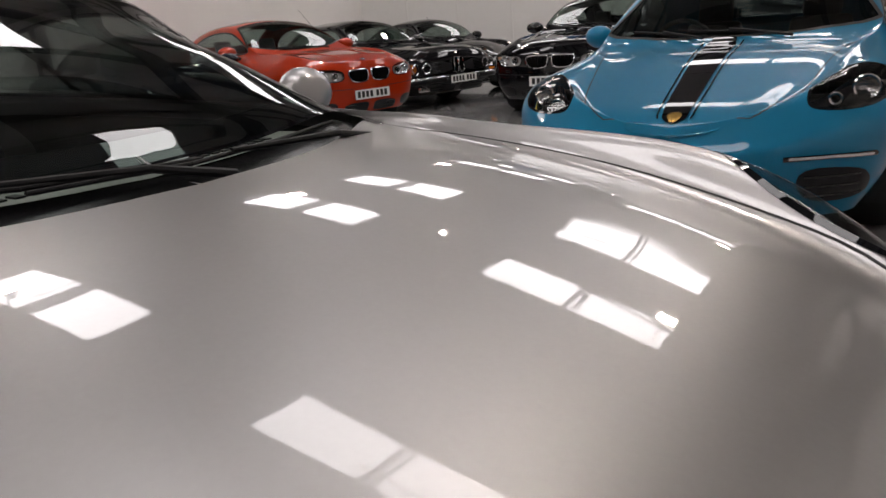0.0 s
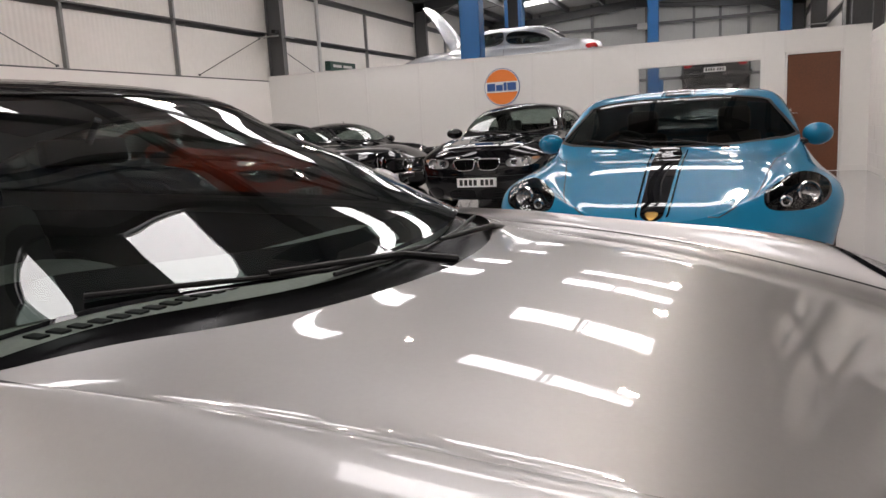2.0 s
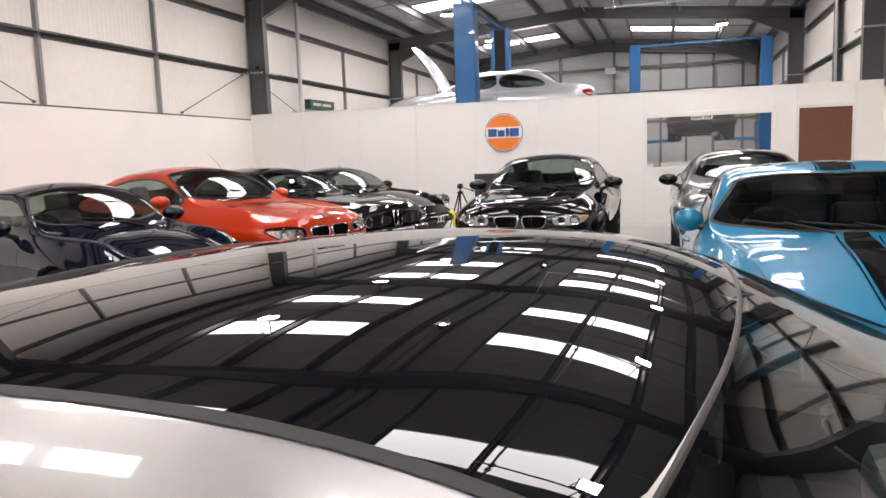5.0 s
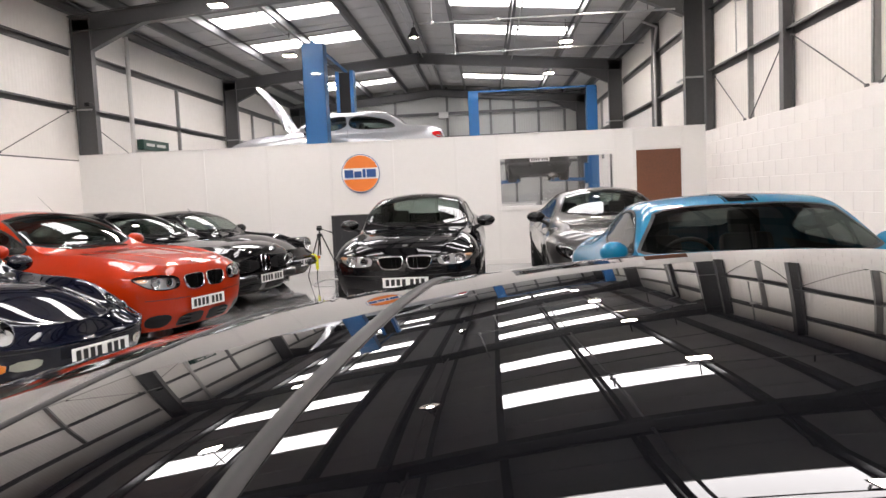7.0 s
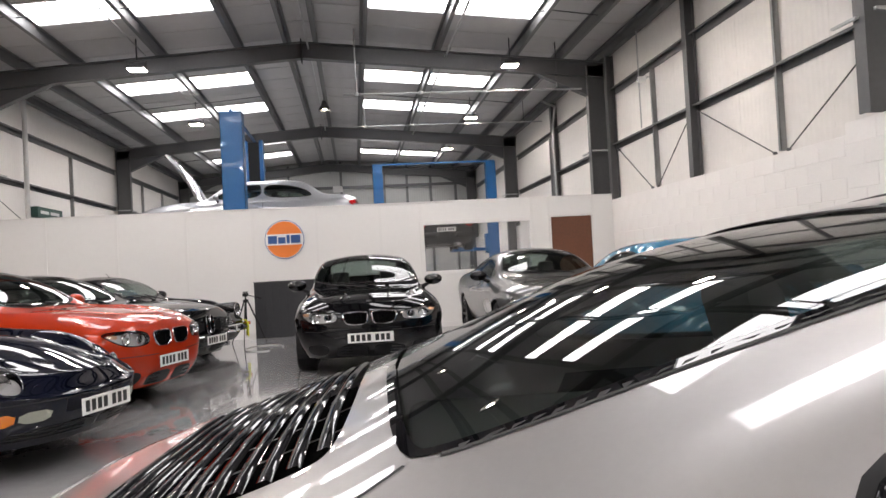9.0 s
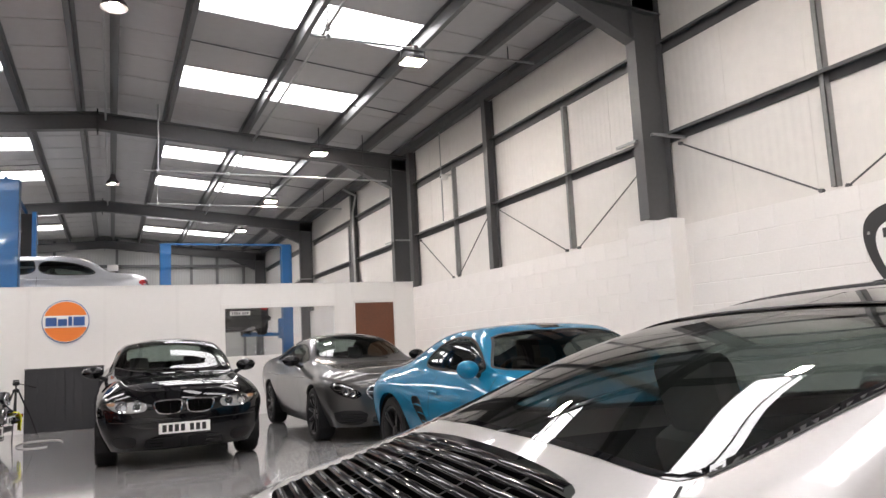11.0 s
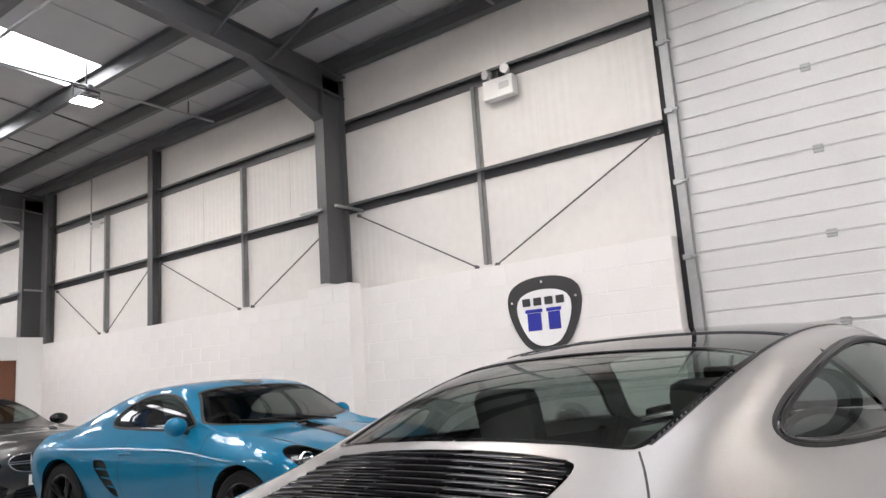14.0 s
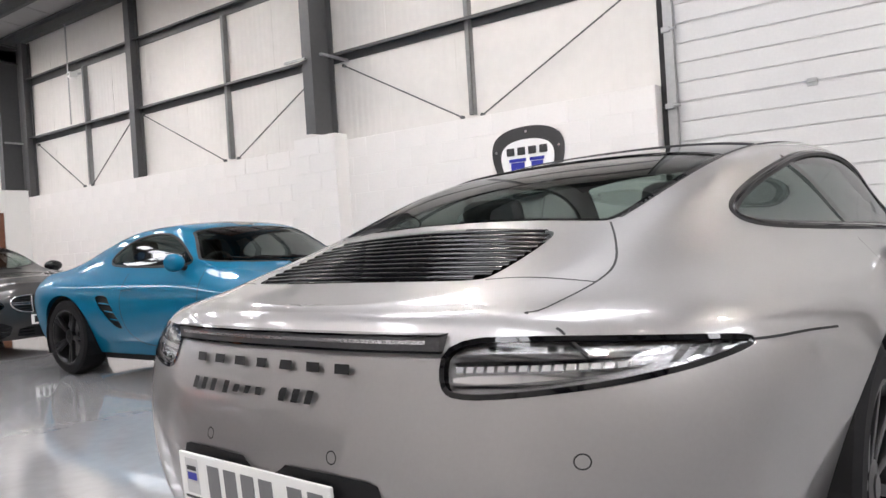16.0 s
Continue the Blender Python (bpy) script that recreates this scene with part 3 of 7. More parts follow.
class Shell:
    """A car's skin: rails from tail to nose, from the sill up to the centre line, with a rounded plan at both ends."""

    def __init__(self, rails, rear=0.5, front=0.5, power=2.6):
        self.rails = [np.asarray(r, float) for r in rails]
        self.rear, self.front, self.power = rear, front, power
        self.table = None
        self.n = len(rails)
        mid = np.array([spline(r, np.array([(r[0, 0] + r[-1, 0]) / 2]))[0] for r in self.rails])
        seg = np.hypot(*np.diff(mid, axis=0).T)
        v = np.concatenate([[0], np.cumsum(np.maximum(seg, 0.10))])
        self.v = v / v[-1]
        self.length = self.rails[2][-1, 0] - self.rails[2][0, 0]
        self.knots = np.concatenate([self.v, 2 - self.v[-2:-5:-1]])

    def columns(self, u):
        cols = []
        for r in self.rails:
            R, F = r[0, 0], r[-1, 0]
            x = R + (F - R) * u
            yz = spline(r, x)
            e = np.minimum(1, (x - R) / self.rear)
            f = np.minimum(1, (F - x) / self.front)
            k = (1 - (1 - e) ** self.power) ** (1 / self.power) * (1 - (1 - f) ** self.power) ** (1 / self.power)
            cols.append(np.stack([x, yz[:, 0] * k, yz[:, 1]], 1))
        D = np.stack(cols, 1)
        mir = D[:, -2:-5:-1].copy()
        mir[:, :, 1] *= -1
        return np.concatenate([D, mir], 1)

    def at(self, u, v):
        u, v = np.clip(np.asarray(u, float), 0, 1), np.asarray(v, float)
        return np.einsum("nk,nkd->nd", basis(self.knots, v), self.columns(u))

    def quick(self, u, v):
        """As at(), from a table: for the searches."""
        if self.table is None:
            self.table = self.columns(0.5 - 0.5 * np.cos(np.pi * np.linspace(0, 1, 4001)))
        s = np.arccos(1 - 2 * np.clip(u, 0, 1)) / np.pi * 4000
        i = np.minimum(s.astype(int), 3999)
        f = (s - i)[:, None, None]
        D = self.table[i] * (1 - f) + self.table[i + 1] * f
        return np.einsum("nk,nkd->nd", basis(self.knots, v), D)

    def normal(self, u, v):
        d = 2e-4
        u0, u1 = np.clip(u - d, 1e-4, 1 - 1e-4), np.clip(u + d, 1e-4, 1 - 1e-4)
        same = u1 - u0 < 1e-9
        u0, u1 = np.where(same, np.clip(u - 4 * d, 1e-4, 1), u0), np.where(same, np.clip(u + 4 * d, 0, 1 - 1e-4), u1)
        a = self.at(u1, v) - self.at(u0, v)
        b = self.at(u, np.clip(v + d, 0, 1.01)) - self.at(u, np.maximum(v - d, 0))
        n = np.cross(a, b)
        n = -n
        n /= np.linalg.norm(n, axis=1)[:, None] + 1e-12
        return n

    def find(self, pts, axis):
        """Skin parameters of points given as (x, z) from the side (axis 2) or (x, y) from above (axis 1)."""
        pts = np.asarray(pts, float)
        r = self.rails[2]
        u = np.clip((pts[:, 0] - r[0, 0]) / self.length, 0.0005, 0.9995)
        for _ in range(5):
            lo, hi = np.zeros(len(u)), np.ones(len(u))
            for _ in range(16):
                m = (lo + hi) / 2
                val = self.quick(u, m)[:, axis]
                up = val < pts[:, 1] if axis == 2 else val > pts[:, 1]
                lo, hi = np.where(up, m, lo), np.where(up, hi, m)
            p = self.quick(u, (lo + hi) / 2)
            u = np.clip(u + (pts[:, 0] - p[:, 0]) / self.length, 0.0005, 0.9995)
        return np.stack([u, (lo + hi) / 2], 1)

    def end(self, pts, front=False):
        """Skin parameters of points (y, z) seen from behind or from the front."""
        pts = np.asarray(pts, float)
        u = np.full(len(pts), 0.03)
        v = np.full(len(pts), 0.4)
        for _ in range(7):
            lo, hi = np.zeros(len(u)), np.ones(len(u))
            uu = 1 - u if front else u
            for _ in range(14):
                m = (lo + hi) / 2
                up = self.quick(uu, m)[:, 2] < pts[:, 1]
                lo, hi = np.where(up, m, lo), np.where(up, hi, m)
            v = (lo + hi) / 2
            lo, hi = np.zeros(len(u)), np.full(len(u), 0.30)
            for _ in range(15):
                m = (lo + hi) / 2
                up = self.quick(1 - m if front else m, v)[:, 1] < pts[:, 0]
                lo, hi = np.where(up, m, lo), np.where(up, hi, m)
            u = (lo + hi) / 2
        return np.stack([1 - u if front else u, v], 1)

    def side(self, pts):
        return self.find(pts, 2)

    def plan(self, pts):
        return self.find(pts, 1)


def rounded(pts, steps=3, closed=True):
    """Corner cutting: rounds a polygon."""
    p = np.asarray(pts, float)
    for _ in range(steps):
        q = np.roll(p, -1, 0)
        if closed:
            p = np.stack([0.75 * p + 0.25 * q, 0.25 * p + 0.75 * q], 1).reshape(-1, 2)
        else:
            p = np.concatenate([p[:1], np.stack([0.75 * p[:-1] + 0.25 * p[1:], 0.25 * p[:-1] + 0.75 * p[1:]], 1).reshape(-1, 2), p[-1:]])
    return p


def dense(p, step=0.03, closed=True):
    p = np.asarray(p, float)
    out = []
    n = len(p)
    for i in range(n if closed else n - 1):
        a, b = p[i], p[(i + 1) % n]
        k = max(1, int(np.ceil(np.linalg.norm(b - a) / step)))
        for j in range(k):
            out.append(a + (b - a) * j / k)
    if not closed:
        out.append(p[-1])
    return np.array(out)


def inside(poly, pts):
    x, y = pts[:, 0], pts[:, 1]
    a, b = poly, np.roll(poly, -1, 0)
    r = np.zeros(len(pts), bool)
    for (x0, y0), (x1, y1) in zip(a, b):
        if y0 != y1:
            c = ((y0 > y) != (y1 > y)) & (x < (x1 - x0) * (y - y0) / (y1 - y0) + x0)
            r ^= c
    return r


def skin_mesh(name, P, N, faces, material, parent, label=""):
    me = bpy.data.meshes.new(name)
    used = np.unique(faces)
    back = np.zeros(len(P), int)
    back[used] = np.arange(len(used))
    me.from_pydata(P[used].tolist(), [], back[faces].tolist())
    me.shade_smooth()
    me.normals_split_custom_set_from_vertices(N[used].tolist())
    me.materials.append(M[material])
    ob = new(name, me)
    ob.parent = parent
    return tagged(ob, label=label)


def skin(shell, parent, regions, body_name, body_mat, nu=120, nv=44):
    """Cut the skin along the outlines of the regions: (name, outline, material, both sides as one, sunk by, label).
    material None leaves an opening. Each region becomes a part on both sides."""
    s = np.linspace(0, 1, nu)
    us = 0.55 * s + 0.45 * (0.5 - 0.5 * np.cos(np.pi * s))
    vs = np.linspace(0, 1, nv)
    L, H = shell.length, 2.0
    K = np.array([L, H])
    grid = np.stack(np.meshgrid(us, vs, indexing="ij"), -1).reshape(-1, 2)
    polys = []
    for r in regions:
        p = dense(np.clip(r[1], [0, 0], [1, 1]) * K, 0.035) / K
        keep = np.linalg.norm(np.diff(np.vstack([p, p[:1]]) * K, axis=0), axis=1) > 0.004
        polys.append(p[keep])
    allp = np.vstack(polys) if polys else np.zeros((0, 2))
    edge = (grid[:, 0] < 1e-9) | (grid[:, 0] > 1 - 1e-9) | (grid[:, 1] < 1e-9) | (grid[:, 1] > 1 - 1e-9)
    ok = np.ones(len(grid), bool)
    if len(allp):
        for i in range(0, len(grid), 2000):
            d = np.linalg.norm((grid[i:i + 2000, None] - allp[None]) * K, axis=2).min(1)
            ok[i:i + 2000] = (d > 0.010) | edge[i:i + 2000]
    pts = [grid[ok]]
    edges, base = [], int(ok.sum())
    for p in polys:
        n = len(p)
        edges += [(base + i, base + (i + 1) % n) for i in range(n)]
        pts.append(p)
        base += n
    pts = np.vstack(pts)
    out = delaunay_2d_cdt([Vector((a * L, b * H)) for a, b in pts], edges, [], 0, 1e-5)
    q = np.array([(v.x / L, v.y / H) for v in out[0]])
    tri = np.array([f for f in out[2] if len(f) == 3])
    cen = q[tri].mean(1)
    P, N = shell.at(q[:, 0], q[:, 1]), shell.normal(q[:, 0], q[:, 1])
    fn = np.cross(P[tri[:, 1]] - P[tri[:, 0]], P[tri[:, 2]] - P[tri[:, 0]])
    flip = np.einsum("nd,nd->n", fn, N[tri[:, 0]]) < 0
    tri[flip] = tri[flip][:, ::-1]
    owner = np.full(len(tri), -1)
    for i, p in enumerate(polys):
        owner[(owner < 0) & inside(p * K, cen * K)] = i
    mir = np.array([1, -1, 1])
    made = {}
    for i in range(-1, len(regions)):
        f = tri[owner == i]
        if i < 0:
            name, material, both, sunk, label = body_name, body_mat, True, 0.0, ""
        else:
            name, _, material, both, sunk, label = regions[i]
        if material is None or not len(f):
            continue
        Pi = P - N * sunk
        if both:
            PP, NN = np.vstack([Pi, Pi * mir]), np.vstack([N, N * mir])
            ff = np.vstack([f, f[:, ::-1] + len(P)])
            made[name] = skin_mesh(name, PP, NN, ff, material, parent, label)
        else:
            for sgn in (1, -1):
                g = np.array([1, sgn, 1])
                made[(name, sgn)] = skin_mesh(name, Pi * g, N * g, f if sgn > 0 else f[:, ::-1], material, parent, label)
    return made


def ribbon(shell, parent, uv, width, material, name, closed=False, lift=0.0012, both=True, label="", round_=0.0):
    """A strip along a line on the skin, on both sides: shut lines, seals and trims."""
    uv = np.clip(uv, [0.0008, 0], [0.9992, 1])
    P, N = shell.at(uv[:, 0], uv[:, 1]), shell.normal(uv[:, 0], uv[:, 1])
    T = (np.roll(P, -1, 0) - np.roll(P, 1, 0)) if closed else np.gradient(P, axis=0)
    T /= np.linalg.norm(T, axis=1)[:, None] + 1e-12
    B = np.cross(N, T)
    n = len(P)
    rows = [(-0.5, lift * 0.2), (-0.3, lift + round_), (0.3, lift + round_), (0.5, lift * 0.2)] if round_ else [(-0.5, lift), (0.5, lift)]
    for sgn in ((1, -1) if both else (1,)):
        g = np.array([1, sgn, 1])
        V = np.concatenate([(P + B * width * a + N * b) * g for a, b in rows])
        F = []
        for k in range(len(rows) - 1):
            for i in range(n if closed else n - 1):
                j = (i + 1) % n
                q = [k * n + i, k * n + j, (k + 1) * n + j, (k + 1) * n + i]
                F.append(q if sgn > 0 else q[::-1])
        me = bpy.data.meshes.new(name)
        me.from_pydata(V.tolist(), [], F)
        me.shade_smooth()
        me.materials.append(M[material])
        ob = new(name, me)
        ob.parent = parent
        tagged(ob, label=label)


def mirror_y(bm):
    """Adds the mirror image across the car's middle."""
    geo = bmesh.ops.duplicate(bm, geom=bm.verts[:] + bm.edges[:] + bm.faces[:])["geom"]
    vs = [g for g in geo if isinstance(g, bmesh.types.BMVert)]
    fs = [g for g in geo if isinstance(g, bmesh.types.BMFace)]
    bmesh.ops.scale(bm, vec=(1, -1, 1), verts=vs)
    bmesh.ops.reverse_faces(bm, faces=fs)


def lathe(bm, profile, seg=40, axis="Y"):
    """Turn (radius, offset) pairs round the wheel axis."""
    rings = []
    for r, o in profile:
        rings.append([bm.verts.new((r * math.cos(2 * math.pi * i / seg), o, r * math.sin(2 * math.pi * i / seg))) for i in range(seg)])
    for a, b in zip(rings, rings[1:]):
        for i in range(seg):
            j = (i + 1) % seg
            bm.faces.new((a[i], a[j], b[j], b[i]))
    return rings


WHEELS = {}


def wheel(parent, x, y, r, width, rim, spokes, rim_mat, sgn):
    """Tyre, rim with spokes, disc and hub; outer face towards sgn * y."""
    key = (round(r, 3), round(width, 3), spokes, rim_mat)
    if key not in WHEELS:
        w = width / 2
        bm = bmesh.new()
        lathe(bm, [(rim, -w * 0.92), (rim + 0.012, -w), (r - 0.03, -w), (r - 0.008, -w * 0.86), (r, -w * 0.6), (r, w * 0.6), (r - 0.008, w * 0.86), (r - 0.03, w), (rim + 0.012, w), (rim, w * 0.92)], 48)
        for k in (-0.4, -0.13, 0.13, 0.4):
            lathe(bm, [(r + 0.0012, w * k - 0.006), (r + 0.0012, w * k + 0.006)], 48)
        tyre = mesh_of("tyre", bm, "tyre", True)
        bm = bmesh.new()
        lathe(bm, [(rim + 0.004, w * 0.94), (rim - 0.006, w * 0.97), (rim - 0.016, w * 0.90), (rim - 0.03, w * 0.55), (rim - 0.05, -w * 0.9)], 48)
        for i in range(spokes):
            for d in (-0.10, 0.10) if spokes <= 7 else (0,):
                a = 2 * math.pi * i / spokes
                m = Matrix.Rotation(a, 4, "Y")
                ww = 0.016 if spokes <= 7 else 0.014
                vs = box(bm, 0.045, rim - 0.008, w * 0.52, w * 0.80, -ww, ww, bevel=0.005)
                for v in vs:
                    t = (v.co.x - 0.045) / (rim - 0.05)
                    v.co.z += d * rim * (t * 0.9 + 0.12)
                    v.co.y += 0.03 * t - 0.012
                bmesh.ops.transform(bm, matrix=m, verts=vs)
        lathe(bm, [(0.001, w * 0.80), (0.03, w * 0.80), (0.034, w * 0.77), (0.065, w * 0.74), (0.07, w * 0.5)], 24)
        bmesh.ops.recalc_face_normals(bm, faces=bm.faces)
        rimm = mesh_of("rim", bm, rim_mat, True)
        bm = bmesh.new()
        lathe(bm, [(0.06, 0.0), (rim * 0.80, 0.0), (rim * 0.80, -0.03), (0.06, -0.03)], 36)
        disc = mesh_of("brake_disc", bm, "disc", True)
        WHEELS[key] = (tyre, rimm, disc)
    h = new("wheel")
    h.parent = parent
    h.location = (x, y - sgn * width / 2, r)
    h.rotation_euler = (0, random.uniform(0, 1.2), 0) if sgn > 0 else (0, random.uniform(0, 1.2), math.pi)
    for n_, me in zip(("tyre", "rim", "brake_disc"), WHEELS[key]):
        ob = new(n_, me)
        ob.parent = h
    return h


def plate(parent, x, z, facing, material, name="number_plate", tilt=0.0, y=0.0):
    """A plate with its seven characters as plain bars."""
    w, h = 0.52, 0.111
    hold = new(name)
    hold.parent = parent
    hold.matrix_local = pose(x, y, z, 0, tilt, 0 if facing > 0 else 180)
    bm = bmesh.new()
    box(bm, -0.004, 0.0, -w / 2, w / 2, -h / 2, h / 2, bevel=0.0015)
    part("plate", bm, material, hold)
    for k in range(7):
        yy = -0.205 + k * 0.062 + (0.03 if k > 3 else 0)
        bm = bmesh.new()
        box(bm, 0.0003, 0.0012, yy - 0.021, yy + 0.021, -0.037, 0.037)
        part("plate_bar", bm, "plate_ink", hold)
    return hold


def seat(parent, x, y, z=0.30, high=0.78, material="interior"):
    bm = bmesh.new()
    box(bm, x - 0.25, x + 0.27, y - 0.24, y + 0.24, z, z + 0.16, bevel=0.05)
    part("seat_cushion", bm, material, parent, "", True)
    bm = bmesh.new()
    vs = box(bm, -0.07, 0.07, -0.23, 0.23, 0, high - 0.20, bevel=0.05)
    for v in vs:
        t = v.co.z / high
        v.co.y *= 1 - 0.25 * t * t
    bmesh.ops.transform(bm, matrix=pose(x - 0.24, y, z + 0.10, 0, -20, 0), verts=bm.verts)
    part("seat_back", bm, material, parent, "", True)
    bm = bmesh.new()
    vs = box(bm, -0.045, 0.045, -0.125, 0.125, 0, 0.21, bevel=0.04)
    bmesh.ops.transform(bm, matrix=pose(x - 0.24 - (high - 0.19) * 0.34, y, z + 0.08 + (high - 0.19) * 0.94, 0, -14, 0), verts=bm.verts)
    part("headrest", bm, material, parent, "", True)


def steering_wheel(parent, x, y, z):
    bm = bmesh.new()
    R, r = 0.185, 0.016
    rings = []
    for i in range(36):
        a = 2 * math.pi * i / 36
        c = Vector((0, math.cos(a) * R, math.sin(a) * R))
        rings.append([bm.verts.new(c + Vector((math.cos(b) * r, c.y / R * math.sin(b) * r, c.z / R * math.sin(b) * r))) for b in [2 * math.pi * k / 8 for k in range(8)]])
    for i in range(36):
        for k in range(8):
            bm.faces.new((rings[i][k], rings[i][(k + 1) % 8], rings[(i + 1) % 36][(k + 1) % 8], rings[(i + 1) % 36][k]))
    box(bm, -0.02, 0.03, -0.07, 0.07, -0.06, 0.06, bevel=0.02)
    box(bm, -0.008, 0.008, -0.18, 0.18, -0.018, 0.018, bevel=0.005)
    box(bm, -0.008, 0.008, -0.018, 0.018, -0.18, 0, bevel=0.005)
    bmesh.ops.transform(bm, matrix=pose(x, y, z, 0, 22, 0), verts=bm.verts)
    bmesh.ops.recalc_face_normals(bm, faces=bm.faces)
    part("steering_wheel", bm, "interior", parent, "", True)


def arch(shell, x, z, r, n=28, low=0.0):
    """Wheel arch outline as seen from the side."""
    a = np.radians(np.linspace(-28, 208, n))
    pts = np.stack([x + r * np.cos(a), z + r * np.sin(a)], 1)
    uv = shell.side(pts)
    uv[pts[:, 1] < z - r * 0.25, 1] = 0
    return uv


def liner(parent, x, z, r, y0, y1):
    for sgn in (1, -1):
        bm = bmesh.new()
        prev = None
        for a in np.radians(np.linspace(-25, 205, 24)):
            c = (x + r * math.cos(a), z + r * math.sin(a))
            cur = [bm.verts.new((c[0], sgn * y0, c[1])), bm.verts.new((c[0], sgn * y1, c[1]))]
            if prev:
                bm.faces.new((prev[0], prev[1], cur[1], cur[0]))
            prev = cur
        ctr = [bm.verts.new((x + r * math.cos(a), sgn * y0, z + r * math.sin(a))) for a in np.radians(np.linspace(-25, 205, 24))]
        bm.faces.new(ctr)
        part("wheel_arch_liner", bm, "black_plastic", parent)


def mirror(parent, x, y, z, cap, size=1.0):
    for sgn in (1, -1):
        hold = new("door_mirror")
        hold.parent = parent
        hold.matrix_local = pose(x, sgn * y, z)
        bm = bmesh.new()
        bmesh.ops.create_uvsphere(bm, u_segments=20, v_segments=12, radius=1)
        for v in bm.verts:
            v.co.x = v.co.x * (0.10 if v.co.x > 0 else 0.035) * size
            v.co.y *= 0.125 * size
            v.co.z *= 0.078 * size * (1.25 if size < 0.8 else 1.0)
            v.co.z += 0.25 * v.co.y * v.co.y
        part("mirror_cap", bm, cap, hold, "", True)
        bm = bmesh.new()
        bmesh.ops.create_uvsphere(bm, u_segments=16, v_segments=8, radius=1)
        for v in bm.verts:
            v.co = Vector((v.co.x * 0.006 - 0.033 * size, v.co.y * 0.105 * size, v.co.z * 0.062 * size))
        part("mirror_glass", bm, "chrome", hold, "", True)
        bm = bmesh.new()
        rod(bm, (0.02, -sgn * 0.06, -0.05 * size), (0.03, -sgn * 0.17, -0.10 * size), 0.022, 10, 0.03)
        part("mirror_stalk", bm, "black_plastic", hold, "", True)


def wiper(parent, pts, arm):
    bm = bmesh.new()
    for a, b in zip(pts, pts[1:]):
        rod(bm, a, b, 0.008, 6)
    rod(bm, arm[0], arm[1], 0.011, 6, 0.008)
    part("wiper", bm, "black_plastic", parent, "", True)

# ---- silver coupe ----
def shell_from(r2, r3, r4, r5, top, sill=0.20, tuck=0.93, tuck_low=0.86, rear=0.5, front=0.5, power=2.6, flat=None):
    """Rails from five design lines: widest line, shoulder, belt, roof rail (x, y, z) and centre profile (x, z)."""
    r2, r3, r4, r5, top = (np.asarray(a, float) for a in (r2, r3, r4, r5, top))
    r1 = np.stack([r2[:, 0], r2[:, 1] * tuck, sill + (r2[:, 2] - sill) * 0.36], 1)
    r0 = np.stack([r2[:, 0], r2[:, 1] * tuck_low, np.full(len(r2), sill)], 1)
    r1[0, 0], r1[-1, 0] = r2[0, 0] + 0.03, r2[-1, 0] - 0.03
    r0[0, 0], r0[-1, 0] = r2[0, 0] + 0.10, r2[-1, 0] - 0.10
    cx = np.linspace(top[0, 0], top[-1, 0], 26 if flat is None else 60)
    zc = spline(top, cx)[:, 0]
    w5 = spline(r5, np.clip(cx, r5[0, 0], r5[-1, 0]))[:, 0]
    z5 = spline(r5, np.clip(cx, r5[0, 0], r5[-1, 0]))[:, 1]
    # how flat the middle is: a flat-topped roof between the two ends of flat, a rounder bonnet and tail elsewhere
    w = np.zeros(len(cx)) if flat is None else np.clip((cx - flat[0]) / 0.35, 0, 1) * np.clip((flat[1] - cx) / 0.35, 0, 1)
    over = [np.stack([cx, w5 * k, z5 + (zc - z5) * (f + (g - f) * w)], 1) for k, f, g in ((0.80, 0.42, 0.56), (0.52, 0.76, 0.86), (0.25, 0.945, 0.970))]
    r7 = np.stack([cx, np.zeros(len(cx)), zc], 1)
    return Shell([r0, r1, r2, r3, r4, r5, *over, r7], rear, front, power)


def car_base(parent, shell, axles, arch_r, wheel_r, width_w, track, rim, spokes, rim_mat, L):
    """Wheels, liners and floor pan, shared by all cars."""
    for (x, wr, ar, tw) in zip(axles, wheel_r, arch_r, track):
        for sgn in (1, -1):
            wheel(parent, x, sgn * tw, wr, width_w, rim, spokes, rim_mat, sgn)
        liner(parent, x, wr, ar - 0.006, tw - 0.32, tw - 0.008)
    bm = bmesh.new()
    box(bm, 0.30, axles[0] - arch_r[0], -0.66, 0.66, 0.20, 0.50)
    box(bm, axles[0] - arch_r[0], axles[0] + arch_r[0], -track[0] + 0.33, track[0] - 0.33, 0.18, 0.60)
    box(bm, axles[0] + arch_r[0], axles[1] - arch_r[1], -0.74, 0.74, 0.15, 0.30)
    box(bm, axles[1] - arch_r[1], axles[1] + arch_r[1], -track[1] + 0.33, track[1] - 0.33, 0.18, 0.58)
    box(bm, axles[1] + arch_r[1], L - 0.32, -0.62, 0.62, 0.20, 0.45)
    part("underbody", bm, "black_plastic", parent)


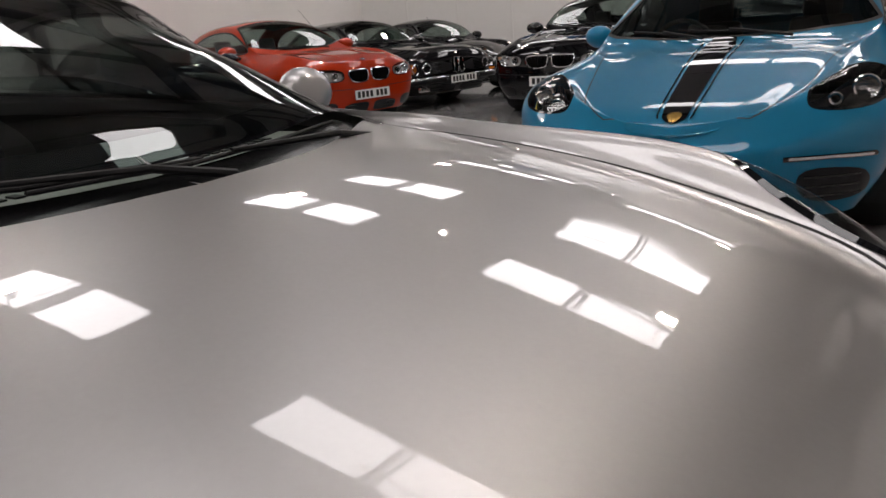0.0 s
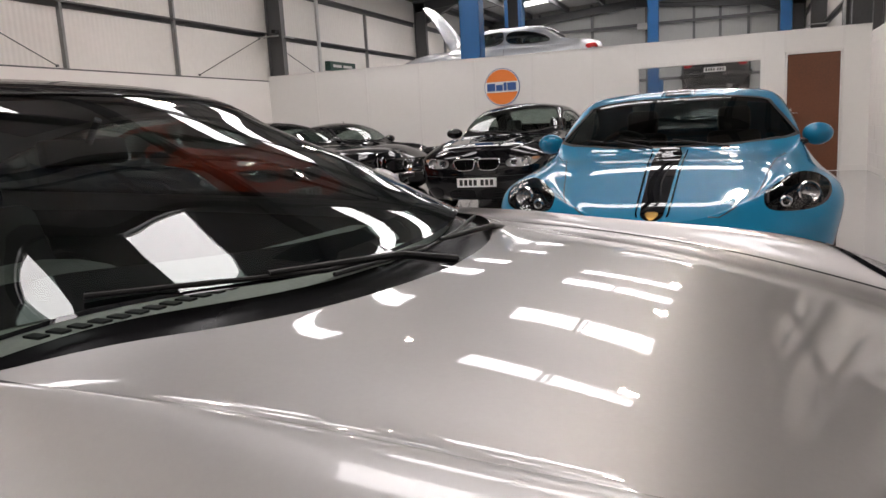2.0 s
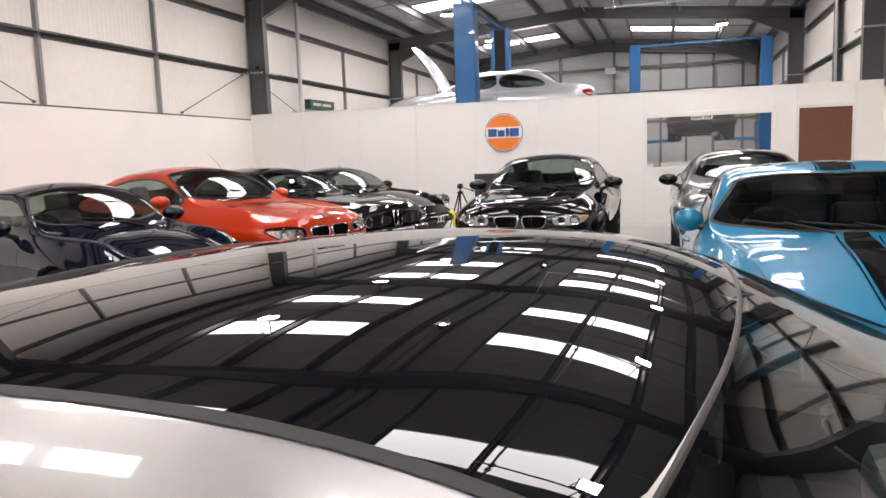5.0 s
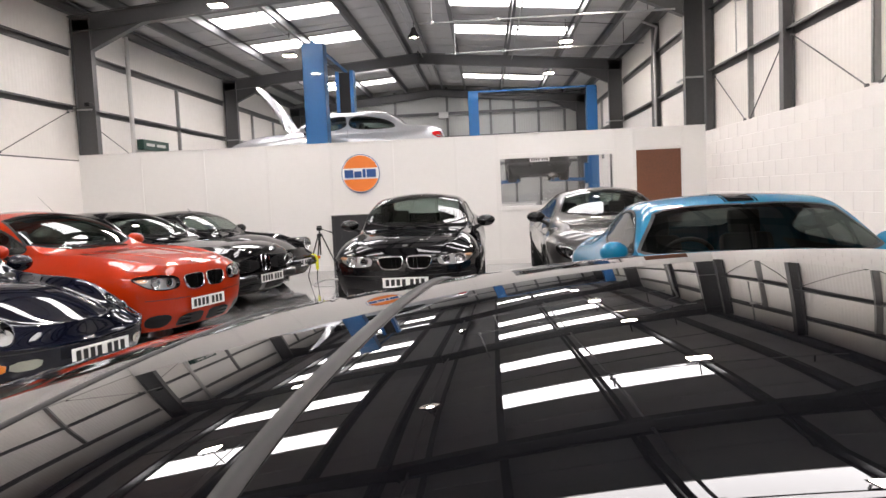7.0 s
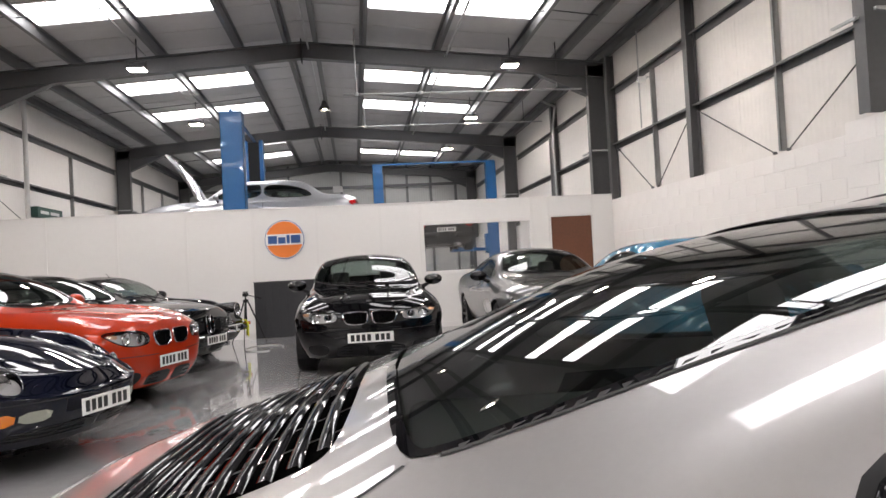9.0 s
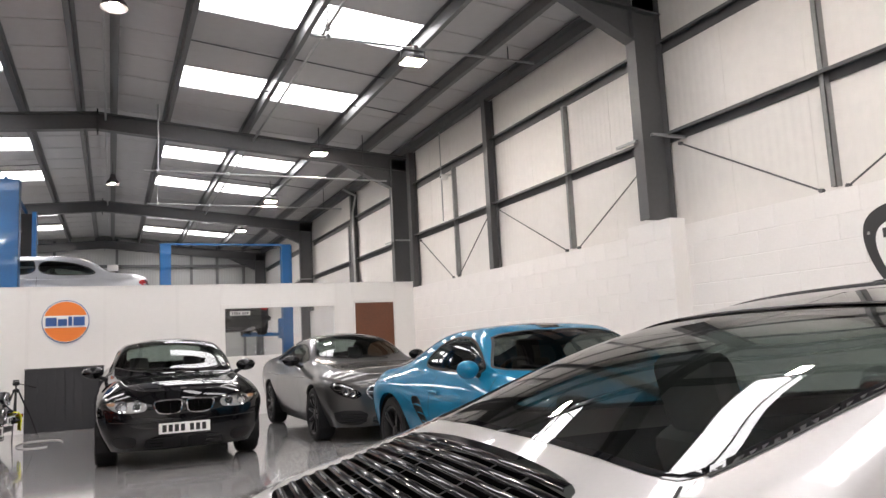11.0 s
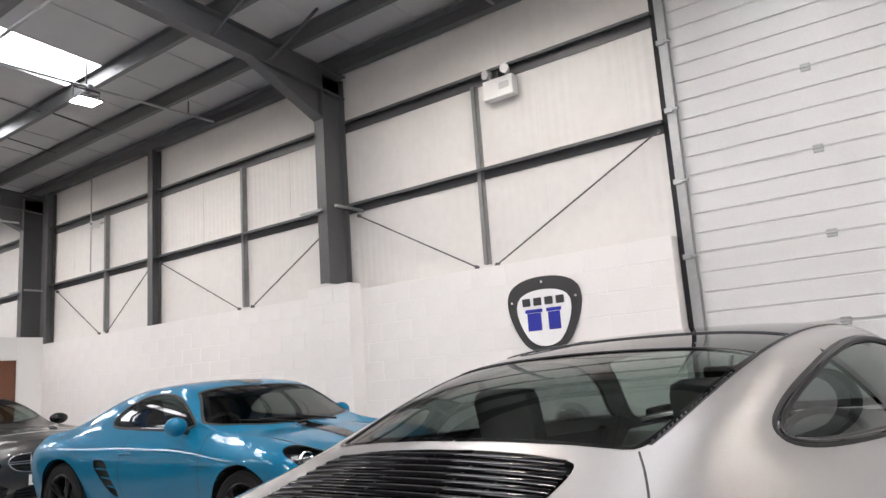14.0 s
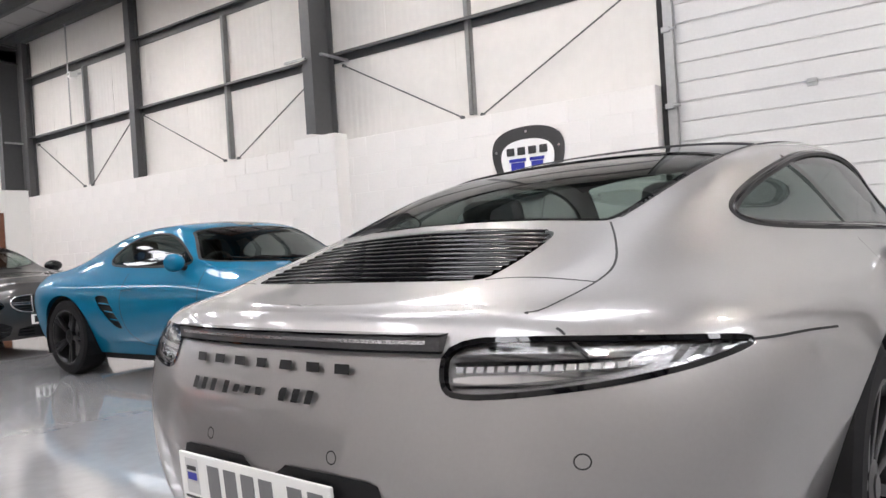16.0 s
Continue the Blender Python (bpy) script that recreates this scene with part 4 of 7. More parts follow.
def trims(shell, parent, x0, x1, roof, v_belt=0.44, v_roof=0.67, offset=0.035, material="interior"):
    """Inner door trims and headlining: the skin again, a little further in."""
    for name, va, vb in (("door_trim", 0.05, v_belt), ("headlining", v_roof, 1.0)):
        xa, xb = roof if name == "headlining" else (x0 - 0.02, x1 + 0.02)
        us = np.linspace(xa / shell.length, xb / shell.length, 26)
        vs = np.linspace(va, vb, 9)
        g = np.stack(np.meshgrid(us, vs, indexing="ij"), -1).reshape(-1, 2)
        P = shell.at(g[:, 0], g[:, 1]) - shell.normal(g[:, 0], g[:, 1]) * offset
        F = [[i * 9 + j, (i + 1) * 9 + j, (i + 1) * 9 + j + 1, i * 9 + j + 1] for i in range(25) for j in range(8)]
        for sgn in (1, -1):
            me = bpy.data.meshes.new(name)
            me.from_pydata((P * [1, sgn, 1]).tolist(), [], F)
            me.shade_smooth()
            me.materials.append(M[material])
            ob = new(name, me)
            ob.parent = parent


SILVER_POSE = pose(-1.357, -0.223, 0, 0, 0, -4.375)
silver = thing("sports_coupe", SILVER_POSE, "silver rear-engined sports coupe with black glass roof on resin floor", "car")
S9 = shell_from(
    r2=[(-0.03, 0.825, 0.585), (0.35, 0.872, 0.60), (1.06, 0.925, 0.58), (1.7, 0.885, 0.55), (2.4, 0.875, 0.54), (3.0, 0.885, 0.55), (3.50, 0.905, 0.56), (4.05, 0.865, 0.55), (4.49, 0.80, 0.52)],
    r3=[(0.045, 0.79, 0.842), (0.35, 0.845, 0.840), (0.75, 0.875, 0.835), (1.06, 0.88, 0.83), (1.5, 0.865, 0.825), (2.1, 0.835, 0.82), (2.7, 0.83, 0.81), (3.15, 0.825, 0.805), (3.5, 0.82, 0.80), (3.86, 0.785, 0.775), (4.2, 0.74, 0.67), (4.44, 0.74, 0.60)],
    r4=[(0.075, 0.66, 0.866), (0.35, 0.69, 0.89), (0.7, 0.72, 0.93), (1.1, 0.74, 0.952), (1.6, 0.755, 0.950), (2.2, 0.755, 0.938), (2.7, 0.750, 0.918), (2.95, 0.742, 0.905), (3.2, 0.725, 0.895), (3.45, 0.705, 0.882), (3.7, 0.69, 0.870), (3.87, 0.665, 0.848), (4.05, 0.635, 0.79), (4.22, 0.60, 0.71), (4.41, 0.60, 0.635)],
    r5=[(0.095, 0.45, 0.874), (0.3, 0.465, 0.925), (0.5, 0.480, 0.974), (0.63, 0.492, 1.012), (0.85, 0.525, 1.078), (1.05, 0.548, 1.132), (1.25, 0.560, 1.180), (1.53, 0.570, 1.224), (1.8, 0.575, 1.250), (2.1, 0.578, 1.262), (2.25, 0.580, 1.250), (2.36, 0.588, 1.215), (2.47, 0.606, 1.147), (2.58, 0.638, 1.068), (2.70, 0.672, 1.000), (2.82, 0.700, 0.950), (2.95, 0.700, 0.918), (3.1, 0.660, 0.897), (3.3, 0.60, 0.879), (3.55, 0.56, 0.853), (3.9, 0.51, 0.788), (4.2, 0.455, 0.705), (4.40, 0.42, 0.64)],
    top=[(0.095, 0.874), (0.25, 0.918), (0.45, 0.984), (0.65, 1.058), (0.95, 1.172), (1.2, 1.226), (1.45, 1.266), (1.7, 1.297), (1.95, 1.312), (2.15, 1.309), (2.35, 1.281), (2.6, 1.196), (2.80, 1.114), (2.98, 1.030), (3.10, 0.969), (3.17, 0.930), (3.215, 0.914), (3.32, 0.900), (3.6, 0.862), (3.9, 0.80), (4.2, 0.718), (4.40, 0.64)],
    rear=0.42, front=0.62, power=2.5, flat=(0.75, 3.15))
S9_PTS = {
    "windscreen": [(3.180, -0.01), (3.168, 0.20), (3.115, 0.42), (3.040, 0.590), (2.985, 0.680), (2.948, 0.706), (2.89, 0.712), (2.80, 0.690), (2.66, 0.638), (2.56, 0.604), (2.47, 0.578), (2.40, 0.565), (2.385, 0.53), (2.41, 0.40), (2.435, 0.2), (2.44, -0.01)],
    "roof": [(2.434, -0.01), (2.429, 0.2), (2.404, 0.40), (2.376, 0.515), (2.30, 0.522), (2.1, 0.520), (1.8, 0.515), (1.56, 0.512), (1.543, 0.50), (1.543, 0.2), (1.543, -0.01)],
    "roof_rear": [(1.537, -0.01), (1.537, 0.2), (1.537, 0.50), (1.52, 0.512), (1.40, 0.512), (1.275, 0.512), (1.257, 0.50), (1.257, 0.2), (1.257, -0.01)],
    "rear": [(1.251, -0.01), (1.251, 0.2), (1.251, 0.50), (1.235, 0.512), (1.13, 0.508), (0.95, 0.498), (0.80, 0.484), (0.66, 0.466), (0.625, 0.44), (0.612, 0.2), (0.605, -0.01)],
}


def half_top(shell, pts, r=2):
    """Outline of a region over the middle of the car, given from above."""
    p = rounded(np.asarray(pts, float), r, False)
    p = dense(p, 0.03, False)
    uv = shell.plan(np.maximum(p, 0.0005))
    uv[p[:, 1] <= 0.0005, 1] = 1.0
    return uv


def from_side(shell, pts, r=3, step=0.03):
    return shell.side(dense(rounded(pts, r), step))


def line_top(shell, pts, r=2):
    return shell.plan(dense(rounded(pts, r, False), 0.03, False))


def line_side(shell, pts, r=2):
    return shell.side(dense(rounded(pts, r, False), 0.03, False))


def patch(shell, parent, name, outline, lift, material, both=True, label="", sides=(1, -1)):
    """A sheet that follows the skin inside an outline, raised or sunk a little."""
    K = np.array([shell.length, 2.0])
    p = dense(np.clip(outline, 0, 1) * K, 0.035) / K
    lo, hi = p.min(0), p.max(0)
    n = np.maximum(4, np.minimum(26, ((hi - lo) * K / 0.02).astype(int)))
    g = np.stack(np.meshgrid(np.linspace(lo[0], hi[0], n[0]), np.linspace(lo[1], hi[1], n[1]), indexing="ij"), -1).reshape(-1, 2)
    g = g[inside(p * K, g * K)]
    if len(g):
        g = g[np.linalg.norm((g[:, None] - p[None]) * K, axis=2).min(1) > 0.006]
    q = np.vstack([p, g])
    out = delaunay_2d_cdt([Vector(a) for a in (q * K).tolist()], [(i, (i + 1) % len(p)) for i in range(len(p))], [], 0, 1e-5)
    q = np.array([(v.x, v.y) for v in out[0]]) / K
    tri = np.array([f for f in out[2] if len(f) == 3])
    tri = tri[inside(p * K, q[tri].mean(1) * K)]
    N = shell.normal(q[:, 0], q[:, 1])
    P = shell.at(q[:, 0], q[:, 1]) + N * lift
    fn = np.cross(P[tri[:, 1]] - P[tri[:, 0]], P[tri[:, 2]] - P[tri[:, 0]])
    flip = np.einsum("nd,nd->n", fn, N[tri[:, 0]]) < 0
    tri[flip] = tri[flip][:, ::-1]
    mir = np.array([1, -1, 1])
    if both == "joined":
        skin_mesh(name, np.vstack([P, P * mir]), np.vstack([N, N * mir]), np.vstack([tri, tri[:, ::-1] + len(P)]), material, parent, label)
        return
    for sgn in sides:
        g = np.array([1, sgn, 1])
        skin_mesh(name, P * g, N * g, tri if sgn > 0 else tri[:, ::-1], material, parent, label)


def ring(cy, cz, r, n=24, ry=1.0):
    a = np.linspace(0, 2 * np.pi, n, endpoint=False)
    return np.stack([cy + r * np.cos(a), cz + r * ry * np.sin(a)], 1)


win_side = from_side(S9, [(2.74, 0.938), (2.63, 0.985), (2.54, 1.050), (2.43, 1.130), (2.30, 1.190), (2.13, 1.222), (1.85, 1.226), (1.55, 1.192), (1.25, 1.130), (1.06, 1.078), (0.93, 1.030), (0.93, 1.002), (1.10, 0.985), (1.6, 0.970), (2.2, 0.955), (2.65, 0.938)], 2)
lamp_rear = S9.end(dense(rounded([(0.425, 0.819), (0.60, 0.823), (0.80, 0.816), (0.870, 0.806), (0.855, 0.790), (0.78, 0.766), (0.64, 0.742), (0.47, 0.725), (0.428, 0.742)], 2), 0.02))
head_lamp = S9.plan(dense(rounded([(3.85, 0.675), (3.93, 0.59), (4.06, 0.515), (4.19, 0.455), (4.29, 0.475), (4.33, 0.56), (4.27, 0.67), (4.12, 0.745), (3.95, 0.735)], 3), 0.02))
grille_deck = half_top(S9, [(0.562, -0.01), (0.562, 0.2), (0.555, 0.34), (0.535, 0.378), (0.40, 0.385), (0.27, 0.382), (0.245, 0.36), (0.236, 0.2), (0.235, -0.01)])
cowl = half_top(S9, [(3.30, -0.01), (3.28, 0.20), (3.21, 0.42), (3.12, 0.575), (3.045, 0.685), (2.975, 0.724), (2.953, 0.713), (2.989, 0.685), (3.043, 0.593), (3.118, 0.422), (3.171, 0.2), (3.183, -0.01)])
S9_GLASS = {k: half_top(S9, v) for k, v in S9_PTS.items()}
regions = [
    ("wheel_arch", arch(S9, 1.06, 0.345, 0.375), None, False, 0, ""),
    ("wheel_arch", arch(S9, 3.51, 0.335, 0.365), None, False, 0, ""),
    ("side_window", win_side, "tinted", False, 0.004, ""),
    ("windscreen", S9_GLASS["windscreen"], "glass", True, 0.002, ""),
    ("glass_roof", S9_GLASS["roof"], "gloss_black", True, 0.0, "black glass roof panel"),
    ("rear_roof_panel", S9_GLASS["roof_rear"], "gloss_black", True, 0.0, "black glass rear roof panel"),
    ("rear_window", S9_GLASS["rear"], "glass", True, 0.003, ""),
    ("scuttle", cowl, "slat_black", True, 0.022, "black scuttle panel with wipers"),
    # sunk black sheet puts in the shade under the lid slats
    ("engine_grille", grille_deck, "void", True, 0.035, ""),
    ("tail_lamp", lamp_rear, "lens", False, 0.0, "clear-lens tail lamp"),
    ("headlamp", head_lamp, "lens", False, 0.0, "clear oval headlamp"),
]
skin(S9, silver, regions, "body", "silver", 170, 66)
ribbon(S9, silver, win_side, 0.030, "black_plastic", "window_frame", True, 0.001, round_=0.003)
ribbon(S9, silver, win_side, 0.012, "gloss_black", "window_seal", True, 0.005, round_=0.003)
ribbon(S9, silver, S9_GLASS["windscreen"][1:-1], 0.009, "gloss_black", "windscreen_seal", False, 0.001)
# black frit along the glass base, widened to paint the low dash's shade too
ribbon(S9, silver, line_top(S9, [(3.14, 0.0006), (3.13, 0.20), (3.075, 0.41), (2.998, 0.56), (2.92, 0.665)]), 0.085, "gloss_black", "frit_and_shade", False, -0.004)
ribbon(S9, silver, S9_GLASS["rear"][1:-1], 0.014, "gloss_black", "window_seal", False, 0.001)
ribbon(S9, silver, line_top(S9, [(1.54, 0.0005), (1.54, 0.25), (1.54, 0.512)]), 0.018, "seam_rubber", "roof_seam", False, 0.0015, round_=0.003)
ribbon(S9, silver, line_top(S9, [(1.254, 0.0005), (1.254, 0.25), (1.254, 0.51)]), 0.012, "seam_rubber", "roof_seam", False, 0.001, round_=0.001)
ribbon(S9, silver, line_top(S9, [(2.437, 0.0005), (2.432, 0.2), (2.407, 0.40), (2.383, 0.52)]), 0.006, "seam_rubber", "roof_seam", False, 0.001, round_=0.001)
ribbon(S9, silver, line_top(S9, [(2.376, 0.522), (2.25, 0.528), (2.1, 0.526), (1.8, 0.521), (1.54, 0.518), (1.25, 0.518), (1.0, 0.508), (0.80, 0.490), (0.66, 0.472)]), 0.012, "black_rubber", "roof_gutter", False, 0.001)
ribbon(S9, silver, line_side(S9, [(1.72, 0.965), (1.62, 1.08), (1.48, 1.190)]), 0.035, "gloss_black", "window_pillar", False, 0.002)
for nm, pth in (("shut_line", line_top(S9, [(3.00, 0.690), (3.2, 0.645), (3.5, 0.605), (3.75, 0.575), (4.0, 0.525), (4.15, 0.465), (4.28, 0.34), (4.335, 0.15), (4.345, 0.0005)])),
                ("shut_line", line_top(S9, [(0.628, 0.465), (0.55, 0.515), (0.42, 0.582), (0.325, 0.590), (0.20, 0.570), (0.135, 0.558)])),
                ("shut_line", line_top(S9, [(0.25, 0.38), (0.285, 0.48), (0.32, 0.588)])),
                ("shut_line", line_side(S9, [(0.33, 0.802), (0.50, 0.795), (0.68, 0.780)], 1)),
                ("shut_line", line_side(S9, [(2.86, 0.90), (2.90, 0.70), (2.88, 0.45), (2.80, 0.30), (2.2, 0.27), (1.75, 0.30), (1.62, 0.45), (1.58, 0.70), (1.66, 0.93)]))):
    ribbon(S9, silver, pth, 0.005, "black_rubber", nm, False, 0.0006)
car_base(silver, S9, (1.06, 3.51), (0.375, 0.365), (0.345, 0.335), 0.27, (0.925, 0.905), 0.255, 10, "black_rim", 4.49)
trims(S9, silver, 1.0, 2.9, (1.39, 2.37))
# engine-lid slats
for i in range(11):
    x_ = 0.254 + i * 0.0282
    hw = (0.345, 0.372, 0.375, 0.376, 0.377, 0.378, 0.378, 0.377, 0.374, 0.366, 0.345)[i]
    ribbon(S9, silver, line_top(S9, [(x_, 0.0006), (x_ + 0.001, 0.2), (x_ + 0.008, hw)], 1), 0.018, "lid_black", "slat", False, -0.005, round_=0.009)
for y_ in (0.11, 0.22):
    ribbon(S9, silver, line_top(S9, [(0.245, y_), (0.552, y_)], 1), 0.008, "black_plastic", "slat_rib", False, -0.014)
# lamps
def grown(uv, k):
    c = uv.mean(0)
    return c + (uv - c) * k


patch(S9, silver, "lamp_housing", lamp_rear, -0.045, "gloss_black")
ribbon(S9, silver, lamp_rear, 0.010, "gloss_black", "lamp_rim", True, 0.0015)
patch(S9, silver, "reflector", grown(lamp_rear, 0.985), -0.012, "tail_reflector")
def lamp_piece(name, pts, sunk, material, r=0):
    patch(S9, silver, name, S9.end(dense(rounded(pts, r) if r else pts, 0.012)), -sunk, material)


# upper and lower light bars with a black divider, a toothed band between them and three slanting bars at the tip
lamp_piece("light_guide", [(0.445, 0.800), (0.62, 0.803), (0.755, 0.803), (0.765, 0.795), (0.62, 0.792), (0.445, 0.789)], 0.008, "chrome", 1)
lamp_piece("light_guide", [(0.445, 0.763), (0.60, 0.768), (0.70, 0.775), (0.76, 0.785), (0.74, 0.776), (0.60, 0.756), (0.45, 0.749)], 0.008, "chrome", 1)
lamp_piece("lamp_divider", [(0.445, 0.787), (0.62, 0.790), (0.765, 0.793), (0.62, 0.784), (0.445, 0.780)], 0.007, "gloss_black")
lamp_piece("lamp_divider", [(0.445, 0.747), (0.60, 0.753), (0.70, 0.765), (0.60, 0.748), (0.445, 0.741)], 0.007, "gloss_black")
for k in range(16):
    y_ = 0.450 + k * 0.0185
    z_ = 0.7745 + k * 0.0006
    lamp_piece("light_tooth", [(y_, z_ + 0.004), (y_ + 0.013, z_ + 0.0045), (y_ + 0.013, z_ - 0.005), (y_, z_ - 0.0055)], 0.009, "lamp_white")
for y_ in (0.50, 0.525, 0.60, 0.625):
    lamp_piece("lamp_chip", [(y_, 0.813), (y_ + 0.015, 0.813), (y_ + 0.015, 0.807), (y_, 0.807)], 0.009, "gloss_black")
for y_ in (0.785, 0.808, 0.831):
    lamp_piece("light_guide", [(y_ + 0.004, 0.809), (y_ + 0.015, 0.809), (y_ + 0.004, 0.786), (y_ - 0.009, 0.783)], 0.007, "chrome")


def tail_x(ys):
    uv = S9.end(np.stack([np.maximum(np.abs(ys), 0.01), np.full(len(ys), 0.79)], 1))
    return S9.at(uv[:, 0], uv[:, 1])[:, 0]


for nm, mt, za, zb, front, back in (("light_strip", "smoke_gloss", 0.803, 0.828, -0.004, 0.03), ("light_guide", "reflector", 0.815, 0.822, -0.006, -0.0042), ("lamp_rim", "gloss_black", 0.7985, 0.8025, -0.006, 0.03), ("lamp_rim", "gloss_black", 0.8285, 0.8325, -0.006, 0.03)):
    bm = bmesh.new()
    rows = []
    half = 0.422 if nm != "light_guide" else 0.395
    across = np.linspace(-half, half, 29)
    for y_, x_ in zip(across.tolist(), tail_x(across).tolist()):
        rows.append([bm.verts.new(p) for p in ((x_ + front, y_, za), (x_ + front, y_, zb), (x_ + back, y_, zb), (x_ + back, y_, za))])
    for a_, b_ in zip(rows, rows[1:]):
        for k in range(4):
            bm.faces.new((a_[k], b_[k], b_[(k + 1) % 4], a_[(k + 1) % 4]))
    bm.faces.new(rows[0][::-1])
    bm.faces.new(rows[-1])
    bmesh.ops.recalc_face_normals(bm, faces=bm.faces)
    part(nm, bm, mt, silver, "smoked light strip" if nm == "light_strip" else "")
patch(S9, silver, "lamp_housing", head_lamp, -0.06, "gloss_black")
ribbon(S9, silver, head_lamp, 0.012, "gloss_black", "lamp_rim", True, 0.001)
for sgn in (1, -1):
    bm = bmesh.new()
    bmesh.ops.create_uvsphere(bm, u_segments=20, v_segments=12, radius=0.042, matrix=Matrix.Translation((4.19, sgn * 0.60, 0.655)))
    part("projector", bm, "lens", silver, "", True)
    bm = bmesh.new()
    lathe(bm, [(0.048, 0.0), (0.056, 0.01), (0.050, 0.02)], 28)
    bmesh.ops.transform(bm, matrix=pose(4.19, sgn * 0.60, 0.655, 0, 0, 90) @ pose(0, -0.02, 0), verts=bm.verts)
    part("lamp_ring", bm, "chrome", silver, "", True)
# crest, raised rear badges as plain bars, parking sensors
patch(S9, silver, "crest", half_top(S9, [(4.255, -0.01), (4.259, 0.025), (4.275, 0.034), (4.30, 0.030), (4.322, 0.012), (4.327, -0.01)], 1), 0.003, "gold", "joined", "gold enamel bonnet crest")
for sgn, xa, xb, mt in ((1, 4.264, 4.286, "red_lens"), (-1, 4.264, 4.286, "gloss_black"), (1, 4.291, 4.311, "gloss_black"), (-1, 4.291, 4.311, "red_lens")):
    patch(S9, silver, "crest_field", line_top(S9, [(xa, 0.007), (xa, 0.022), ((xa + xb) / 2, 0.023), (xb, 0.019), (xb, 0.007)], 0), 0.0045, mt, sides=(sgn,))
for k in range(7):
    y_ = 0.28 - k * 0.081
    zz = 0.764
    q = np.array([(y_ + 0.018, zz - 0.009), (y_ + 0.022, zz + 0.009), (y_ - 0.017, zz + 0.009), (y_ - 0.021, zz - 0.009)])
    patch(S9, silver, "badge_bar", S9.end(dense(q * [1 if y_ > 0.03 else -1, 1] if abs(y_) > 0.03 else np.abs(q) * [1, 1] + [0.001, 0], 0.01)), 0.004, "black_plastic", sides=(1,) if y_ > 0.03 else (-1,))
for k in range(11):
    y_ = 0.285 - k * 0.040 - (0.012 if k > 2 else 0)
    if abs(y_) < 0.02:
        continue
    hh = 0.013 if k in (0, 1, 2, 3, 8, 9, 10) else 0.008
    q = np.array([(y_ + 0.013, 0.708 - hh), (y_ + 0.007, 0.708 + hh), (y_ - 0.013, 0.708 + hh), (y_ - 0.007, 0.708 - hh)])
    patch(S9, silver, "badge_bar", S9.end(dense(np.abs(q) + [0.0005, 0], 0.01)), 0.004, "black_plastic", sides=(1,) if y_ > 0 else (-1,))
for y_, z_ in ((0.20, 0.605), (0.668, 0.634)):
    ribbon(S9, silver, S9.end(ring(y_, z_, 0.012)), 0.0025, "black_rubber", "parking_sensor", True, 0.001)
# plate recess with a dealer plate, its writing as bars
patch(S9, silver, "plate_recess", S9.end(dense(rounded([(0.0006, 0.575), (0.28, 0.575), (0.325, 0.565), (0.355, 0.40), (0.0006, 0.40)], 1), 0.02)), 0.001, "black_plastic", "joined")
hold = new("dealer_plate")
hold.parent = silver
hold.matrix_local = pose(-0.040, 0.04, 0.503, 0, 4, 180)
bm = bmesh.new()
box(bm, -0.004, 0.004, -0.26, 0.26, -0.056, 0.056, bevel=0.002)
part("plate", bm, "white_plate", hold, "white dealer plate with grey lettering bars")
bm = bmesh.new()
box(bm, 0.0043, 0.005, -0.235, -0.185, -0.035, 0.045, bevel=0.0002)
part("plate_shield", bm, "grey_plastic", hold)
for (ya, yb, za, zb, mt) in ((-0.228, -0.192, 0.018, 0.028, "plate_ink"), (-0.228, -0.192, -0.004, 0.013, "sign_royal"), (-0.245, -0.175, -0.047, -0.041, "plate_ink")):
    bm = bmesh.new()
    box(bm, 0.0052, 0.0058, ya, yb, za, zb)
    part("plate_bar", bm, mt, hold)
for k in range(6):
    y_ = -0.125 + k * 0.062 + (0.03 if k > 3 else 0)
    bm = bmesh.new()
    box(bm, 0.0043, 0.0052, y_ - 0.022, y_ + 0.022, -0.038, 0.038)
    part("plate_bar", bm, "plate_grey", hold)
# cabin
for yy in (0.36, -0.36):
    seat(silver, 1.78, yy)
    bm = bmesh.new()
    box(bm, 1.02, 1.25, yy - 0.18, yy + 0.18, 0.55, 0.84, bevel=0.05)
    part("rear_seat", bm, "interior", silver, "", True)
bm = bmesh.new()
vs = box(bm, 2.655, 3.02, -0.66, 0.66, 0.66, 0.880, bevel=0.035)
for v in vs:
    if v.co.x > 2.8:
        v.co.x += 0.15 * (1 - (v.co.y / 0.7) ** 2)
part("dashboard", bm, "dash", silver, "grey leather dashboard", True)
bm = bmesh.new()
box(bm, 2.44, 2.67, -0.66, 0.66, 0.56, 0.79, bevel=0.03)
box(bm, 2.30, 2.67, -0.13, 0.13, 0.40, 0.70, bevel=0.03)
part("fascia", bm, "interior", silver, "black leather fascia and console", True)
bm = bmesh.new()
bmesh.ops.create_uvsphere(bm, u_segments=28, v_segments=14, radius=1, matrix=Matrix.Translation((2.67, -0.36, 0.83)) @ Matrix.Diagonal((0.15, 0.245, 0.125, 1)))
part("instrument_hood", bm, "hood_leather", silver, "", True)
bm = bmesh.new()
for k in range(34):
    y_ = -0.50 + k * 0.03
    x_ = 2.94 - 0.25 * y_ * y_
    box(bm, x_ - 0.018, x_ + 0.018, y_, y_ + 0.018, 0.8790, 0.8835, bevel=0.001)
for k in range(5):
    box(bm, 2.79 + k * 0.012, 2.797 + k * 0.012, -0.04, 0.10, 0.8790, 0.8835, bevel=0.001)
part("demister_vent", bm, "black_plastic", silver)
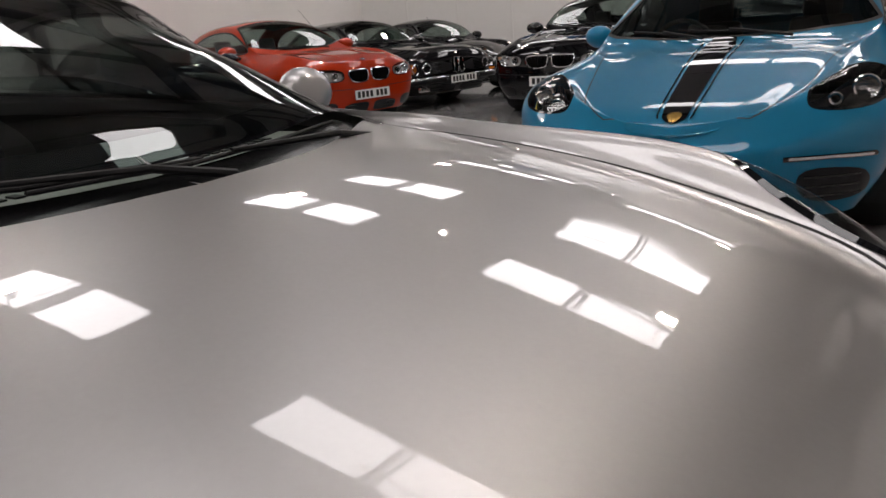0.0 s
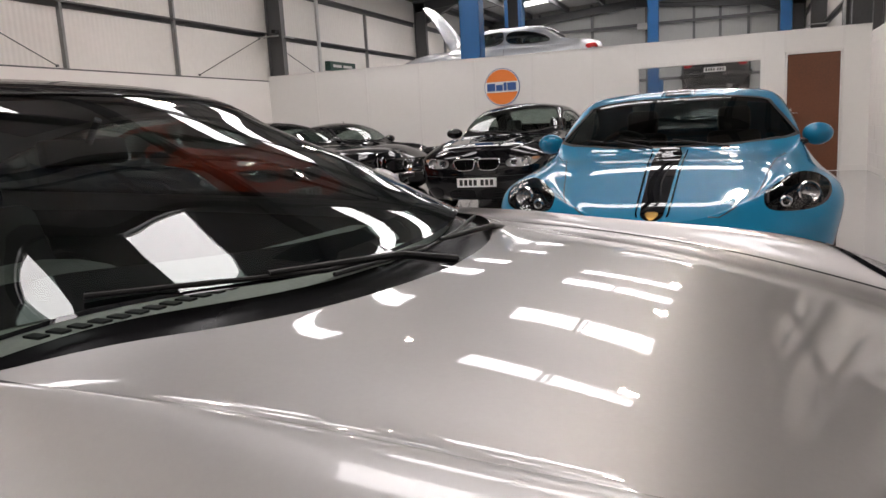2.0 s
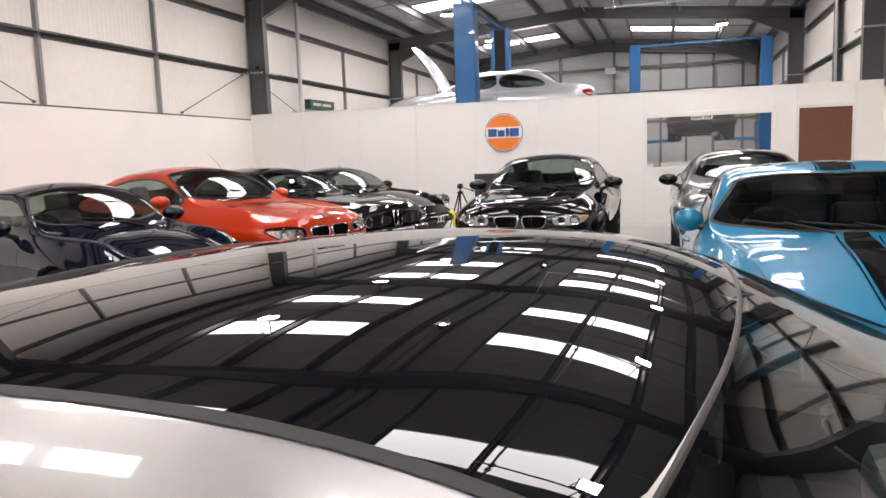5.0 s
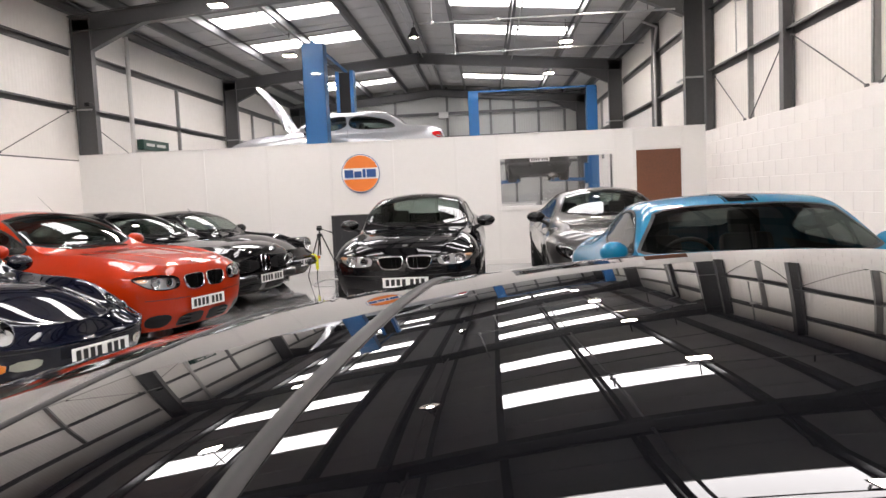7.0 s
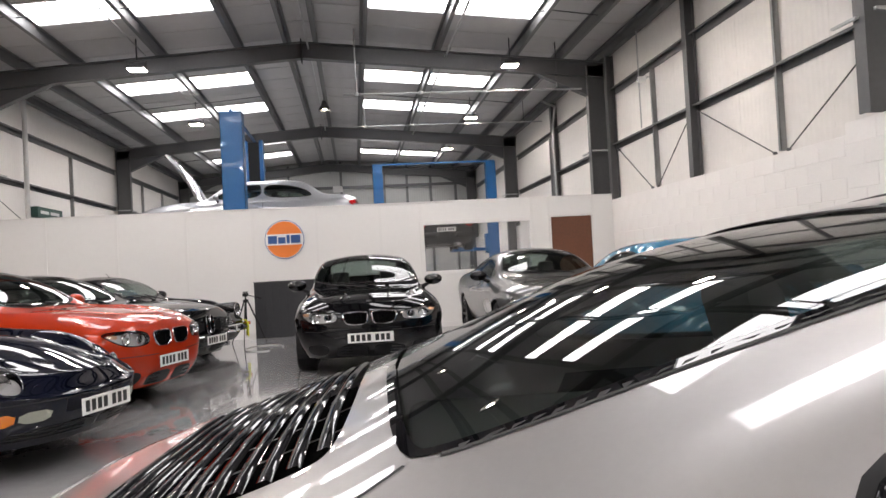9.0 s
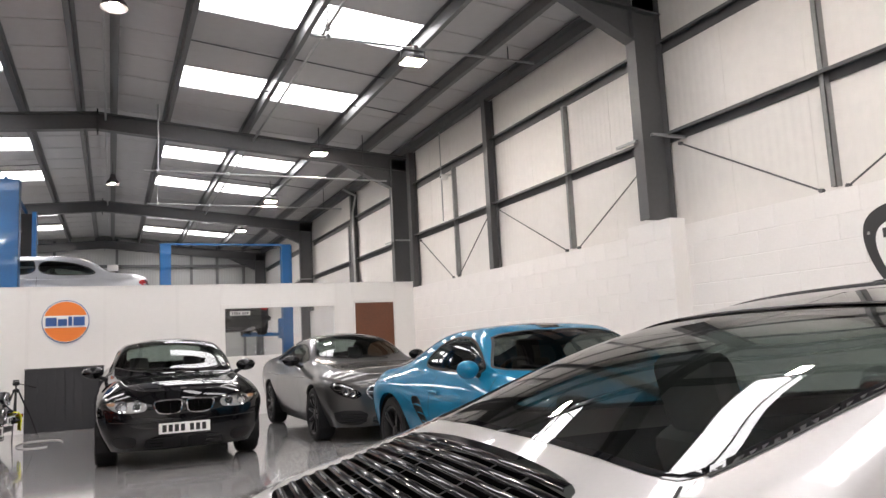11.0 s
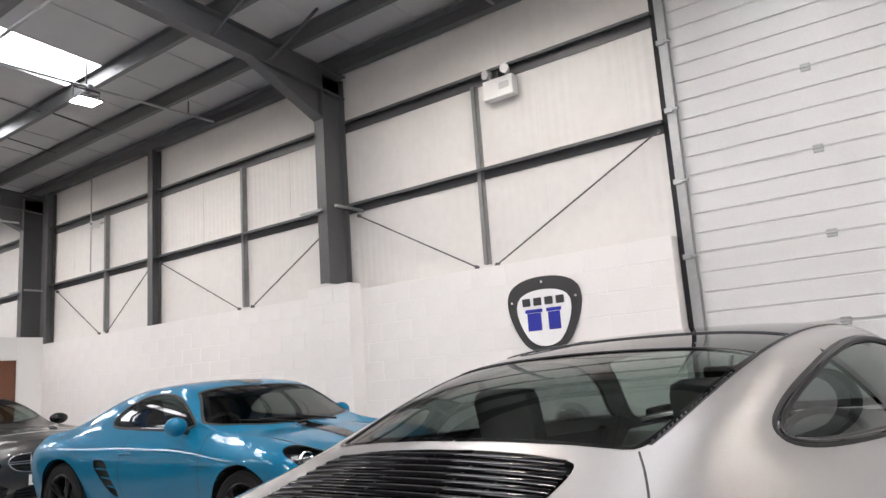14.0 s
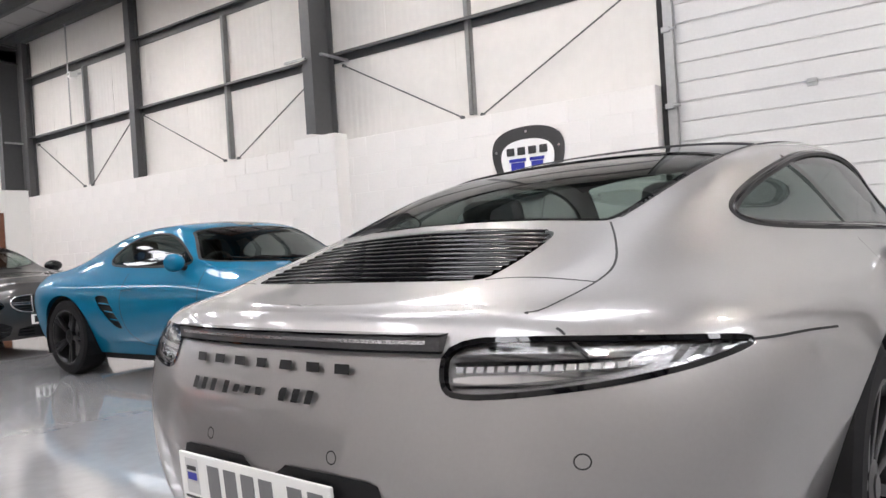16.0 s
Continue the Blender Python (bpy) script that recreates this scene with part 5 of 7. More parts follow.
steering_wheel(silver, 2.28, -0.36, 0.80)
bm = bmesh.new()
box(bm, 0.62, 1.08, -0.52, 0.52, 0.60, 0.90, bevel=0.03)
part("rear_shelf", bm, "interior", silver, "", True)
bm = bmesh.new()
vs = box(bm, -0.012, 0.018, -0.11, 0.11, -0.03, 0.03, bevel=0.012)
bmesh.ops.transform(bm, matrix=pose(2.40, 0, 1.13, 0, -10, 0), verts=bm.verts)
rod(bm, (2.42, 0, 1.15), (2.46, 0, 1.20), 0.008)
part("rear_view_mirror", bm, "black_plastic", silver, "", True)
mirror(silver, 2.60, 0.915, 0.945, "silver", 0.79)


def on_skin(shell, pts, lift):
    uv = shell.plan(np.abs(np.asarray(pts, float)))
    P = shell.at(uv[:, 0], uv[:, 1]) + shell.normal(uv[:, 0], uv[:, 1]) * lift
    P[:, 1] *= np.where(np.asarray(pts)[:, 1] < 0, -1, 1)
    return [Vector(p) for p in P]


for pts, arm in (([(3.205, 0.08), (3.175, -0.20), (3.10, -0.42), (3.04, -0.53)], [(3.26, 0.10), (3.21, -0.02), (3.14, -0.30)]), ([(3.14, 0.46), (3.19, 0.25), (3.215, 0.05), (3.19, -0.20)], [(3.19, 0.53), (3.21, 0.40), (3.205, 0.14)])):
    p, q = on_skin(S9, pts, 0.006), on_skin(S9, arm, 0.010)
    bm = bmesh.new()
    for a_, b_ in zip(p, p[1:]):
        rod(bm, a_, b_, 0.004, 8)
    rod(bm, q[0] - Vector((0, 0, 0.02)), q[1], 0.009, 8, 0.007)
    rod(bm, q[1], q[2], 0.007, 8, 0.005)
    part("wiper", bm, "black_plastic", silver, "", True)


# ---- other cars ----
def lines(L, W, H, cowl, cowl_z, nose_z, ws, rw, rwb, deck, tail, belt, sill=0.20, roof_y=0.56, hood_y=0.50, rear=0.40, front=0.45, power=2.8, dip=0.0):
    """A car's design lines from its main sizes; x runs from the tail to the nose."""
    mid = (rwb + rw) / 2
    top = [(0.07, tail), (0.25, deck - 0.01), (rwb, deck + 0.015), (mid, (deck + H) / 2 + 0.03), (rw, H - 0.045), ((rw + ws) / 2, H), (ws, H - 0.05), ((ws + cowl) / 2, (H + cowl_z) / 2 + 0.0), (cowl, cowl_z),
           (cowl + 0.3, cowl_z - 0.03), ((cowl + L) / 2 + 0.15, cowl_z * 0.55 + nose_z * 0.45), (L - 0.28, nose_z + 0.05), (L - 0.06, nose_z - 0.02)]
    r5 = [(0.07, 0.46, tail), (0.3, 0.50, deck - 0.015), (rwb, roof_y + 0.02, deck), (mid, roof_y, (deck + H) / 2 - 0.02), (rw, roof_y, H - 0.115), ((rw + ws) / 2, roof_y, H - 0.075), (ws, roof_y + 0.01, H - 0.12), ((ws + cowl) / 2, roof_y + 0.05, (H + cowl_z) / 2 - 0.05),
          (cowl, hood_y + 0.09, cowl_z - 0.02 - dip), (cowl + 0.3, hood_y + 0.02, cowl_z - 0.045 - dip), ((cowl + L) / 2 + 0.15, hood_y, cowl_z * 0.55 + nose_z * 0.45 - 0.02 - dip), (L - 0.28, hood_y - 0.02, nose_z + 0.035 - dip * 0.5), (L - 0.06, hood_y - 0.05, nose_z - 0.025)]
    r4 = [(0.06, W - 0.20, tail - 0.02), (0.3, W - 0.16, deck - 0.03), (rwb, W - 0.14, max(belt, deck - 0.02)), (rw, W - 0.14, belt + 0.005), (ws, W - 0.14, belt), (cowl - 0.05, W - 0.16, belt - 0.02), (cowl + 0.4, W - 0.19, cowl_z - 0.06), ((cowl + L) / 2 + 0.2, W - 0.21, cowl_z * 0.5 + nose_z * 0.5 - 0.03), (L - 0.3, W - 0.24, nose_z + 0.01), (L - 0.05, W - 0.26, nose_z - 0.04)]
    r3 = [(0.03, W - 0.10, tail - 0.10), (0.35, W - 0.05, deck - 0.10), (rwb, W - 0.035, belt - 0.10), (ws, W - 0.045, belt - 0.11), (cowl + 0.3, W - 0.05, cowl_z - 0.16), (L - 0.5, W - 0.08, nose_z - 0.03), (L - 0.02, W - 0.12, nose_z - 0.12)]
    r2 = [(0.0, W - 0.09, 0.55), (0.4, W - 0.02, 0.56), (0.95, W, 0.58), (L * 0.42, W - 0.03, 0.55), (L - 1.5, W - 0.025, 0.55), (L - 0.9, W, 0.56), (L - 0.4, W - 0.04, 0.52), (L, W - 0.10, 0.47)]
    return shell_from(r2, r3, r4, r5, top, sill, rear=rear, front=front, power=power)


def coupe(name, label, m, paint, shell, L, axles, wheel_r, track, rim, spokes, rim_mat, glass_mat, ws, rear, side, cowl_x, seats=True, lamps=(), mir=None, plate_at=None, group="parked cars", nu=90, nv=40, mirror_mat=None, mir_size=1.0):
    car = thing(name, m, label, "car", group)
    regions = [("wheel_arch", arch(shell, a, r, r + 0.04), None, False, 0, "") for a, r in zip(axles, wheel_r)]
    wsp, rwp = half_top(shell, ws, 1), half_top(shell, rear, 1)
    regions += [("windscreen", wsp, glass_mat, True, 0.002, ""), ("rear_window", rwp, glass_mat, True, 0.002, "")]
    for s_ in side:
        p = from_side(shell, s_)
        regions.append(("side_window", p, glass_mat, False, 0.003, ""))
        ribbon(shell, car, p, 0.022, "black_rubber", "window_seal", True, 0.001, round_=0.002)
    for nm, p, mt, both, sunk, lb in lamps:
        regions.append((nm, p, mt, both, sunk, lb))
    skin(shell, car, regions, "body", paint, nu, nv)
    ribbon(shell, car, wsp[1:-1], 0.025, "black_rubber", "windscreen_seal", False, 0.001)
    car_base(car, shell, axles, [r + 0.04 for r in wheel_r], wheel_r, 0.235, track, rim, spokes, rim_mat, L)
    trims(shell, car, axles[0] + 0.3, cowl_x - 0.1, (rear[-1][0] + 0.01, ws[-1][0] - 0.02))
    if seats:
        for yy in (0.36, -0.36):
            seat(car, cowl_x - 1.15, yy, 0.32, 0.80)
        steering_wheel(car, cowl_x - 0.62, -0.36, 0.86)
        bm = bmesh.new()
        box(bm, cowl_x - 0.55, cowl_x - 0.02, -0.66, 0.66, 0.6, 0.90, bevel=0.06)
        part("dashboard", bm, "interior", car, "", True)
    if mir:
        mirror(car, *mir, mirror_mat or paint, mir_size)
    if plate_at:
        plate(car, plate_at[0], plate_at[1], 1, "white_plate")
    return car


def facing(x, y, heading, L):
    """Pose of a car whose nose is at (x, y) and points along heading degrees."""
    a = radians(heading)
    return pose(x - math.cos(a) * L, y - math.sin(a) * L, 0, 0, 0, heading)


def ws_plan(cowl, ws, y0, y1, bow=0.12):
    return [(cowl, -0.01), (cowl - 0.02, y0 * 0.45), (cowl - bow * 0.75, y0 * 0.86), (cowl - bow - 0.04, y0), (cowl - bow - 0.08, y0 - 0.002), (ws + 0.06, y1), (ws - 0.01, y1 - 0.02), (ws - 0.01, y1 * 0.5), (ws + 0.01, -0.01)]


def rw_plan(base, rw, y0, y1):
    return [(base, -0.01), (base + 0.005, y0 * 0.5), (base + 0.05, y0 * 0.92), (base + 0.12, y0), (rw - 0.10, y1), (rw - 0.02, y1 * 0.9), (rw, y1 * 0.4), (rw, -0.01)]



# ---- faces of the parked cars ----
def front_of(shell, pts, r=2):
    """Outline on the nose, given as (y, z) from ahead."""
    return shell.end(dense(rounded(pts, r), 0.02), True)


def nose(shell, y, z, back=0.0):
    uv = shell.end(np.array([(abs(y), z)]), True)
    p = shell.at(uv[:, 0], uv[:, 1])[0]
    return Vector((p[0] - back, y, p[2]))


def round_lamp(parent, at, r, turn=0.0, tilt=0.0, bowl=True):
    """A round lamp: chrome ring, bright bowl and a domed clear glass."""
    hold = new("round_lamp")
    hold.parent = parent
    hold.matrix_local = Matrix.Translation(at) @ pose(0, 0, 0, 0, tilt, turn - 90)
    bm = bmesh.new()
    lathe(bm, [(r, -0.01), (r + 0.008, 0.004), (r + 0.003, 0.012), (r - 0.004, 0.008)], 28)
    part("lamp_ring", bm, "chrome", hold, "", True)
    bm = bmesh.new()
    lathe(bm, [(0.001, -r * 0.55), (r * 0.3, -r * 0.5), (r * 0.7, -r * 0.3), (r, 0.0)], 28)
    part("reflector", bm, "reflector" if bowl else "gloss_black", hold, "", True)
    bm = bmesh.new()
    lathe(bm, [(0.001, r * 0.22), (r * 0.5, r * 0.17), (r * 0.85, r * 0.07), (r, 0.002)], 28)
    part("lamp_glass", bm, "lens", hold, "", True)
    return hold


def lamp_inside(shell, parent, outline, spots, deep=0.05, back="gloss_black"):
    """Housing and projectors behind a clear lens."""
    patch(shell, parent, "lamp_housing", outline, -deep, back)
    ribbon(shell, parent, outline, 0.010, "gloss_black", "lamp_rim", True, 0.001)
    for y, z, r in spots:
        for sgn in (1, -1):
            p = nose(shell, sgn * y, z, deep * 0.55)
            round_lamp(parent, p, r, 0, 0, r > 0.04)


def opening(shell, parent, name, outline, slats=0, lift=0.0015, material="black_plastic", joined=False, y=(0, 0), z=(0, 0)):
    patch(shell, parent, name, outline, lift, material, "joined" if joined else True)
    for i in range(slats):
        zz = z[0] + (z[1] - z[0]) * (i + 0.5) / slats
        ribbon(shell, parent, shell.end(dense([(y[0], zz), (y[1], zz)], 0.02, False), True), 0.010, "gloss_black", "grille_slat", False, 0.004, round_=0.004)


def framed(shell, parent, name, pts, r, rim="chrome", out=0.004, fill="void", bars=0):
    """A grille opening with a round-section frame, on both sides of the nose; fill paints its shade."""
    p = dense(rounded(pts, 2), 0.03)
    uv = shell.end(np.maximum(p, [0.06, 0.0]), True)
    xs = (shell.at(uv[:, 0], uv[:, 1])[:, 0] + out).tolist()
    for sgn in (1, -1):
        ring_ = [Vector((x, sgn * y, z)) for x, (y, z) in zip(xs, p)]
        bm = bmesh.new()
        for a_, b_ in zip(ring_, ring_[1:] + ring_[:1]):
            rod(bm, a_, b_ + (b_ - a_) * 0.05, r, 6)
        part("grille_rim", bm, rim, parent, "", True)
        bm = bmesh.new()
        mid = bm.verts.new(sum(ring_, Vector()) / len(ring_))
        vs = [bm.verts.new(q) for q in ring_]
        for k in range(len(vs)):
            bm.faces.new((mid, vs[k], vs[(k + 1) % len(vs)]))
        part(name, bm, fill, parent)
        lo, hi = p[:, 0].min(), p[:, 0].max()
        for k in range(bars):
            y = lo + (hi - lo) * (k + 0.7) / (bars + 0.4)
            zs = p[np.abs(p[:, 0] - y) < 0.04][:, 1]
            x = float(np.interp(y, p[np.argsort(p[:, 0]), 0], np.asarray(xs)[np.argsort(p[:, 0])]))
            bm = bmesh.new()
            box(bm, x - 0.002, x + 0.005, sgn * y - 0.003, sgn * y + 0.003, float(zs.min()) + 0.006, float(zs.max()) - 0.006)
            part("grille_slat", bm, "gloss_black", parent)


def bonnet_lines(shell, parent, pts):
    ribbon(shell, parent, line_top(shell, pts), 0.006, "black_rubber", "shut_line", False, 0.0006)


def door_lines(shell, parent, x0, x1, belt):
    ribbon(shell, parent, line_side(shell, [(x1, belt), (x1 + 0.03, 0.6), (x1 - 0.05, 0.30), ((x0 + x1) / 2, 0.27), (x0 + 0.12, 0.32), (x0, 0.55), (x0 + 0.05, belt)]), 0.006, "black_rubber", "shut_line", False, 0.0006)


def wipers(shell, parent, x, span=0.5):
    for a, b in (((x + 0.02, 0.30), (x - 0.06, -0.28)), ((x + 0.02, -0.16), (x - 0.12, -0.56))):
        p, q = on_skin(shell, [a, b], 0.012)
        bm = bmesh.new()
        rod(bm, p, q, 0.006, 6)
        r = on_skin(shell, [(a[0] + 0.06, a[1] + 0.05), ((a[0] + b[0]) / 2, (a[1] + b[1]) / 2)], 0.022)
        rod(bm, r[0], r[1], 0.008, 6)
        part("wiper", bm, "black_plastic", parent, "", True)


# blue coupe
BLUE = shell_from(
    [(0.0, 0.70, 0.55), (0.35, 0.86, 0.57), (0.95, 0.905, 0.58), (1.6, 0.885, 0.56), (2.3, 0.875, 0.54), (2.9, 0.875, 0.54), (3.45, 0.90, 0.56), (3.9, 0.885, 0.54), (4.2, 0.82, 0.50), (4.38, 0.69, 0.46)],
    [(0.03, 0.72, 0.70), (0.35, 0.84, 0.80), (0.97, 0.885, 0.83), (1.6, 0.86, 0.815), (2.3, 0.855, 0.80), (2.9, 0.86, 0.79), (3.45, 0.878, 0.775), (3.85, 0.865, 0.745), (4.13, 0.785, 0.645), (4.34, 0.68, 0.53)],
    [(0.06, 0.66, 0.77), (0.25, 0.74, 0.865), (0.6, 0.77, 0.90), (1.1, 0.77, 0.93), (1.6, 0.775, 0.94), (2.3, 0.785, 0.93), (2.85, 0.78, 0.915), (3.2, 0.755, 0.878), (3.6, 0.74, 0.838), (3.9, 0.725, 0.79), (4.12, 0.665, 0.705), (4.30, 0.58, 0.60)],
    [(0.07, 0.50, 0.79), (0.22, 0.55, 0.88), (0.45, 0.58, 0.94), (0.80, 0.56, 1.025), (1.25, 0.565, 1.15), (1.70, 0.60, 1.235), (2.15, 0.615, 1.262), (2.50, 0.63, 1.215), (2.80, 0.69, 1.03), (3.06, 0.68, 0.90), (3.35, 0.58, 0.862), (3.70, 0.53, 0.797), (4.05, 0.49, 0.698), (4.25, 0.44, 0.62), (4.33, 0.40, 0.565)],
    [(0.07, 0.80), (0.22, 0.895), (0.45, 0.955), (0.80, 1.06), (1.25, 1.205), (1.70, 1.29), (2.15, 1.313), (2.50, 1.27), (2.80, 1.11), (3.10, 0.925), (3.35, 0.875), (3.70, 0.80), (4.05, 0.70), (4.25, 0.625), (4.33, 0.57)],
    rear=0.42, front=0.6, power=2.5, flat=(1.3, 2.75))
blue_lamp = BLUE.plan(dense(rounded([(4.165, 0.535), (4.09, 0.525), (4.0, 0.565), (3.90, 0.625), (3.82, 0.685), (3.775, 0.75), (3.79, 0.81), (3.87, 0.84), (3.975, 0.825), (4.06, 0.765), (4.13, 0.66)], 2), 0.02))
blue_vent = from_side(BLUE, [(1.50, 0.70), (1.54, 0.725), (1.68, 0.72), (1.74, 0.62), (1.86, 0.45), (1.82, 0.425), (1.72, 0.47), (1.60, 0.58)], 1)
blue = coupe("blue_sports_coupe", "bright blue mid-engined sports coupe with black bonnet stripe", facing(1.985, 2.01, -90.0, 4.38), "azure", BLUE, 4.38, (0.97, 3.445), (0.345, 0.335), (0.895, 0.885), 0.25, 5, "black_rim", "tinted",
      ws_plan(3.08, 2.55, 0.745, 0.605, 0.18), rw_plan(0.62, 1.55, 0.46, 0.47), [[(2.83, 0.93), (2.64, 1.085), (2.46, 1.18), (2.28, 1.222), (2.0, 1.215), (1.76, 1.155), (1.57, 1.065), (1.54, 1.01), (1.62, 0.97), (2.0, 0.952)]], 3.12, mir=(2.67, 0.875, 0.970), mir_size=0.74,
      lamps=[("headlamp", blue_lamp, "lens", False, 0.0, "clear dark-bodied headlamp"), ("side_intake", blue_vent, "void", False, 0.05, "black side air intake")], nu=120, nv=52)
patch(BLUE, blue, "lamp_housing", blue_lamp, -0.06, "gloss_black")
ribbon(BLUE, blue, blue_lamp, 0.012, "gloss_black", "lamp_rim", True, 0.001)
for sgn in (1, -1):
    p_ = on_skin(BLUE, [(3.955, sgn * 0.745)], -0.035)[0]
    round_lamp(blue, p_, 0.048, sgn * 12, -35)
    p_ = on_skin(BLUE, [(4.07, sgn * 0.635)], -0.035)[0]
    round_lamp(blue, p_, 0.022, sgn * 8, -30, False)
for xa, xb, z_ in ((1.56, 1.72, 0.655), (1.63, 1.77, 0.585), (1.70, 1.82, 0.515)):
    ribbon(BLUE, blue, line_side(BLUE, [(xa, z_), ((xa + xb) / 2, z_ - 0.004), (xb, z_ - 0.012)], 1), 0.014, "azure", "intake_blade", False, -0.010, round_=0.010)
ribbon(BLUE, blue, line_side(BLUE, [(1.90, 0.768), (1.97, 0.772), (2.06, 0.768)], 1), 0.030, "azure", "door_handle", False, 0.006, round_=0.014)
for x_ in (2.50, 2.545, 2.59):
    ribbon(BLUE, blue, line_side(BLUE, [(x_, 0.385), (x_ + 0.004, 0.42)], 0), 0.026, "gloss_black", "lettering_bar", False, 0.002)
STRIPE = [(4.27, -0.01), (4.255, 0.04), (4.21, 0.062), (3.7, 0.072), (3.09, 0.086), (3.09, -0.01)]
patch(BLUE, blue, "bonnet_stripe", half_top(BLUE, STRIPE, 1), 0.005, "gloss_black", "joined", "gloss black bonnet stripe")
patch(BLUE, blue, "roof_stripe", half_top(BLUE, [(2.52, -0.01), (2.52, 0.085), (1.60, 0.085), (1.60, -0.01)], 0), 0.005, "gloss_black", "joined", "gloss black roof stripe")
ribbon(BLUE, blue, line_top(BLUE, [(4.235, 0.072), (4.2, 0.082), (3.7, 0.092), (3.13, 0.106)], 1), 0.008, "gloss_black", "stripe_line", False, 0.004)
ribbon(BLUE, blue, line_top(BLUE, [(2.52, 0.106), (1.60, 0.106)], 0), 0.008, "gloss_black", "stripe_line", False, 0.004)
patch(BLUE, blue, "crest", half_top(BLUE, [(4.195, -0.01), (4.20, 0.026), (4.215, 0.033), (4.24, 0.029), (4.258, 0.012), (4.262, -0.01)], 1), 0.008, "gold", "joined", "gold enamel bonnet crest")
bonnet_lines(BLUE, blue, [(3.15, 0.66), (3.6, 0.565), (4.0, 0.50), (4.17, 0.43), (4.26, 0.30), (4.295, 0.12), (4.298, 0.0005)])
door_lines(BLUE, blue, 1.86, 2.94, 0.90)
opening(BLUE, blue, "front_intake", front_of(BLUE, [(0.50, 0.43), (0.74, 0.425), (0.785, 0.36), (0.75, 0.27), (0.53, 0.27)], 2), 3, y=(0.54, 0.74), z=(0.28, 0.41))
opening(BLUE, blue, "front_intake", front_of(BLUE, [(0.001, 0.33), (0.40, 0.33), (0.42, 0.24), (0.001, 0.23)], 1), 0, joined=True)
ribbon(BLUE, blue, BLUE.end(dense([(0.46, 0.470), (0.64, 0.474), (0.79, 0.470)], 0.02, False), True), 0.022, "gloss_black", "running_lamp", False, 0.006, round_=0.008)
ribbon(BLUE, blue, BLUE.end(dense([(0.48, 0.473), (0.64, 0.477), (0.775, 0.473)], 0.02, False), True), 0.011, "chrome", "lamp_strip", False, 0.015)
wipers(BLUE, blue, 3.05)

# compact coupes
BM = lines(4.38, 0.90, 1.42, 3.02, 0.985, 0.825, 2.30, 1.30, 0.72, 1.06, 0.98, 0.96, roof_y=0.57, hood_y=0.52, rear=0.35, front=0.38, power=3.0)
BM_SIDE = [[(2.86, 0.985), (2.55, 1.16), (2.25, 1.265), (1.95, 1.285), (1.50, 1.255), (1.15, 1.13), (1.02, 1.02), (1.2, 1.0), (2.2, 0.985)]]
bm_lamp = front_of(BM, [(0.365, 0.705), (0.50, 0.742), (0.70, 0.750), (0.80, 0.735), (0.79, 0.70), (0.73, 0.64), (0.62, 0.605), (0.48, 0.600), (0.375, 0.615)])
for nm, lb, mm, paint in (("black_coupe", "black compact two-door coupe facing the aisle", facing(-0.66, 7.09, -90, 4.38), "black_paint"), ("orange_coupe", "burnt orange compact two-door coupe with flared arches", facing(-2.62, 6.22, -17, 4.38), "orange")):
    car = coupe(nm, lb, mm, paint, BM, 4.38, (0.86, 3.52), (0.325, 0.325), (0.89, 0.885), 0.24, 5, "black_rim" if paint == "black_paint" else "silver_rim", "glass",
          ws_plan(3.0, 2.25, 0.69, 0.56, 0.20), rw_plan(0.78, 1.26, 0.52, 0.50), BM_SIDE, 3.02, mir=(2.62, 0.93, 1.02), plate_at=(4.395, 0.425), lamps=[("headlamp", bm_lamp, "lens", False, 0.0, "clear swept headlamp")], nu=110, nv=52)
    lamp_inside(BM, car, bm_lamp, [(0.62, 0.672, 0.056), (0.47, 0.665, 0.040)], 0.05, "lamp_white")
    patch(BM, car, "indicator", front_of(BM, [(0.69, 0.735), (0.78, 0.732), (0.77, 0.70), (0.70, 0.69)], 1), -0.02, "pale_amber")
    framed(BM, car, "kidney_grille", [(0.022, 0.70), (0.05, 0.718), (0.27, 0.716), (0.312, 0.69), (0.29, 0.62), (0.24, 0.575), (0.07, 0.575), (0.03, 0.61)], 0.009, bars=6)
    patch(BM, car, "roundel", half_top(BM, [(4.225, -0.01), (4.225, 0.026), (4.25, 0.036), (4.28, 0.026), (4.285, -0.01)], 1), 0.006, "chrome", "joined", "small round bonnet badge")
    opening(BM, car, "front_intake", front_of(BM, [(0.001, 0.335), (0.38, 0.335), (0.40, 0.24), (0.36, 0.215), (0.001, 0.215)], 1), 3, joined=True, y=(0.001, 0.36), z=(0.22, 0.33))
    opening(BM, car, "brake_duct", front_of(BM, [(0.47, 0.36), (0.70, 0.37), (0.72, 0.30), (0.66, 0.235), (0.49, 0.235)], 2))
    ribbon(BM, car, BM.end(dense([(0.001, 0.500), (0.4, 0.502), (0.74, 0.515)], 0.03, False), True), 0.007, "black_rubber", "bumper_line", False, 0.0008)
    bonnet_lines(BM, car, [(2.98, 0.70), (3.4, 0.60), (3.9, 0.50), (4.20, 0.42), (4.29, 0.30), (4.30, 0.05), (4.30, 0.0005)])
    ribbon(BM, car, line_top(BM, [(3.10, 0.33), (3.6, 0.29), (4.10, 0.23)]), 0.03, paint, "bonnet_crease", False, 0.0, round_=0.006)
    door_lines(BM, car, 1.50, 2.80, 0.96)
    wipers(BM, car, 2.97)

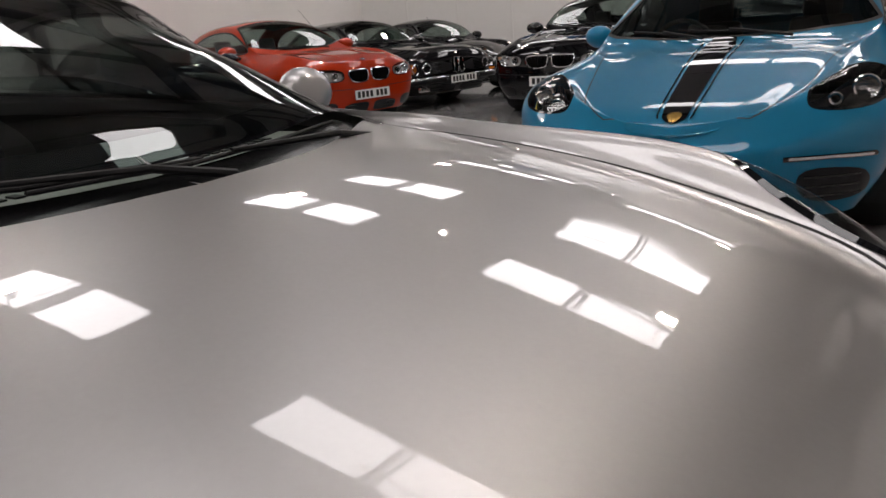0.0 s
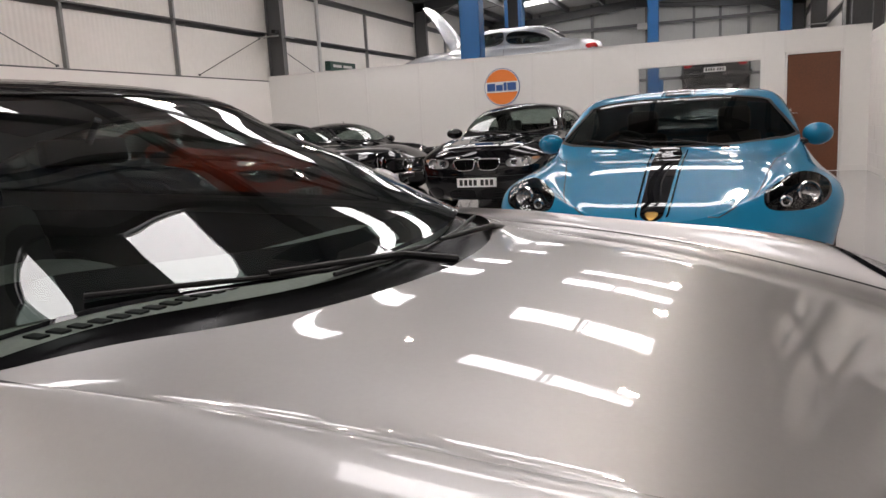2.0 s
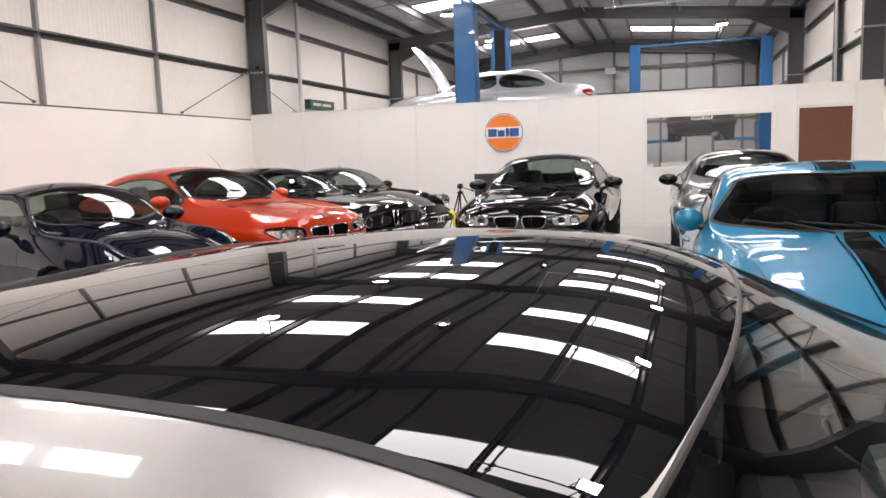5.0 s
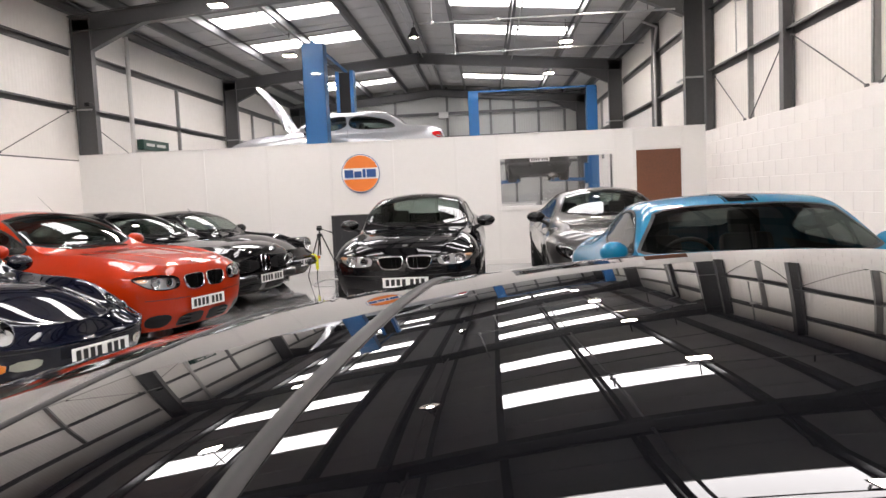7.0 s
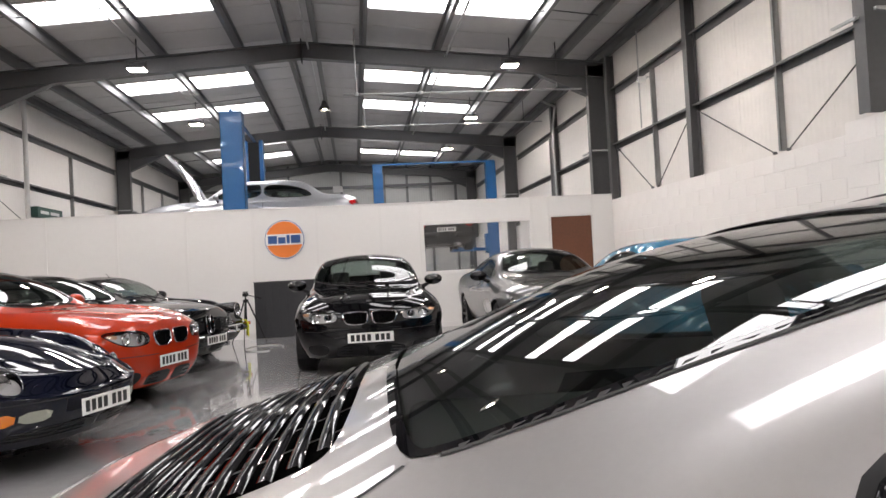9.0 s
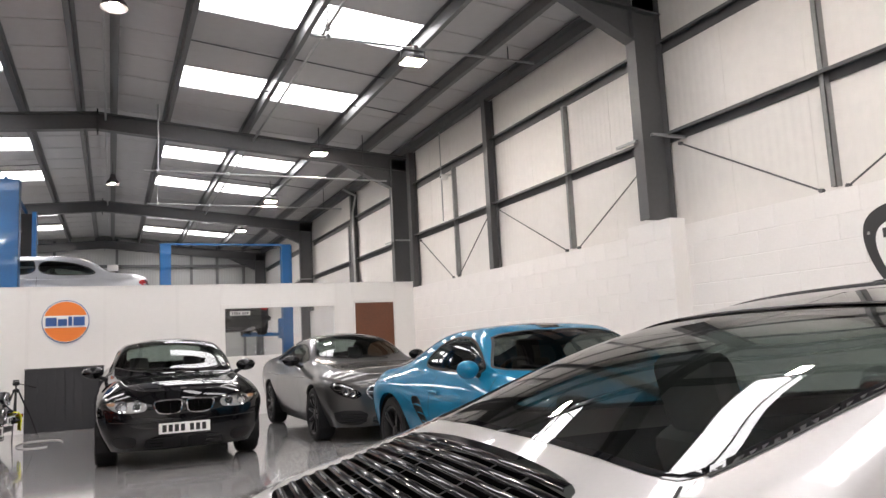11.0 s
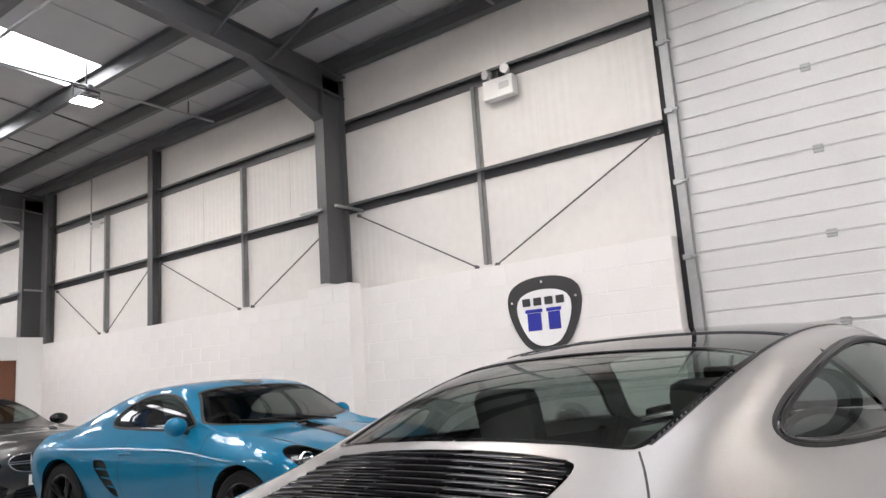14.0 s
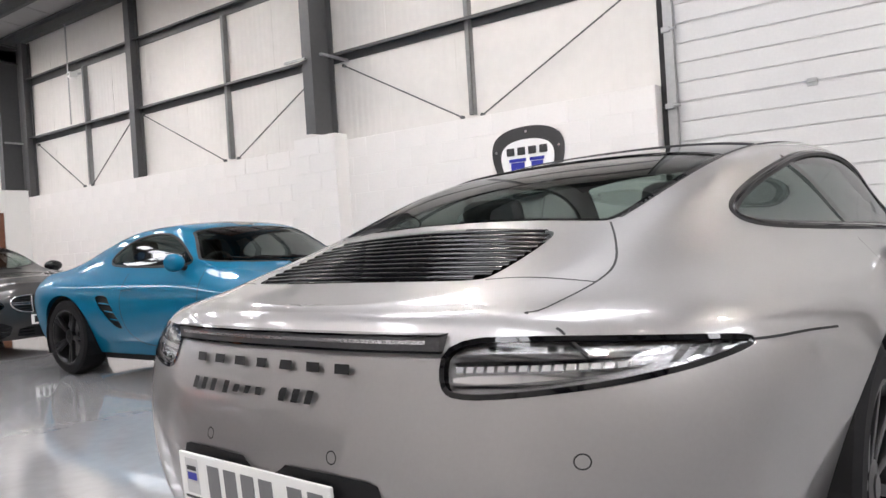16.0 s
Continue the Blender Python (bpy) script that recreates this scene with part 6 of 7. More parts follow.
# long classic coupe
E24 = lines(4.75, 0.865, 1.36, 3.20, 0.94, 0.80, 2.55, 1.42, 0.90, 0.95, 0.90, 0.92, roof_y=0.54, hood_y=0.52, rear=0.22, front=0.20, power=3.2)
e24 = coupe("black_classic_coupe", "long black classic two-door coupe with four round headlamps", facing(-2.72, 8.57, -17, 4.75), "black_paint", E24, 4.75, (1.05, 3.68), (0.32, 0.32), (0.85, 0.85), 0.22, 10, "silver_rim", "glass",
      ws_plan(3.14, 2.52, 0.62, 0.52, 0.12), rw_plan(0.98, 1.38, 0.52, 0.50), [[(3.0, 0.945), (2.7, 1.13), (2.5, 1.22), (2.1, 1.24), (1.6, 1.21), (1.25, 1.05), (1.2, 0.955), (2.2, 0.945)]], 3.20, mir=(2.80, 0.90, 0.98), plate_at=(4.86, 0.40), nu=100, nv=46)
opening(E24, e24, "grille", front_of(E24, [(0.12, 0.655), (0.80, 0.655), (0.815, 0.50), (0.12, 0.49)], 1), 7, y=(0.13, 0.80), z=(0.50, 0.65))
framed(E24, e24, "kidney_grille", [(0.010, 0.705), (0.085, 0.700), (0.095, 0.60), (0.088, 0.49), (0.012, 0.48)], 0.009, out=0.025, bars=2)
for y_ in (0.60, 0.755):
    for sgn in (1, -1):
        round_lamp(e24, nose(E24, sgn * y_, 0.578, -0.006), 0.068)
patch(E24, e24, "indicator", from_side(E24, [(4.66, 0.65), (4.56, 0.65), (4.55, 0.52), (4.67, 0.52)], 1), 0.004, "amber")
ribbon(E24, e24, np.vstack([E24.end(dense([(0.001, 0.415), (0.5, 0.415), (0.80, 0.415)], 0.03, False), True), line_side(E24, [(4.60, 0.415), (4.40, 0.415), (4.05, 0.415)])]), 0.10, "black_plastic", "bumper", False, 0.03, round_=0.07)
ribbon(E24, e24, np.vstack([E24.end(dense([(0.001, 0.445), (0.5, 0.445), (0.80, 0.445)], 0.03, False), True), line_side(E24, [(4.60, 0.445), (4.40, 0.445), (4.05, 0.445)])]), 0.040, "chrome", "bumper_trim", False, 0.07, round_=0.03)
opening(E24, e24, "front_spoiler", front_of(E24, [(0.001, 0.32), (0.55, 0.32), (0.55, 0.235), (0.001, 0.225)], 1), 2, joined=True, y=(0.001, 0.5), z=(0.24, 0.31))
for sgn in (1, -1):
    bm = bmesh.new()
    p_ = nose(E24, sgn * 0.62, 0.29, -0.01)
    box(bm, p_.x - 0.05, p_.x + 0.012, p_.y - 0.085, p_.y + 0.085, 0.25, 0.325, bevel=0.01)
    part("fog_lamp", bm, "reflector", e24, "", True)
bonnet_lines(E24, e24, [(3.18, 0.68), (3.8, 0.63), (4.45, 0.60), (4.58, 0.5), (4.60, 0.0005)])
door_lines(E24, e24, 1.60, 2.95, 0.92)
wipers(E24, e24, 3.12)
bm = bmesh.new()
p_ = on_skin(E24, [(1.60, -0.40)], 0.0)[0]
rod(bm, p_, p_ + Vector((-0.30, -0.05, 0.30)), 0.004, 6, 0.0015)
rod(bm, p_ - Vector((0, 0, 0.01)), p_ + Vector((0, 0, 0.02)), 0.014, 10)
part("aerial", bm, "black_plastic", e24)

# two rear-engined coupes of different age
O911 = lines(4.25, 0.84, 1.31, 2.84, 0.905, 0.635, 2.30, 1.45, 0.70, 0.91, 0.82, 0.91, roof_y=0.52, hood_y=0.42, dip=0.04, rear=0.42, front=0.5, power=2.5)
O_SIDE = [[(2.68, 0.935), (2.48, 1.08), (2.27, 1.175), (1.9, 1.195), (1.5, 1.155), (1.18, 1.05), (1.12, 0.955), (1.9, 0.94)]]
navy_lamp = O911.plan(dense(ring(3.96, 0.56, 0.14, 26, 0.70), 0.02))
for nm, lb, mm, paint in (("navy_coupe", "navy rear-engined sports coupe with sloping round headlamps", facing(-2.56, 3.925, -17, 4.25), "navy"), ("black_vintage_coupe", "black vintage rear-engined coupe with upright round headlamps", facing(-2.74, 10.54, -17, 4.25), "black_paint")):
    modern = paint == "navy"
    car = coupe(nm, lb, mm, paint, O911, 4.25, (0.98, 3.25), (0.315, 0.315), (0.83, 0.82), 0.225, 5, "silver_rim", "glass",
          ws_plan(2.79, 2.27, 0.62, 0.51, 0.14), rw_plan(0.76, 1.40, 0.40, 0.46), O_SIDE, 2.84, mir=(2.50, 0.88, 0.95), plate_at=(4.30, 0.40),
          lamps=[("headlamp", navy_lamp, "lens", False, 0.0, "clear sloping oval headlamp")] if modern else [], nu=110, nv=50)
    bonnet_lines(O911, car, [(2.86, 0.56), (3.3, 0.46), (3.75, 0.40), (4.02, 0.36), (4.12, 0.25), (4.15, 0.0005)])
    door_lines(O911, car, 1.50, 2.68, 0.89)
    wipers(O911, car, 2.76)
    bumper = np.vstack([O911.end(dense([(0.001, 0.40), (0.4, 0.40), (0.74, 0.40)], 0.03, False), True), line_side(O911, [(3.98, 0.40), (3.85, 0.40), (3.72, 0.40)])])
    if modern:
        patch(O911, car, "lamp_housing", navy_lamp, -0.045, "lamp_white")
        ribbon(O911, car, navy_lamp, 0.014, "navy", "lamp_rim", True, 0.003, round_=0.006)
        for sgn in (1, -1):
            round_lamp(car, on_skin(O911, [(3.98, sgn * 0.565)], -0.03)[0], 0.062, sgn * 8, -40)
        patch(O911, car, "indicator", front_of(O911, [(0.60, 0.43), (0.74, 0.43), (0.735, 0.355), (0.60, 0.355)], 1), 0.006, "amber")
        patch(O911, car, "fog_lamp", front_of(O911, [(0.40, 0.43), (0.585, 0.43), (0.585, 0.36), (0.42, 0.36)], 1), 0.006, "fog_glass")
        opening(O911, car, "front_intake", front_of(O911, [(0.001, 0.315), (0.60, 0.315), (0.62, 0.25), (0.001, 0.235)], 1), 3, joined=True, y=(0.001, 0.6), z=(0.24, 0.31))
        ribbon(O911, car, O911.end(dense([(0.001, 0.475), (0.4, 0.478), (0.76, 0.485)], 0.03, False), True), 0.008, "black_rubber", "bumper_line", False, 0.0008)
    else:
        for sgn in (1, -1):
            bm = bmesh.new()
            lathe(bm, [(0.001, -0.95), (0.05, -0.85), (0.095, -0.5), (0.115, -0.2), (0.118, -0.02), (0.105, 0.0)], 28)
            bmesh.ops.transform(bm, matrix=pose(4.06, sgn * 0.55, 0.665, 0, -6, -90), verts=bm.verts)
            part("front_wing", bm, paint, car, "", True)
            round_lamp(car, Vector((4.06, sgn * 0.55, 0.668)), 0.10, 0, -12)
            bm = bmesh.new()
            p_ = nose(O911, sgn * 0.56, 0.43, -0.10)
            box(bm, p_.x - 0.02, p_.x + 0.02, p_.y - 0.09, p_.y + 0.09, 0.40, 0.455, bevel=0.012)
            part("indicator", bm, "amber", car, "", True)
        ribbon(O911, car, bumper, 0.13, "black_paint", "bumper", False, 0.02, round_=0.08)
        ribbon(O911, car, bumper, 0.03, "black_rubber", "bumper_strip", False, 0.10, round_=0.01)
        rw_ = on_skin(O911, [(2.15, 0.0)], 0.0)[0]
        bm = bmesh.new()
        rod(bm, rw_, rw_ + Vector((-0.06, 0, 0.05)), 0.006, 6, 0.003)
        part("aerial", bm, "black_plastic", car)

# grey coupe
GREY = lines(4.75, 0.935, 1.40, 3.28, 0.98, 0.845, 2.50, 1.50, 0.75, 1.04, 0.96, 0.96, roof_y=0.55, hood_y=0.50, rear=0.4, front=0.40)
grey_lamp = front_of(GREY, [(0.50, 0.60), (0.58, 0.545), (0.70, 0.575), (0.81, 0.63), (0.86, 0.70), (0.845, 0.745), (0.76, 0.75), (0.64, 0.69)])
grey = coupe("grey_coupe", "graphite grey two-door performance coupe with black wheels", facing(1.94, 7.34, -90, 4.75), "graphite", GREY, 4.75, (1.02, 3.86), (0.34, 0.34), (0.93, 0.925), 0.255, 10, "black_rim", "glass",
      ws_plan(3.20, 2.48, 0.64, 0.52, 0.16), rw_plan(0.85, 1.45, 0.50, 0.50), [[(3.05, 0.985), (2.75, 1.14), (2.45, 1.245), (2.0, 1.26), (1.5, 1.21), (1.12, 1.07), (1.05, 0.995), (2.2, 0.985)]], 3.28, mir=(2.85, 0.97, 1.02), plate_at=(4.765, 0.42), mirror_mat="gloss_black",
      lamps=[("headlamp", grey_lamp, "lens", False, 0.0, "clear angular headlamp")], nu=110, nv=52)
lamp_inside(GREY, grey, grey_lamp, [(0.70, 0.64, 0.036), (0.62, 0.61, 0.03)], 0.06)
patch(GREY, grey, "light_guide", front_of(GREY, [(0.60, 0.672), (0.74, 0.735), (0.84, 0.735), (0.84, 0.722), (0.75, 0.722), (0.62, 0.662)], 1), -0.015, "reflector")
grey_grille = front_of(GREY, [(0.001, 0.70), (0.38, 0.70), (0.47, 0.64), (0.42, 0.55), (0.30, 0.505), (0.001, 0.50)], 1)
opening(GREY, grey, "grille", grey_grille, 7, joined=True, y=(0.001, 0.40), z=(0.51, 0.69))
ribbon(GREY, grey, grey_grille[2:-1], 0.014, "chrome", "grille_rim", False, 0.004, round_=0.006)
for z_ in (0.612, 0.590):
    ribbon(GREY, grey, GREY.end(dense([(0.001, z_), (0.45, z_ + 0.012)], 0.02, False), True), 0.012, "chrome", "grille_bar", False, 0.010, round_=0.006)
patch(GREY, grey, "badge", front_of(GREY, ring(0.041, 0.60, 0.04, 16).clip(0.001, 9), 0), 0.022, "chrome", "joined", "round chrome badge")
opening(GREY, grey, "front_intake", front_of(GREY, [(0.44, 0.40), (0.82, 0.42), (0.80, 0.30), (0.70, 0.225), (0.46, 0.225)], 1), 3, y=(0.46, 0.74), z=(0.24, 0.38))
opening(GREY, grey, "front_intake", front_of(GREY, [(0.001, 0.345), (0.38, 0.345), (0.38, 0.225), (0.001, 0.225)], 1), 3, joined=True, y=(0.001, 0.37), z=(0.23, 0.34))
bonnet_lines(GREY, grey, [(3.22, 0.70), (3.8, 0.60), (4.3, 0.52), (4.52, 0.42), (4.60, 0.2), (4.61, 0.0005)])
door_lines(GREY, grey, 1.62, 3.00, 0.96)
ribbon(GREY, grey, line_side(GREY, [(3.40, 0.80), (2.6, 0.795), (1.5, 0.80), (0.8, 0.82)]), 0.03, "graphite", "side_crease", False, 0.0, round_=0.008)
wipers(GREY, grey, 3.18)

# saloon on the lift, bonnet raised
SAL = lines(5.08, 0.93, 1.46, 3.55, 0.99, 0.78, 2.85, 1.35, 0.75, 1.02, 0.95, 0.97, roof_y=0.57, hood_y=0.52, rear=0.4, front=0.4)
SAL_Z = 1.93
BONNET = [(4.92, -0.01), (4.90, 0.30), (4.82, 0.52), (4.5, 0.62), (4.0, 0.66), (3.62, 0.69), (3.60, 0.4), (3.62, -0.01)]
bay = half_top(SAL, BONNET, 1)
sal_tail = SAL.end(dense(rounded([(0.46, 0.90), (0.70, 0.90), (0.86, 0.865), (0.885, 0.80), (0.80, 0.735), (0.62, 0.72), (0.46, 0.74)], 2), 0.02))
sal = coupe("silver_saloon", "pale silver four-door saloon raised on a blue lift, bonnet open", pose(-0.60, 16.3, SAL_Z, 0, 0, 180), "pale_silver", SAL, 5.08, (1.10, 4.14), (0.33, 0.33), (0.92, 0.92), 0.25, 10, "silver_rim", "glass",
      ws_plan(3.48, 2.82, 0.64, 0.52, 0.16), rw_plan(0.85, 1.30, 0.52, 0.52), [[(3.3, 1.0), (3.05, 1.14), (2.8, 1.28), (2.3, 1.31), (2.22, 1.30), (2.20, 1.0)], [(2.14, 1.0), (2.14, 1.305), (1.7, 1.29), (1.3, 1.20), (1.08, 1.06), (1.15, 1.0)]], 3.55, mir=(3.12, 0.96, 1.04),
      lamps=[("engine_bay", bay, "black_plastic", True, 0.12, "open engine bay"), ("tail_lamp", sal_tail, "red_lens", False, 0.0, "red tail lamp")])
lid = new("bonnet")
lid.parent = sal
lid.matrix_local = Matrix.Translation((3.56, 0, 1.02)) @ pose(0, 0, 0, 0, -64, 0) @ Matrix.Translation((-3.56, 0, -0.99))
tagged(lid, "raised silver bonnet panel")
patch(SAL, lid, "bonnet_skin", bay, 0.0, "pale_silver", "joined")
patch(SAL, lid, "bonnet_lining", bay, -0.03, "grey_plastic", "joined")
ribbon(SAL, lid, bay[1:-1], 0.035, "pale_silver", "bonnet_edge", False, -0.02)
patch(SAL, sal, "reflector", SAL.end(dense([(0.50, 0.80), (0.80, 0.80), (0.80, 0.775), (0.50, 0.775)], 0.02)), 0.003, "reflector")
ribbon(SAL, sal, line_side(SAL, [(4.4, 0.86), (3.0, 0.90), (1.5, 0.92), (0.5, 0.92)]), 0.03, "pale_silver", "side_crease", False, 0.0, round_=0.008)
ribbon(SAL, sal, line_side(SAL, [(2.17, 0.97), (2.17, 0.6), (2.17, 0.3)]), 0.006, "black_rubber", "shut_line", False, 0.0006)

# dark estate on the second lift, seen through the window from behind
EST_Z = 1.62
EST = lines(4.00, 0.84, 1.38, 2.95, 0.92, 0.74, 2.25, 0.78, 0.42, 0.98, 0.90, 0.92, roof_y=0.56, hood_y=0.50, rear=0.25, front=0.35, power=3.0)
est_lamp = EST.end(dense(rounded([(0.56, 0.80), (0.76, 0.80), (0.77, 0.66), (0.56, 0.66)], 1), 0.02))
est = coupe("dark_hatchback", "dark grey hatchback raised on a blue lift, tail towards the window", pose(1.76, 18.9, EST_Z, 0, 0, 90), "black_plastic", EST, 4.00, (0.78, 3.25), (0.31, 0.31), (0.83, 0.83), 0.22, 5, "silver_rim", "tinted",
      ws_plan(2.88, 2.24, 0.60, 0.50, 0.14), rw_plan(0.46, 0.74, 0.50, 0.48), [[(2.75, 0.95), (2.45, 1.13), (2.2, 1.22), (1.5, 1.25), (0.9, 1.20), (0.8, 0.96)]], 2.95, lamps=[("tail_lamp", est_lamp, "red_lens", False, 0.0, "red tail lamp")])
plate(est, -0.03, 0.58, -1, "white_plate")
ribbon(EST, est, EST.end(dense([(0.001, 0.44), (0.5, 0.44), (0.78, 0.44)], 0.03, False)), 0.16, "black_plastic", "bumper", False, 0.03, round_=0.05)
bm = bmesh.new()
rod(bm, (0.12, -0.35, 0.20), (0.75, -0.35, 0.20), 0.075, 16)
rod(bm, (-0.02, -0.32, 0.19), (0.12, -0.32, 0.19), 0.03, 12)
part("exhaust", bm, "disc", est, "", True)

# ---- lifts ----
def two_post_lift(posts, top, lift_z, half, label, wide=0.44, deep=0.30, dark=False):
    """Two posts across a car: along is the direction from post to post; the arms carry pads at lift_z."""
    a, b = Vector(posts[0]), Vector(posts[1])
    d = (b - a).normalized()
    n = Vector((-d.y, d.x))
    root = thing("vehicle_lift", Matrix.Translation((a.x, a.y, 0)), label, "vehicle lift", "vehicle lifts")
    ang = math.degrees(math.atan2(d.y, d.x))
    for i, (p, s) in enumerate(((a, 1), (b, -1))):
        m = pose(p.x - a.x, p.y - a.y, 0, 0, 0, ang + (0 if s > 0 else 180))
        post = new("post")
        post.parent = root
        bm = bmesh.new()
        w, e = wide / 2, deep / 2
        box(bm, -e, -e + 0.012, -w, w, 0.02, top, m=m)
        for sg in (-1, 1):
            box(bm, -e, e, sg * w - sg * 0.012, sg * w, 0.02, top, m=m)
            box(bm, e - 0.012, e, sg * w - sg * 0.09, sg * w - sg * 0.0125, 0.02, top, m=m)
        part("post_section", bm, "blue_lift", post)
        bm = bmesh.new()
        box(bm, -e + 0.014, e - 0.03, -w + 0.02, w - 0.02, 0.3, top - 0.05, m=m)
        part("slide_channel", bm, "black_plastic", post)
        bm = bmesh.new()
        box(bm, -e - 0.12, e + 0.12, -w - 0.06, w + 0.06, 0, 0.02, bevel=0.003, m=m)
        part("base_plate", bm, "blue_lift", post)
        bm = bmesh.new()
        box(bm, e - 0.02, e + 0.12, -w + 0.03, w - 0.03, lift_z - 0.25, lift_z + 0.35, bevel=0.008, m=m)
        part("carriage", bm, "blue_lift", post)
        for sg in (-1, 1):
            bm = bmesh.new()
            beam(bm, m @ Vector((e + 0.06, sg * 0.12, lift_z - 0.13)), m @ Vector((half, sg * 0.75, lift_z - 0.10)), 0.10, 0.09, box_section=True)
            part("lift_arm", bm, "blue_lift", post)
            bm = bmesh.new()
            q = m @ Vector((half - 0.02, sg * 0.72, lift_z - 0.12))
            rod(bm, q, q + Vector((0, 0, 0.122)), 0.055, 16)
            part("lift_pad", bm, "black_rubber", post)
    L = (b - a).length
    m = pose(0, 0, 0, 0, 0, ang)
    bm = bmesh.new()
    box(bm, -deep / 2, L + deep / 2, -0.03, 0.03, top, top + 0.05, bevel=0.004, m=m)
    part("crossbar", bm, "blue_lift", root)
    bm = bmesh.new()
    for k in range(10):
        t0, t1 = k / 10, (k + 1) / 10
        z0, z1 = (top - 0.12 * 4 * t * (1 - t) - 0.02 for t in (t0, t1))
        rod(bm, m @ Vector((L * t0, 0.09, z0)), m @ Vector((L * t1, 0.09, z1)), 0.012, 6)
    part("hose", bm, "black_rubber", root)
    return root


two_post_lift(((-3.22, 14.55), (-3.22, 18.05)), 4.66, SAL_Z + 0.15, 1.35, "tall blue two-post lift holding a silver saloon", 0.46, 0.34)
two_post_lift(((0.02, 21.1), (3.50, 21.1)), 4.34, EST_Z + 0.15, 1.25, "blue two-post lift holding a dark hatchback", 0.28, 0.30)


# ---- lamps and roof services ----
def floodlight(x, y, z):
    root = thing("floodlight", pose(x, y, z), "square dark LED floodlight hanging from the roof, switched on", "floodlight", "roof floodlights")
    bm = bmesh.new()
    vs = box(bm, -0.17, 0.17, -0.15, 0.15, 0.005, 0.075, bevel=0.012)
    for v in vs:
        if v.co.z > 0.05:
            v.co.x *= 0.7
            v.co.y *= 0.7
    part("housing", bm, "lampbody", root)
    bm = bmesh.new()
    for k in range(7):
        box(bm, -0.11 + k * 0.036, -0.104 + k * 0.036, -0.09, 0.09, 0.07, 0.10)
    part("heat_sink", bm, "lampbody", root)
    bm = bmesh.new()
    box(bm, -0.145, 0.145, -0.125, 0.125, -0.004, 0.0045)
    part("glass", bm, "lamp", root, "glowing warm white glass")
    bm = bmesh.new()
    for sg in (-1, 1):
        box(bm, sg * 0.172, sg * 0.180, -0.02, 0.02, 0.03, 0.17)
    box(bm, -0.18, 0.18, -0.02, 0.02, 0.165, 0.175)
    rod(bm, (0, 0, 0.17), (0, 0, roof_z(x) - z + 0.01), 0.012, 8)
    part("bracket", bm, "lampbody", root)


def pendant(x, y, z):
    root = thing("pendant_lamp", pose(x, y, z), "dark bell-shaped hanging lamp, switched on", "pendant lamp", "pendant lamps")
    bm = bmesh.new()
    lathe(bm, [(0.02, 0.26), (0.05, 0.25), (0.065, 0.18), (0.085, 0.13), (0.14, 0.06), (0.165, 0.0), (0.158, 0.0), (0.13, 0.06), (0.08, 0.12)], 28)
    bmesh.ops.transform(bm, matrix=Matrix.Rotation(radians(90), 4, "X"), verts=bm.verts)
    part("shade", bm, "lampbody", root, "", True)
    bm = bmesh.new()
    bmesh.ops.create_uvsphere(bm, u_segments=14, v_segments=8, radius=0.055, matrix=Matrix.Translation((0, 0, 0.06)))
    part("bulb", bm, "lamp", root, "", True)
    bm = bmesh.new()
    rod(bm, (0, 0, 0.2), (0, 0, roof_z(x) - z + 0.01), 0.008, 8)
    part("drop_rod", bm, "lampbody", root)


for y_ in (-7.5, -2.4, 2.62, 7.75, 12.93, 18.0, 23.06):
    floodlight(2.46, y_, 5.09)
for y_ in (-7.5, -2.4, 2.62, 7.75, 12.9, 18.1, 23.1):
    floodlight(-4.65, y_, 5.15)
for y_ in (-2.2, 7.8, 17.8):
    pendant(-1.37, y_, 5.36)


def conduit(pts, r=0.016, fittings=(), name="conduit", material="galv", label="galvanised steel electrical conduit under the roof"):
    bm = bmesh.new()
    for p, q in zip(pts, pts[1:]):
        rod(bm, p, q, r, 10)
    for p in pts[1:-1]:
        bmesh.ops.create_uvsphere(bm, u_segments=10, v_segments=6, radius=r * 1.1, matrix=Matrix.Translation(p))
    for p in fittings:
        rod(bm, Vector(p) - Vector((0, 0, 0.03)), Vector(p) + Vector((0, 0, 0.03)), 0.045, 14)
    ob = structure(name, bm, material, label, "conduit", True)
    return ob


conduit([(1.25, -6.0, 5.45), (1.25, 26.0, 5.45)], 0.022, [(1.25, y, 5.45) for y in (-2.4, 2.6, 7.75, 12.95, 18.0)])
for y_, z_, xa, xb in ((2.62, 5.3, 1.0, 4.5), (7.75, 5.30, 1.0, 4.5), (12.95, 4.60, -0.85, 3.9), (18.0, 4.95, -0.6, 4.4)):
    conduit([(xa, y_, z_), (xb, y_, z_)], 0.018, [(xa + 0.25, y_, z_), (xa + 1.5, y_, z_)])
    conduit([(xa + 0.25, y_, z_), (xa + 0.25, y_, roof_z(xa + 0.25) - 0.01)], 0.014)
    conduit([(xb - 0.5, y_, z_), (xb - 0.5, y_, roof_z(xb - 0.5) - 0.01)], 0.010, material="steel", label="thin dark hanger rod of a conduit")
conduit([(-4.65, y, roof_z(-4.65) - 0.14) for y in (-7.5, 23.1)], 0.016)
conduit([(-1.50, -8.0, 5.66), (-1.50, 26.0, 5.66)], 0.018)
